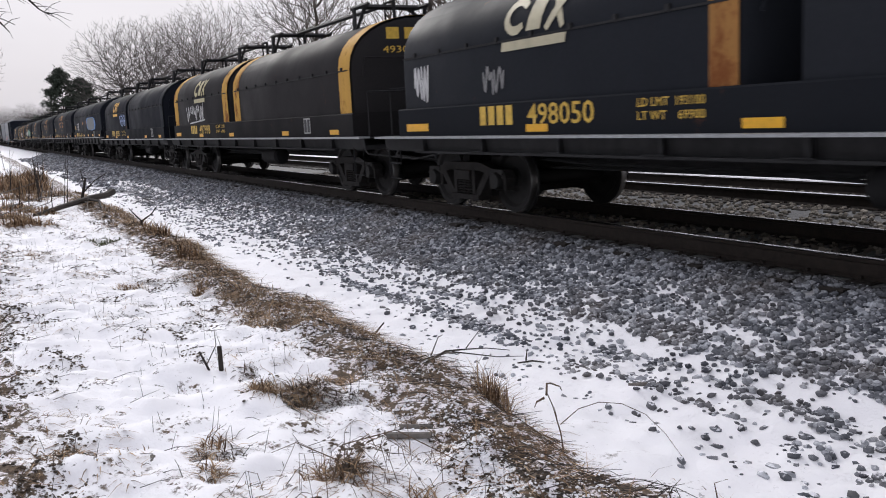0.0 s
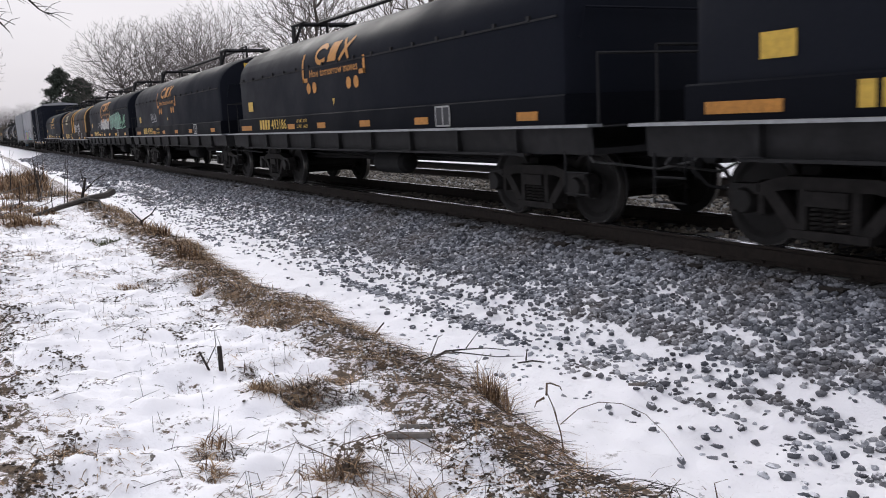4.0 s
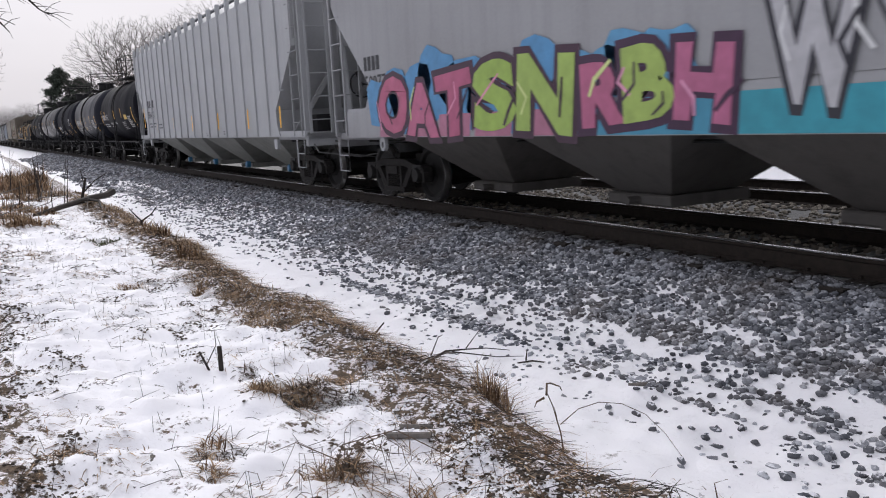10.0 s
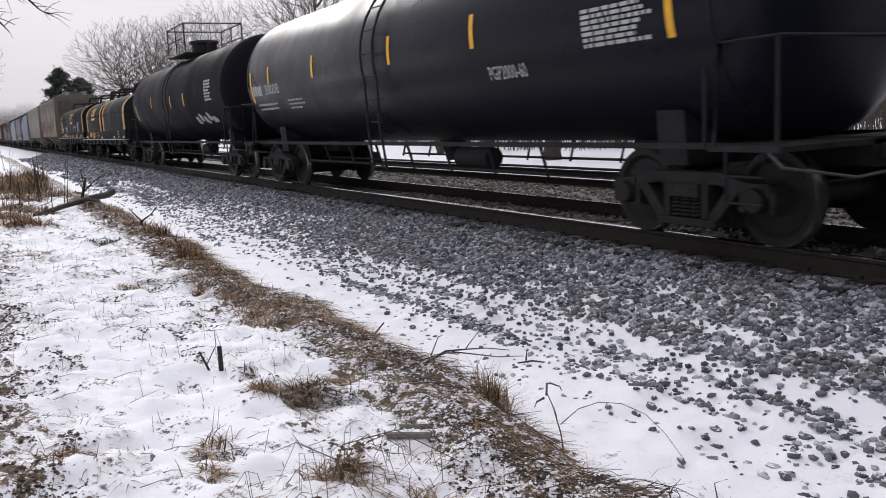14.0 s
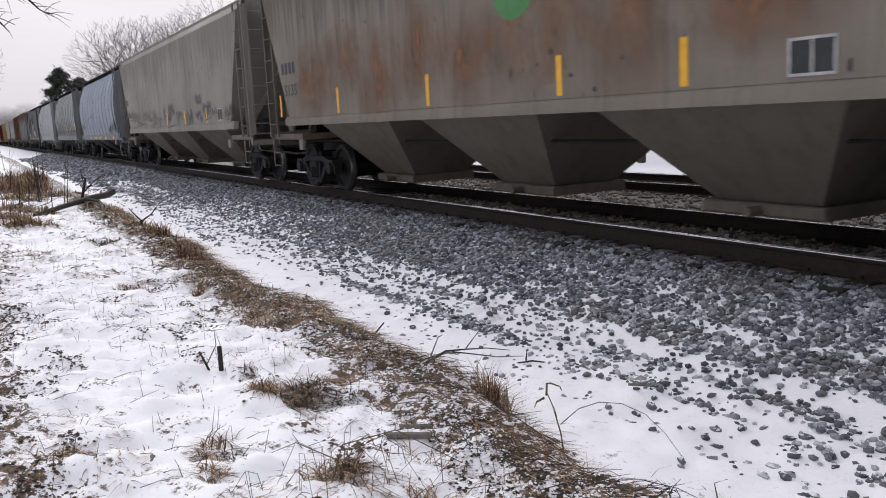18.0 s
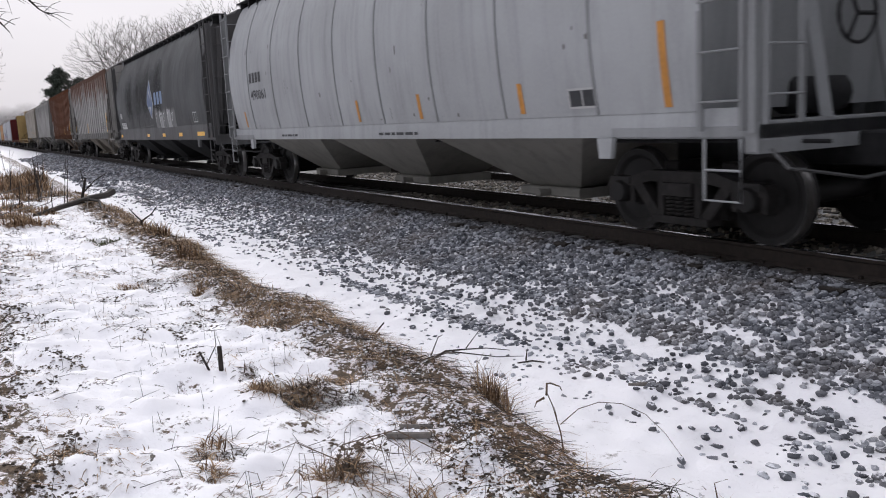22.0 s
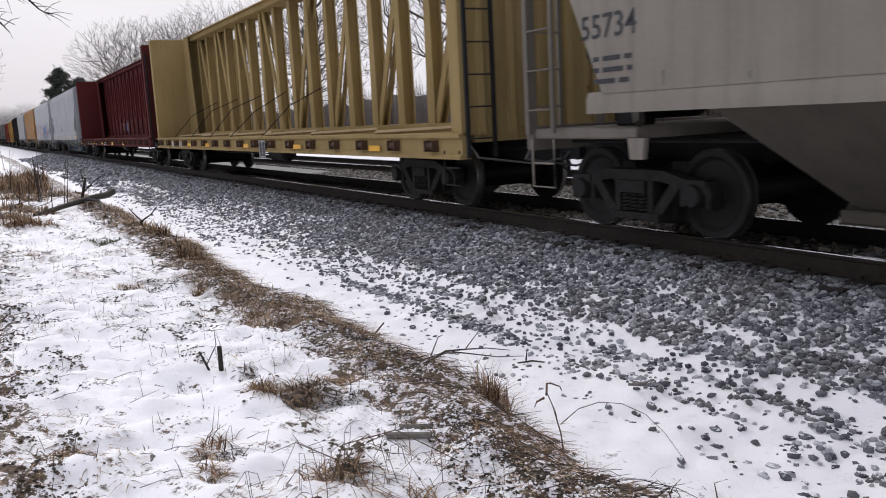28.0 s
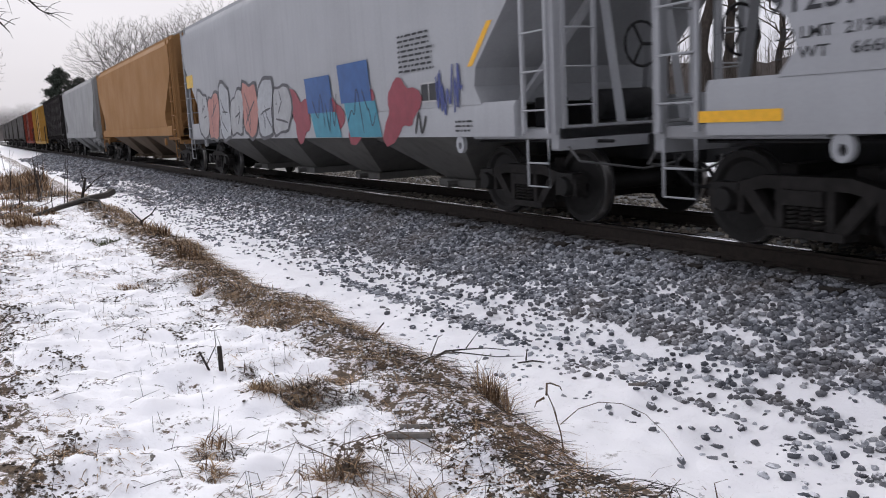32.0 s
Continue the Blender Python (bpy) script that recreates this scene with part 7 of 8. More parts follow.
c, h, he = hopper(-564.5, -544.2, (0.335, 0.345, 0.36), "clean light grey covered hopper with a deep side sill", "flat", 4, (1.09, 1.55), 4.28, 0.0, 0.2, 0.1, bay_col=(0.235, 0.24, 0.228), cap=M_BLUECAP, rail=True)
lettering(c, "91237", -7.97, 2.04, 0.22, M_DARKMARK, h, 0.86)
mark(c, "reporting_mark", block_letters(-8.03, 2.54, 0.24, 4, 0.9), M_DARKMARK, h)
lettering(c, "LD LMT  219400", -7.9, 1.83, 0.09, M_DARKMARK, h, 1.1)
lettering(c, "LT WT    66600", -7.9, 1.68, 0.09, M_DARKMARK, h, 1.1)
mark(c, "service_text", bars(-1.47, 1.66, 1.15, 0.58, 7, 31) + bars(0.12, 1.68, 0.36, 0.05, 1, 32) + bars(6.6, 2.02, 0.7, 0.2, 3, 33), M_DARKMARK, h)
lettering(c, "DO NOT HAMMER ON CAR", -4.67, 1.19, 0.075, M_DARKMARK, h, 1.3, off=0.02)
lip = lambda z: h(1.55) + 0.012
mark(c, "service_text", bars(-6.9, 1.22, 0.7, 0.2, 3, 34) + bars(-1.9, 1.18, 0.6, 0.22, 4, 35) + bars(0.9, 1.2, 0.9, 0.3, 4, 36) + bars(5.6, 1.2, 0.5, 0.2, 3, 38) + bars(7.4, 1.36, 0.8, 0.12, 2, 37), M_DARKMARK, lip)
lettering(c, "DO NOT HAMMER ON CAR", -4.65, 1.27, 0.07, M_DARKMARK, lip, 1.33, "lettering", 0.008)
reflectors(c, (-5.25, -2.73, 0.1, 2.4, 4.8), 1.2, 0.44, 0.1, side_y=lip)
reflectors(c, (-8.25, 7.8), 1.2, 0.9, 0.1, side_y=lip)
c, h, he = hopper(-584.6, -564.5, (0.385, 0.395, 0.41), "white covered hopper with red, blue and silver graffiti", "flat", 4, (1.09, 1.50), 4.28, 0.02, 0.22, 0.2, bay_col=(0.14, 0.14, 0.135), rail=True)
hl = lambda z: h(z) + 0.014
piece(c, -7.6, 1.05, 8.0, 1.3, 7, ((0.34, 0.35, 0.36), (0.40, 0.17, 0.14), (0.35, 0.37, 0.39)), (0.06, 0.06, 0.07), 171, hl, shine=False)
mark(c, "graffiti", [blob(0.95 + 1.5 * k, 1.52, 1.15, 0.85, 180 + k, 26, 0.6) for k in range(4)], paint_flat((0.25, 0.035, 0.055)), hl, 0.005, "dark red graffiti cloud")
for k, (x0, zb) in enumerate(((1.43, 1.55), (3.12, 1.68))):
    mark(c, "graffiti", [rect(x0, zb, 1.3, 0.66, -0.1)], paint_flat((0.018, 0.085, 0.26)), hl, 0.012, "deep blue graffiti block")
    mark(c, "graffiti", [rect(x0 + 0.33, 1.1, 1.3, zb - 1.1, -0.2)], paint_flat((0.04, 0.24, 0.33)), hl, 0.012, "turquoise graffiti block")
    mark(c, "graffiti_tag", scrawl(x0 + 0.3, 1.2, 1.2, 0.7, 2, 190 + k, 0.025), paint_flat((0.015, 0.015, 0.03)), hl, 0.016)
mark(c, "graffiti_tag", scrawl(6.6, 1.42, 0.75, 0.62, 3, 195, 0.04), paint_flat((0.04, 0.06, 0.22)), hl, 0.01)
mark(c, "graffiti_tag", scrawl(5.9, 1.15, 0.4, 0.3, 1, 196, 0.05), paint_flat((0.02, 0.02, 0.02)), hl, 0.01)
mark(c, "service_text", bars(5.46, 2.04, 1.2, 0.58, 8, 41) + bars(7.1, 1.16, 0.5, 0.18, 3, 42), M_DARKMARK, h, 0.02)
mark(c, "yellow_stencil", [rect(-8.8, 2.55, 0.8, 0.36)], M_YELLOWMARK, h)
mark(c, "yellow_stripe", [[(7.45, 1.99), (7.58, 1.99), (8.1, 2.51), (7.97, 2.51)]], M_REFLECT, h)
stencil_panel(c, 6.12, 1.58, 0.5, 0.28, h)
hopper(-604.2, -584.6, (0.32, 0.175, 0.075), "orange-tan covered hopper with worn spots", "flat", 3, (1.2, 1.5), 4.3, 0.1, 0.35, 0.2, bay_col=(0.16, 0.125, 0.095), rail=True)
hopper(-623.0, -604.2, (0.30, 0.305, 0.305), "pale grey covered hopper far along the train", "flat", 3, (1.2, 1.5), 4.3, 0.03, 0.3, 0.3)
hopper(-640.5, -623.0, (0.030, 0.026, 0.025), "dark brown-black ribbed hopper far along the train", "ribs", 3, (1.4, 1.42), 4.3, 0.2, 0.5, 0.3, ribs=18)
boxcar(-658.0, -640.5, (0.36, 0.21, 0.05), "yellow boxcar far along the train")
boxcar(-675.5, -658.0, (0.20, 0.04, 0.025), "red boxcar far along the train")
for k in range(5):
    hopper(-693.0 - 17.5 * k, -675.5 - 17.5 * k, (0.045, 0.04, 0.036), "dark hopper far along the train", "flat", 3, (1.3, 1.5), 4.2, 0.2, 0.5, 0.3)


# ---- trees ----
M_BARK = plain("grey_brown_bark", (0.06, 0.049, 0.041), 0.9, 0, 0.4, 6, 0.5)
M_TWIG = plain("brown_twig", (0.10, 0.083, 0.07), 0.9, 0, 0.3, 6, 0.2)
# distance haze is mixed into this paler, greyer twig colour
M_HAZETWIG = plain("hazed_far_twig", (0.115, 0.102, 0.095), 0.95, 0, 0.2, 4, 0)
# needle green lifted to carry the haze in front of the far pines
M_HAZENEEDLE = plain("hazed_pine_needle", (0.055, 0.069, 0.052), 0.85, 0, 0.4, 3, 0.2)


def bare_tree(seed, height, r, width, low, nodes, twig=None, drop=0.06, whip=0.02):
    """A leafless tree: tips spread through a rounded crown, each joined to the nearest wood below it."""
    rg = np.random.default_rng(seed)
    stem = int(height * 1.2)
    wob = rg.normal(0, height * 0.004, (stem, 2)).cumsum(0)
    zs = np.linspace(-0.3, height * (low + 0.28), stem)
    pos = [np.array((wob[i, 0] if i else 0.0, wob[i, 1] if i else 0.0, zs[i])) for i in range(stem)]
    up = list(range(-1, stem - 1))
    q = rg.normal(0, 1, (nodes, 3))
    q = q / np.linalg.norm(q, axis=1)[:, None] * (rg.uniform(0, 1, nodes) ** 0.42)[:, None]
    mid = height * (low + (1 - low) * 0.48)
    tips = q * np.array((width / 2, width / 2, height * (1 - low) * 0.52)) + np.array((pos[-1][0], pos[-1][1], mid))
    root = np.array((0, 0, height * low * 0.8))
    tips = tips[np.argsort(np.linalg.norm(tips - root, axis=1))]
    P = np.zeros((stem * 1 + nodes * 2 + 5, 3))
    P[:stem] = np.array(pos)
    far = np.zeros(len(P))
    far[:stem] = np.linspace(0, 1, stem) * height * low
    n = stem
    for t in tips:
        d = np.linalg.norm(P[:n] - t, axis=1)
        steep = np.maximum(0, P[:n, 2] - t[2] + drop * height)
        k = int(np.argmin(d + 1.3 * steep + 0.42 * far[:n] + np.where(np.arange(n) < stem * 0.45, 50, 0)))
        gap = d[k]
        if gap > 1.2:
            P[n], far[n] = (P[k] + t) * 0.5 + np.array((0, 0, -0.06 * gap)) + rg.normal(0, 0.05, 3) * gap, far[k] + gap * 0.5
            up.append(k)
            k = n
            n += 1
        P[n], far[n] = t, far[k] + gap
        up.append(k)
        n += 1
    load = np.ones(n)
    for i in range(n - 1, 0, -1):
        load[up[i]] += load[i]
    rad = np.maximum(whip, r * (load / load[0]) ** 0.46)
    a, b = Mesh(), Mesh()
    a.tube([tuple(P[i]) for i in range(stem)], rad[0] * 1.1, 8, rad[stem - 1])
    for i in range(stem, n):
        k = up[i]
        big = rad[i] > r * 0.28
        (a if big else b).tube([tuple(P[k]), tuple(P[i])], min(rad[k], rad[i] * 1.5), 5 if big else 3, rad[i] * (0.35 if load[i] < 2 else 1.0))
    t = new("bare_tree")
    part("trunk", a, M_BARK, t)
    part("crown", b, twig or M_TWIG, t, "bare leafless twigs")
    return t


SLIM = [bare_tree(11 + k, 19 + 1.5 * k, 0.20 + 0.06 * k, 8.0 + k, 0.26 + 0.05 * k, 650, None, 0.05, 0.011) for k in range(4)]
WIDE = [bare_tree(31 + k, 17 + k, 0.36, 16.0, 0.16, 4600, M_HAZETWIG, 0.0, 0.015) for k in range(3)]


def plant_tree(src, x, y, turn, label, first, size=1.0):
    m = pose(x, y, ground_z(x, y), 0, 0, turn) @ Matrix.Scale(size, 4)
    if first:
        src.matrix_basis = m
        t = src
    else:
        t = copy_thing(src, m)
    return tagged(t, label, "tree", "bare trees behind the tracks")


rnd = random.Random(3)
k = 0
for row, (y0, y1, n) in enumerate(((21, 25, 9), (26, 33, 22), (35, 52, 30))):
    for i in range(n):
        x = -64 + (i + rnd.uniform(0.1, 0.9)) * 68 / n
        y, turn, size = rnd.uniform(y0, y1), rnd.uniform(0, 360), rnd.uniform(0.62, 1.12)
        if x < -36 and rnd.random() < 0.6:
            continue
        plant_tree(SLIM[k % 4], x, y, turn, "tall bare deciduous tree with a grey-brown trunk in snow", k < 4, size)
        k += 1
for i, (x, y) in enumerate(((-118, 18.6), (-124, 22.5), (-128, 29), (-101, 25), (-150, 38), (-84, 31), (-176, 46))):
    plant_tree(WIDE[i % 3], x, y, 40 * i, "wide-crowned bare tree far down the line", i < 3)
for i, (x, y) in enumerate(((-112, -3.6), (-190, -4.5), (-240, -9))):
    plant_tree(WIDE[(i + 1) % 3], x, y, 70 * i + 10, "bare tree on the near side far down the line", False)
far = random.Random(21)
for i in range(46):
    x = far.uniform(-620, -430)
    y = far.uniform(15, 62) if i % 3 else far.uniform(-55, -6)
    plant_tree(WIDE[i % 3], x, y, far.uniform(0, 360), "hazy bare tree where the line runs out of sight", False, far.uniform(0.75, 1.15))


def pine(height, seed):
    rnd = random.Random(seed)
    t = new("pine_tree")
    part("trunk", Mesh().tube([(0, 0, -0.3), (0, 0, height * 0.95)], 0.22, 8, 0.03), M_BARK, t)
    m = Mesh()
    boughs = []
    for i in range(75):
        f = (i % 13 + rnd.uniform(-0.8, 0.8)) / 12.8          # boughs in whorls
        reach = height * (0.40 * max(0.0, 1 - f) ** 0.62 * min(1.0, 0.65 + 2.2 * max(0.0, f))) * rnd.uniform(0.5, 1.08) + 0.2
        a = rnd.uniform(0, 2 * math.pi)
        boughs.append(Vector((reach * math.cos(a), reach * math.sin(a), height * (0.16 + 0.82 * f) + 0.12 * reach)))
    for i in range(5200):
        q = boughs[i % 75]
        g = rnd.uniform(0.25, 1.0) ** 0.6
        c = Vector((q.x * g, q.y * g, q.z - 0.12 * math.hypot(q.x, q.y) * (1 - g))) + Vector((rnd.gauss(0, 0.55), rnd.gauss(0, 0.55), rnd.gauss(0, 0.34)))
        for _ in range(3):
            d = Vector((rnd.uniform(-1, 1), rnd.uniform(-1, 1), rnd.uniform(-0.3, 1))).normalized() * rnd.uniform(0.3, 0.8)
            w = d.cross(Vector((rnd.uniform(-1, 1), rnd.uniform(-1, 1), 1))).normalized() * 0.12
            m.face_set([c - w, c + w, c + d], [(0, 1, 2)])
    part("crown", m, M_HAZENEEDLE, t, "dark green needle crown")
    return t


p1 = pine(16.4, 4)
p1.matrix_basis = pose(-205, 18.2, ground_z(-205, 18.2))
tagged(p1, "dark green pine standing beyond the tracks", "tree", "pines")
p2 = pine(14.2, 9)
p2.matrix_basis = pose(-204, 22.0, ground_z(-204, 22.0))
tagged(p2, "smaller dark green pine beside another", "tree", "pines")

# thicket below the trees, and the wooded rise beyond
brush = Mesh()
rnd = random.Random(8)
for i in range(8500):
    x, y = rnd.uniform(-110, 4), 27 + 25 * rnd.random() ** 1.2
    z = ground_z(x, y)
    h = rnd.uniform(1.0, 5.2)
    p = Vector((x, y, z - 0.05))
    q = p + Vector((rnd.uniform(-0.4, 0.4), rnd.uniform(-0.4, 0.4), h))
    mid = (p + q) / 2 + Vector((rnd.uniform(-0.15, 0.15), rnd.uniform(-0.15, 0.15), 0))
    brush.tube([p, mid, q], 0.022, 3, 0.006)
    for _ in range(3):
        f = rnd.uniform(0.3, 0.9)
        b = p + (q - p) * f
        brush.tube([b, b + Vector((rnd.uniform(-0.5, 0.5), rnd.uniform(-0.5, 0.5), rnd.uniform(0.2, 0.7)))], 0.01, 3, 0.004)
tagged(new("thicket", brush.mesh("thicket", M_TWIG, False)), "leafless grey-brown thicket under the trees", "brush", kind="stuff")

M_WOODS = plain("far_woods", (0.125, 0.108, 0.10), 1.0, 0, 0.35, 0.35, 0.0)
for nm, dist, hgt, seed in (("backdrop_woods", 58, 8.0, 1), ("backdrop_ridge", 420, 17, 2)):
    m = Mesh()
    n = 420
    top, bot = [], []
    for i in range(n):
        x = -1200 + 1600 * i / (n - 1)
        y = dist + (abs(x) * 0.05 if dist < 100 else 0)
        kk = 0.5 if dist < 100 else 0.06
        hz = hgt * (0.65 + 0.25 * noise.noise((x * kk * 0.2, seed, 0)) + 0.25 * noise.noise((x * kk, seed, 3)) + 0.12 * noise.noise((x * kk * 4, seed, 7)))
        top.append((x, y + 3, hz))
        bot.append((x, y, -2.0))
    m.face_set(top + bot, [(i, i + 1, n + i + 1, n + i) for i in range(n - 1)])
    if dist > 100:                            # the woods close the view down the line too
        m.face_set([(-760 - 25 * math.sin(i * 0.7), -260 + 14 * i, 13 + 4 * noise.noise((i * 0.35, 4, 1)) + 2.5 * noise.noise((i * 1.3, 4, 2))) for i in range(50)] + [(-760, -260 + 14 * i, -2) for i in range(50)],
                   [(i, i + 1, 51 + i, 50 + i) for i in range(49)])
    tagged(new(nm, m.mesh(nm, M_WOODS, False)), "hazy grey-brown woods along the horizon", "backdrop", kind="structure")


# ---- dead grass, litter and sticks on the near bank ----
def straw_material():
    mat, nt, b = nodes_of("dry_straw", 0.8, 0, 0.25)
    geo = nt.nodes.new("ShaderNodeNewGeometry")
    c = ramp(nt, geo.outputs["Random Per Island"], [(0.0, (0.055, 0.031, 0.018)), (0.4, (0.165, 0.098, 0.055)), (0.75, (0.34, 0.22, 0.125)), (1.0, (0.54, 0.40, 0.25))])
    f = noise_tex(nt, coords(nt), 1.7, 3)
    c = mix(nt, ramp(nt, f, [(0.45, 0.0), (0.75, 0.4)]), c, (0.115, 0.072, 0.043))
    nt.links.new(c, b.inputs["Base Color"])
    return mat


M_STRAW = straw_material()
M_STEM = plain("brown_stem", (0.12, 0.078, 0.05), 0.85, 0, 0.4, 30, 0.2)
M_GREYWOOD = plain("weathered_wood", (0.16, 0.145, 0.13), 0.9, 0, 0.4, 24, 0.4)
M_DARKSTRAW = plain("rotted_straw", (0.062, 0.042, 0.028), 0.9, 0, 0.5, 24, 0.3)
M_LITTER = stone_material("dead_leaf", (0.03, 0.022, 0.016), (0.15, 0.11, 0.075), 0.0)
M_STICK = plain("dead_wood", (0.036, 0.029, 0.024), 0.9, 0, 0.45, 22, 0.5)
M_MOSS = plain("dull_moss", (0.075, 0.085, 0.035), 0.95, 0, 0.5, 30, 0.6)


def blade(m, rnd, p, length, lean, w):
    """One dry blade: a bent, tapering ribbon."""
    a = rnd.uniform(0, 2 * math.pi)
    d = Vector((math.cos(a), math.sin(a), 0))
    side = Vector((-d.y, d.x, 0)) * w
    up = max(0.05, 1 - lean)
    p1 = p + d * length * lean * 0.45 + Vector((0, 0, length * up * 0.55))
    p2 = p1 + d * length * (0.25 + lean * 0.6) + Vector((0, 0, length * (up - 0.35) * 0.6))
    m.face_set([p - side, p + side, p1 + side * 0.8, p1 - side * 0.8, p2], [(0, 1, 2, 3), (3, 2, 4)])


def grass_mesh(rnd, places, length, lean, w=0.004):
    m = Mesh()
    for x, y in places:
        z = ground_z(x, y) - 0.01
        blade(m, rnd, Vector((x, y, z)), rnd.uniform(*length), min(1.1, max(0.1, rnd.gauss(lean, 0.25))), w * rnd.uniform(0.7, 1.5) * (1 + max(0.0, -x - 6) / 8))
    return m


rnd = random.Random(12)
strip = []
while len(strip) < 34000:
    x = -1.6 - 25 * rnd.random() ** 1.6
    e = 2.45 + bank_shift(x)
    y = e + rnd.gauss(-0.10, 0.20 + 0.05 * max(0, 6 + x))
    if x > -5.2 and rnd.random() < 0.78:
        continue
    if noise.noise((x * 1.3, y * 2.4, 4.0)) + 0.5 * noise.noise((x * 5, y * 7, 2.0)) + rnd.uniform(-0.25, 0.30) > 0.10:
        strip.append((x, y))
tagged(new("bank_grass", grass_mesh(rnd, strip, (0.06, 0.26), 1.04, 0.0024).mesh("bank_grass", M_STRAW, False)), "matted brown dead grass along the edge of the bank", "grass", kind="stuff")
spread = []
while len(spread) < 15000:
    x, y = -2.2 - 22 * rnd.random() ** 1.4, rnd.uniform(-0.4, 2.4)
    if noise.noise((x * 1.3, y * 1.6, 8.0)) + 0.35 * noise.noise((x * 4, y * 4, 1.0)) > 0.27 - (0.3 if y < 0.25 else 0.1 if x < -7 else 0):
        spread.append((x, y))
tagged(new("snow_grass", grass_mesh(rnd, spread, (0.03, 0.12), 1.05, 0.0024).mesh("snow_grass", M_STRAW, False)), "flattened dry grass poking through the snow", "grass", kind="stuff")

# litter: clods, leaves and twigs in drifts
litter = []
for _ in range(190000):
    x, y = -2.0 - 20 * rnd.random() ** 1.3, rnd.uniform(-0.5, 2.6)
    v = noise.noise((x * 1.5, y * 2.2, 20.0)) + 0.6 * noise.noise((x * 5.0, y * 6.0, 21.0))
    edge = (1.05 if x > -5.4 else 0.8) * math.exp(-((y - 2.15 - bank_shift(x)) / 0.38) ** 2)
    left = 0.5 if y < 0.1 else 0.0
    if v + 0.5 * edge + left + (0.12 if x < -6 else 0) + rnd.uniform(-0.15, 0.15) > 0.52:
        litter.append((x, y, ground_z(x, y)))
    if len(litter) >= 42000:
        break
litter = np.array(litter)
stones("leaf_litter", litter, 0.006 + 0.024 * rng.uniform(0, 1, len(litter)) ** 2, M_LITTER, "dark dead leaves and clods scattered over the snow", rng, flat=0.3, sink=0.2)
crumbs = []
while len(crumbs) < 9000:
    x = -1.2 - 8.5 * rnd.random() ** 1.5
    y = 2.12 + bank_shift(x) + rnd.gauss(0, 0.26)
    if noise.noise((x * 2.5, y * 3.5, 31.0)) + 0.6 * noise.noise((x * 9, y * 9, 12.0)) + rnd.uniform(-0.2, 0.2) > -0.02:
        crumbs.append((x, y, ground_z(x, y) + rnd.uniform(0, 0.012)))
M_CRUMB = plain("snow_crumb", (0.86, 0.86, 0.89), 0.8, 0, 0.08, 40, 0.2)
stones("snow_crumbs", np.array(crumbs), 0.005 + 0.017 * rng.uniform(0, 1, len(crumbs)) ** 2, M_CRUMB, "crumbs of snow caught in the soil and dead grass", rng, flat=0.45, sink=0.15)
bits = Mesh()
for _ in range(650):
    x, y = -2.2 - 14 * rnd.random() ** 1.3, rnd.uniform(-0.3, 2.7)
    z = ground_z(x, y) + 0.008
    a, L2 = rnd.uniform(0, math.pi), rnd.uniform(0.04, 0.22)
    d = Vector((math.cos(a), math.sin(a), rnd.uniform(-0.1, 0.25))) * L2
    c = Vector((x, y, z))
    bits.tube([c - d * 0.5, c + Vector((0, 0, rnd.uniform(0, 0.015))), c + d * 0.5], 0.0024, 3, 0.001)
for _ in range(700):
    x = -2.0 - 12 * rnd.random() ** 1.3
    y = 2.4 + bank_shift(x) + rnd.gauss(0, 0.22)
    c = Vector((x, y, ground_z(x, y) + 0.02))
    a, L2 = rnd.gauss(1.0, 0.7), rnd.uniform(0.08, 0.34)
    d = Vector((math.cos(a), math.sin(a), rnd.uniform(-0.25, 0.15))) * L2
    bits.tube([c - d * 0.5, c + Vector((rnd.uniform(-0.01, 0.01), 0, rnd.uniform(0, 0.03))), c + d * 0.5], 0.003, 3, 0.0012)
for _ in range(260):
    x, y = -2.2 - 16 * rnd.random() ** 1.2, rnd.uniform(-0.3, 2.3)
    c = Vector((x, y, ground_z(x, y) - 0.01))
    h = rnd.uniform(0.05, 0.16)
    bits.tube([c, c + Vector((rnd.uniform(-0.03, 0.03), rnd.uniform(-0.03, 0.03), h))], 0.002, 3, 0.001)
tagged(new("twig_litter", bits.mesh("twig_litter", M_STICK, False)), "fine dead twigs and stalks lying in the snow", "twigs", kind="stuff")


def tussock(x, y, r, n, length, lean, label):
    rd = random.Random(int(abs(x * 100 + y * 37)))
    m = Mesh()
    z0 = ground_z(x, y)
    for _ in range(n):
        a, q = rd.uniform(0, 2 * math.pi), r * rd.random() ** 0.7
        px, py = q * math.cos(a), q * math.sin(a) * 0.7
        blade(m, rd, Vector((px, py, ground_z(x + px, y + py) - z0 - 0.01)), rd.uniform(*length), min(1.1, max(0.05, rd.gauss(lean, 0.22))), rd.uniform(0.002, 0.0045) * (1 + max(0.0, -x - 5) / 7))
    ob = new("grass_tussock", m.mesh("grass_tussock", M_STRAW, False))
    ob.location = (x, y, z0)
    return tagged(ob, label, "grass tussock", "tussocks of dead grass")


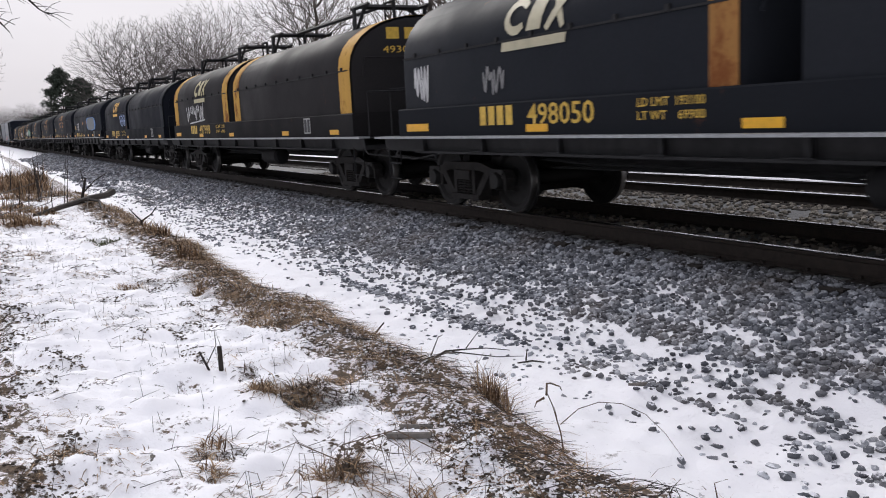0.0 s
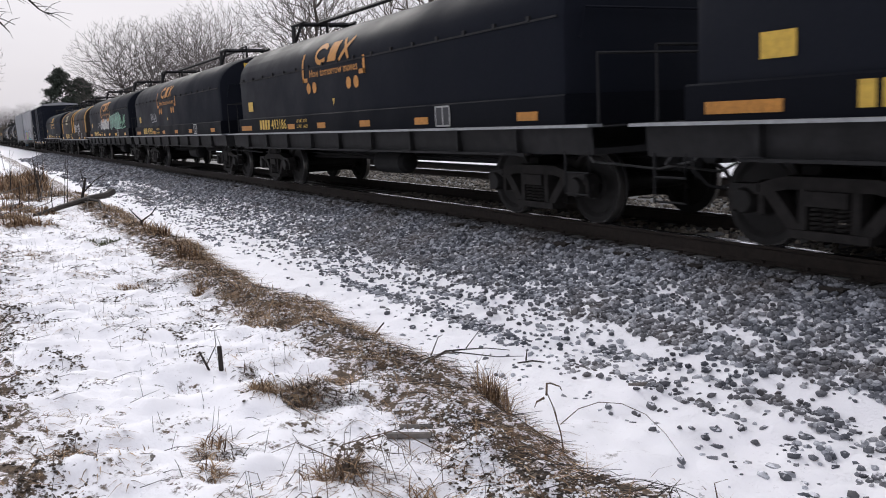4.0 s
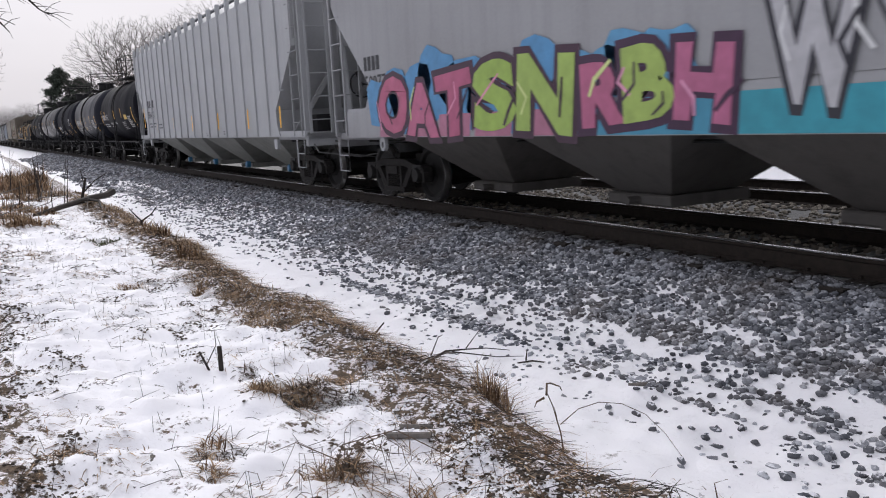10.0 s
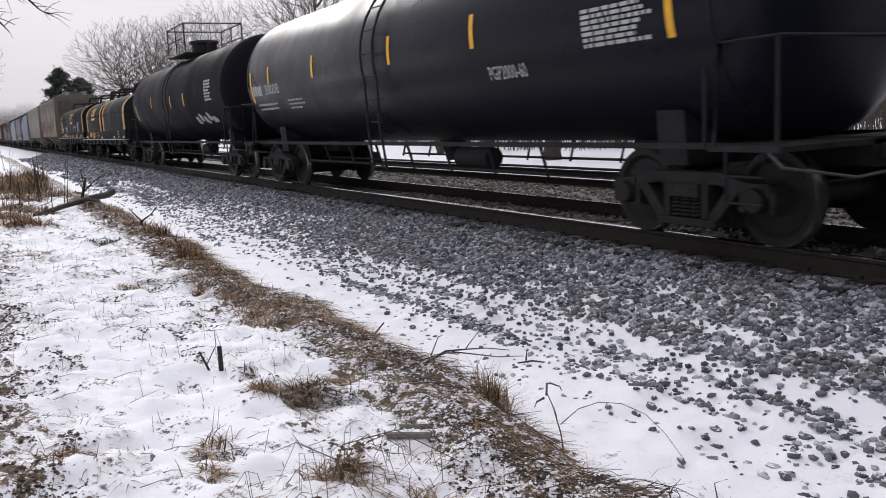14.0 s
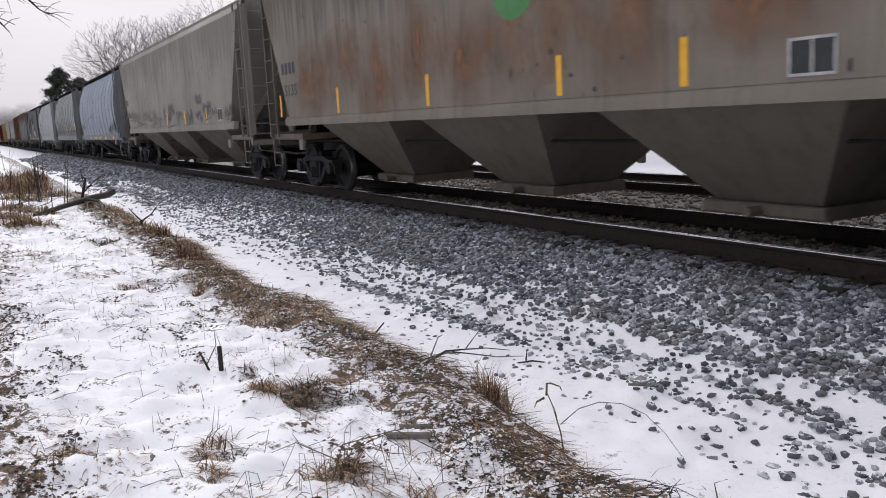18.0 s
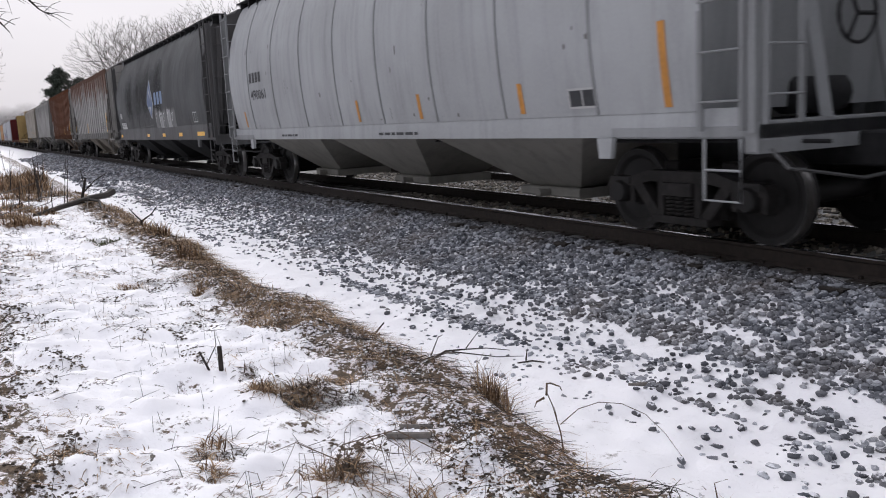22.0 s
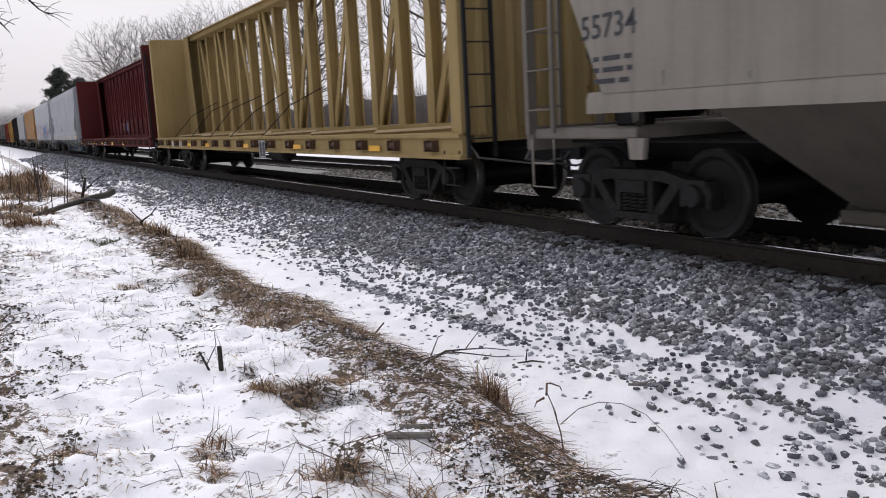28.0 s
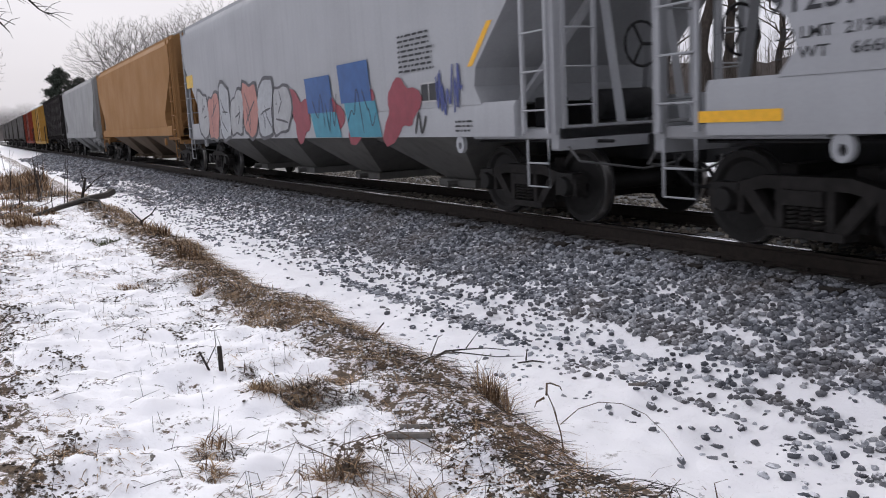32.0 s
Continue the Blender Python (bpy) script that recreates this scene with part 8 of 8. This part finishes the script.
for x, y, r, n, ln, lean in ((-4.77, 1.51, 0.24, 460, (0.10, 0.28), 0.9), (-4.95, 1.82, 0.22, 300, (0.10, 0.26), 0.95), (-4.85, 1.33, 0.12, 160, (0.10, 0.2), 0.6), (-4.12, 0.86, 0.13, 170, (0.08, 0.2), 0.8),
                             (-3.72, 0.77, 0.09, 110, (0.07, 0.15), 0.75), (-3.40, 1.27, 0.16, 220, (0.1, 0.3), 0.85), (-3.05, 1.5, 0.12, 130, (0.1, 0.24), 0.8),
                             (-9.16, 1.24, 0.22, 200, (0.08, 0.2), 0.8), (-8.4, 2.2, 0.35, 520, (0.12, 0.28), 0.85), (-7.4, 2.1, 0.36, 520, (0.12, 0.28), 0.9), (-6.9, 1.98, 0.32, 420, (0.10, 0.26), 0.95)):
    tussock(x, y, r, n, ln, lean, "brown tussock of dead grass in the snow")
for x, y, r, n, ln, lean in ((-8.7, 1.85, 0.10, 110, (0.08, 0.22), 0.5), (-11.0, 2.3, 0.32, 330, (0.14, 0.34), 0.5), (-16.7, 0.73, 0.6, 420, (0.15, 0.4), 0.6), (-19.5, 1.0, 0.6, 320, (0.15, 0.4), 0.6),
                             (-14.2, 2.5, 0.4, 320, (0.15, 0.4), 0.45), (-10.2, 0.9, 0.35, 260, (0.06, 0.16), 0.95), (-4.3, 0.18, 0.22, 260, (0.06, 0.18), 0.95), (-12.2, 0.4, 0.5, 300, (0.08, 0.2), 0.9)):
    tussock(x, y, r, n, ln, lean, "brown tussock of dead grass in the snow")
tussock(-4.54, 2.78, 0.15, 260, (0.14, 0.36), 0.3, "upright reddish-brown dry grass at the foot of the bank")
for x, y in ((-30.5, 0.9), (-29.0, 1.4), (-27.0, 0.9), (-33.0, 1.6)):
    tussock(x, y, 0.8, 420, (0.3, 0.8), 0.3, "tall pale weeds and grass far along the bank")
for x, y, r, n, ln in ((-16.8, 0.55, 0.55, 620, (0.12, 0.4)), (-18.4, 0.35, 0.6, 560, (0.15, 0.45)), (-21.0, 0.6, 0.7, 520, (0.2, 0.5)), (-24.0, 0.9, 0.8, 520, (0.2, 0.6)), (-26.5, 1.6, 0.8, 420, (0.2, 0.6)),
                       (-17.8, 2.55, 0.5, 480, (0.12, 0.3)), (-19.6, 2.6, 0.5, 420, (0.12, 0.32)), (-23.0, 2.6, 0.6, 380, (0.12, 0.3)), (-15.4, 2.5, 0.4, 420, (0.12, 0.3)), (-12.6, 2.4, 0.4, 460, (0.1, 0.28))):
    tussock(x, y, r, n, ln, 0.75, "brown mat of dead grass along the bank")
for x, y, r, n, ln, lean in ((-4.80, 1.60, 0.17, 420, (0.06, 0.2), 0.75), (-4.62, 1.47, 0.14, 320, (0.05, 0.16), 0.8), (-4.95, 1.40, 0.10, 240, (0.05, 0.16), 0.6), (-4.55, 1.72, 0.12, 260, (0.05, 0.14), 0.85), (-5.45, 1.42, 0.11, 150, (0.05, 0.14), 0.95),
                             (-3.95, 0.92, 0.08, 130, (0.05, 0.12), 0.8), (-3.42, 1.33, 0.10, 170, (0.06, 0.16), 0.8), (-8.1, 1.25, 0.16, 180, (0.05, 0.12), 0.95), (-7.6, 0.95, 0.14, 150, (0.05, 0.12), 0.95), (-9.6, 1.5, 0.15, 150, (0.06, 0.14), 0.9)):
    dk = tussock(x, y, r, n, ln, lean, "dark rotted clump of grass roots in the snow")
    dk.data.materials[0] = M_DARKSTRAW
mt = tussock(-13.67, 1.55, 0.34, 380, (0.05, 0.12), 0.6, "low dark green clump in the snow")
mt.data.materials[0] = M_MOSS


def stick(name, label, pts, r, r_end, twigs=(), on=None, mat=None):
    """A stick from ground-relative points; twigs are further branches."""
    x, y, _ = pts[0]
    z0 = ground_z(x, y) if on is None else on
    m = Mesh().tube([(a - x, b - y, c) for a, b, c in pts], r, 7, r_end)
    for q, r0, r1 in twigs:
        m.tube([(a - x, b - y, c) for a, b, c in q], r0, 5, r1)
    ob = new(name, m.mesh(name, mat or M_STICK))
    ob.location = (x, y, z0)
    return tagged(ob, label, name.replace("_", " "))


stick("fallen_log", "dark weathered fallen log with a broken end", [(-18.8, 0.9, 0.03), (-20.2, 1.6, 0.07), (-21.6, 2.3, 0.10), (-22.8, 2.75, 0.05), (-23.4, 3.0, 0.09)], 0.045, 0.095,
      [([(-21.4, 2.2, 0.1), (-20.2, 2.3, 0.12), (-19.2, 2.2, 0.05)], 0.04, 0.02)])
for k, (pts, r0) in enumerate((([(-16.9, -0.1, 0.05), (-18.2, 0.5, 0.12), (-19.6, 1.0, 0.1)], 0.03), ([(-18.0, 0.2, 0.03), (-19.4, 1.2, 0.15), (-20.4, 1.5, 0.2)], 0.022), ([(-20.5, 0.4, 0.1), (-21.3, 1.2, 0.2), (-22.2, 1.9, 0.15)], 0.028),
                                 ([(-19.0, 1.9, 0.05), (-20.6, 2.1, 0.1), (-22.5, 2.0, 0.12)], 0.02), ([(-23.0, 0.3, 0.15), (-24.2, 1.4, 0.35)], 0.025))):
    stick("fallen_branch", "grey dead branch tangled in the grass of the bank", pts, r0 * 0.55, r0 * 0.25, [([pts[1], (pts[1][0] - 0.5, pts[1][1] + 0.1, pts[1][2] + 0.3)], r0 * 0.4, 0.005)], mat=M_GREYWOOD)
stick("broken_stem", "upright broken forked stem beside the log", [(-22.1, 2.1, -0.3), (-22.1, 2.14, 0.1), (-22.0, 2.25, 0.58)], 0.045, 0.025,
      [([(-22.1, 2.16, 0.2), (-22.0, 2.45, 0.5), (-22.0, 2.75, 0.66)], 0.02, 0.008), ([(-22.05, 2.2, 0.5), (-22.0, 2.15, 0.8)], 0.015, 0.006)])
stick("forked_twig", "dark forked twig standing in the snow", [(-15.0, 2.32, -0.05), (-15.0, 2.34, 0.10)], 0.025, 0.02,
      [([(-15.0, 2.34, 0.09), (-15.05, 2.22, 0.24), (-15.05, 2.16, 0.33)], 0.016, 0.007), ([(-15.0, 2.34, 0.09), (-14.95, 2.5, 0.2), (-14.95, 2.6, 0.32)], 0.016, 0.007)])
stick("wooden_stub", "short dark wooden stub standing in the snow", [(-5.54, 1.27, -0.06), (-5.54, 1.27, 0.17)], 0.017, 0.016)
stick("wooden_stub", "thin leaning dark stub in the snow", [(-5.56, 1.21, -0.03), (-5.6, 1.15, 0.14)], 0.009, 0.006)
stick("twig", "thin dark twig leaning out of the snow", [(-5.75, 1.2, -0.02), (-5.85, 1.32, 0.12), (-6.0, 1.35, 0.2)], 0.005, 0.002)
stick("twig", "dark broken twig standing in the ditch", [(-6.67, 2.86, -0.03), (-6.66, 2.87, 0.08), (-6.6, 2.95, 0.19)], 0.013, 0.006, [([(-6.66, 2.87, 0.07), (-6.7, 2.8, 0.13)], 0.006, 0.003)])
stick("fallen_branch", "long grey fallen branch across the foot of the bank", [(-5.0, 2.25, 0.12), (-5.12, 2.45, 0.17), (-5.2, 2.65, 0.155), (-5.31, 2.85, 0.17), (-5.35, 3.05, 0.14), (-5.43, 3.28, 0.09), (-5.45, 3.5, 0.03)], 0.011, 0.003,
      [([(-5.2, 2.65, 0.15), (-5.6, 2.95, 0.2), (-5.9, 3.15, 0.12)], 0.006, 0.002), ([(-5.3, 2.9, 0.16), (-5.15, 3.2, 0.1), (-5.1, 3.4, 0.08)], 0.006, 0.002), ([(-5.35, 3.05, 0.15), (-5.6, 3.35, 0.22)], 0.005, 0.002)], on=-0.5)
stick("wood_chip", "flat grey piece of splintered wood on the snow", [(-6.2, 3.22, 0.0), (-6.15, 3.31, 0.03), (-6.1, 3.4, 0.02)], 0.013, 0.006, mat=M_GREYWOOD)
stick("wood_chip", "grey splinter of wood among the stones", [(-4.5, 3.88, 0.01), (-4.43, 3.98, 0.02), (-4.38, 4.06, 0.01)], 0.016, 0.012, mat=M_GREYWOOD)
stick("wood_chip", "small forked piece of bark on the snow", [(-5.65, 3.7, 0.0), (-5.58, 3.8, 0.02), (-5.5, 3.88, 0.01)], 0.010, 0.005, [([(-5.6, 3.75, 0.03), (-5.68, 3.82, 0.1)], 0.008, 0.003)])
stick("small_log", "short cut piece of a dead log on the bank", [(-3.85, 1.70, 0.01), (-3.70, 1.88, 0.02)], 0.020, 0.017, mat=M_GREYWOOD)
stick("small_log", "short dead log piece leaning on another", [(-3.95, 1.82, 0.02), (-3.82, 1.95, 0.03)], 0.014, 0.012, mat=M_GREYWOOD)
stick("dry_weed", "dry curled weed stem with a shrivelled leaf", [(-3.63, 2.67, -0.03), (-3.68, 2.68, 0.13), (-3.72, 2.66, 0.28), (-3.75, 2.64, 0.36)], 0.005, 0.0025,
      [([(-3.66, 2.67, 0.08), (-3.75, 2.55, 0.15), (-3.85, 2.4, 0.22)], 0.004, 0.0015), ([(-3.68, 2.68, 0.18), (-3.62, 2.76, 0.27), (-3.55, 2.85, 0.31), (-3.48, 2.95, 0.30), (-3.40, 3.05, 0.24), (-3.33, 3.13, 0.13), (-3.28, 3.2, 0.0)], 0.003, 0.0015),
       ([(-3.7, 2.67, 0.22), (-3.65, 2.62, 0.3)], 0.002, 0.001), ([(-3.75, 2.64, 0.34), (-3.80, 2.68, 0.385), (-3.82, 2.72, 0.375), (-3.8, 2.77, 0.35), (-3.81, 2.79, 0.32)], 0.007, 0.003), ([(-3.74, 2.62, 0.33), (-3.76, 2.58, 0.31), (-3.74, 2.55, 0.29)], 0.008, 0.002)], mat=M_STEM)
stick("dry_weed", "thin arching dead stem over the bank", [(-3.35, 1.2, 0.0), (-3.4, 1.28, 0.14), (-3.3, 1.5, 0.19), (-3.1, 1.72, 0.05)], 0.004, 0.002,
      [([(-3.38, 1.25, 0.08), (-3.5, 1.1, 0.16), (-3.55, 1.0, 0.12)], 0.003, 0.0015), ([(-3.36, 1.35, 0.16), (-3.5, 1.45, 0.12), (-3.52, 1.5, 0.02)], 0.003, 0.0015)], mat=M_STEM)
stick("dry_weed", "short dead stalk at the edge of the ditch", [(-2.96, 3.13, 0.0), (-2.97, 3.12, 0.08), (-2.92, 3.16, 0.11)], 0.004, 0.002, mat=M_STEM)
rnd = random.Random(64)
for k in range(26):
    x, y = -3.35 + rnd.gauss(0, 0.16), 1.30 + rnd.gauss(0, 0.22)
    a, ln = rnd.uniform(0, 6.28), rnd.uniform(0.12, 0.34)
    dx, dy = math.cos(a) * ln, math.sin(a) * ln
    stick("dry_weed", "thin curling dead stem in a tangle on the bank", [(x, y, -0.02), (x + dx * 0.15, y + dy * 0.15, ln * 0.5), (x + dx * 0.5, y + dy * 0.5, ln * rnd.uniform(0.5, 0.75)), (x + dx, y + dy, ln * rnd.uniform(-0.05, 0.4))], 0.0019, 0.0010, mat=M_STEM)
rnd = random.Random(78)
past = []
while len(past) < 7000:
    x = rnd.uniform(-1.6, 7.0)
    y = 2.4 + bank_shift(x) + rnd.gauss(0, 0.28)
    if noise.noise((x * 1.3, y * 2.4, 4.0)) + rnd.uniform(-0.2, 0.3) > 0.05:
        past.append((x, y))
tagged(new("bank_grass", grass_mesh(rnd, past, (0.06, 0.26), 1.04, 0.0024).mesh("bank_grass", M_STRAW, False)), "matted dead grass along the bank beside the camera", "grass", kind="stuff")
rnd = random.Random(77)
for k in range(26):
    x = rnd.uniform(-33, -19)
    y = rnd.uniform(0.5, 1.7) + (0.02 * (-19 - x))
    h = rnd.uniform(0.5, 1.3)
    lean = rnd.uniform(-0.15, 0.15)
    stick("weed_stalk", "tall dry weed stalk far along the bank", [(x, y, -0.05), (x, y + lean * 0.5, h * 0.5), (x, y + lean, h)], 0.011, 0.004,
          [([(x, y + lean * 0.5, h * 0.5), (x, y + lean * 0.5 + rnd.uniform(-0.25, 0.25), h * 0.75)], 0.006, 0.003), ([(x, y + lean * 0.7, h * 0.7), (x, y + lean + rnd.uniform(-0.2, 0.2), h * 0.95)], 0.005, 0.002)])

# tree at the camera's side whose twigs hang into view
near_tree = new("overhanging_tree")
tm, wm = Mesh(), Mesh()
tm.tube([(0, 0, -0.3), (0.05, 0.05, 2.0), (0.0, 0.2, 4.2), (0.0, 0.35, 6.0)], 0.17, 10, 0.09)
rd = random.Random(15)
TWIGS = (  # (across, up) along each drooping twig
    ((0.1, 3.0), (3.0, 3.3), (4.2, 2.98), (4.45, 2.90), (4.62, 2.76), (4.72, 2.64), (4.80, 2.58)),
    ((0.15, 3.4), (3.6, 3.6), (4.9, 3.12), (5.3, 2.96), (5.52, 2.87)),
    ((0.1, 3.2), (3.2, 3.3), (4.15, 2.86), (4.38, 2.74), (4.5, 2.70)),
    ((0.1, 3.1), (2.9, 3.1), (3.9, 2.75), (4.2, 2.55), (4.35, 2.46), (4.42, 2.36)),
    ((0.15, 3.5), (4.0, 3.55), (5.3, 3.1), (5.9, 3.02), (6.2, 2.98)),
)
for k, pts in enumerate(TWIGS):
    line = [Vector((0.15 * k - 0.1 + 0.05 * i, y, z)) for i, (y, z) in enumerate(pts)]
    wm.tube(line, 0.03, 6, 0.003)
    for j in range(9):
        f = rd.uniform(0.55, 0.98) * (len(line) - 1)
        i = int(f)
        b = line[i] + (line[min(i + 1, len(line) - 1)] - line[i]) * (f - i)
        e = b + Vector((rd.uniform(-0.15, 0.15), rd.uniform(0.02, 0.28), rd.uniform(-0.16, 0.10)))
        wm.tube([b, (b + e) / 2 + Vector((0, 0, 0.02)), e], 0.004, 4, 0.0015)
part("trunk", tm, M_BARK, near_tree)
part("limb", wm, M_STICK, near_tree, "dark drooping twigs")
near_tree.location = (-9.6, -4.0, ground_z(-9.6, -4.0))
tagged(near_tree, "bare tree leaning over the bank with drooping twigs", "tree")


# ---- movement ----
def motions():
    for car, centre in CARS:
        walk(car, [(0, pose(centre, YC, 0)), (32, pose(centre + SPEED * 32, YC, 0))])
    # wheels roll while their car is within sight close by
    for w, car, dx, local in WHEELSETS:
        centre = next(c for o, c in CARS if o is car)
        t_in = (-30 - centre - dx) / SPEED
        t_out = (0 - centre - dx) / SPEED
        f0, f1 = max(0, math.ceil(t_in * FPS)), min(32 * FPS, math.floor(t_out * FPS))
        if f1 - f0 < 2:
            continue
        turn = lambda f: math.degrees(SPEED * (f - f0) / FPS / WHEEL_R)
        rows = [(f / FPS, pose(local, 0, WHEEL_R, 0, turn(f), 0)) for f in range(f0, f1 + 1)]
        if f0 > 0:
            rows.insert(0, (0, rows[0][1]))
        if f1 < 32 * FPS:
            rows.append((32, rows[-1][1]))
        walk(w, rows)


motions()
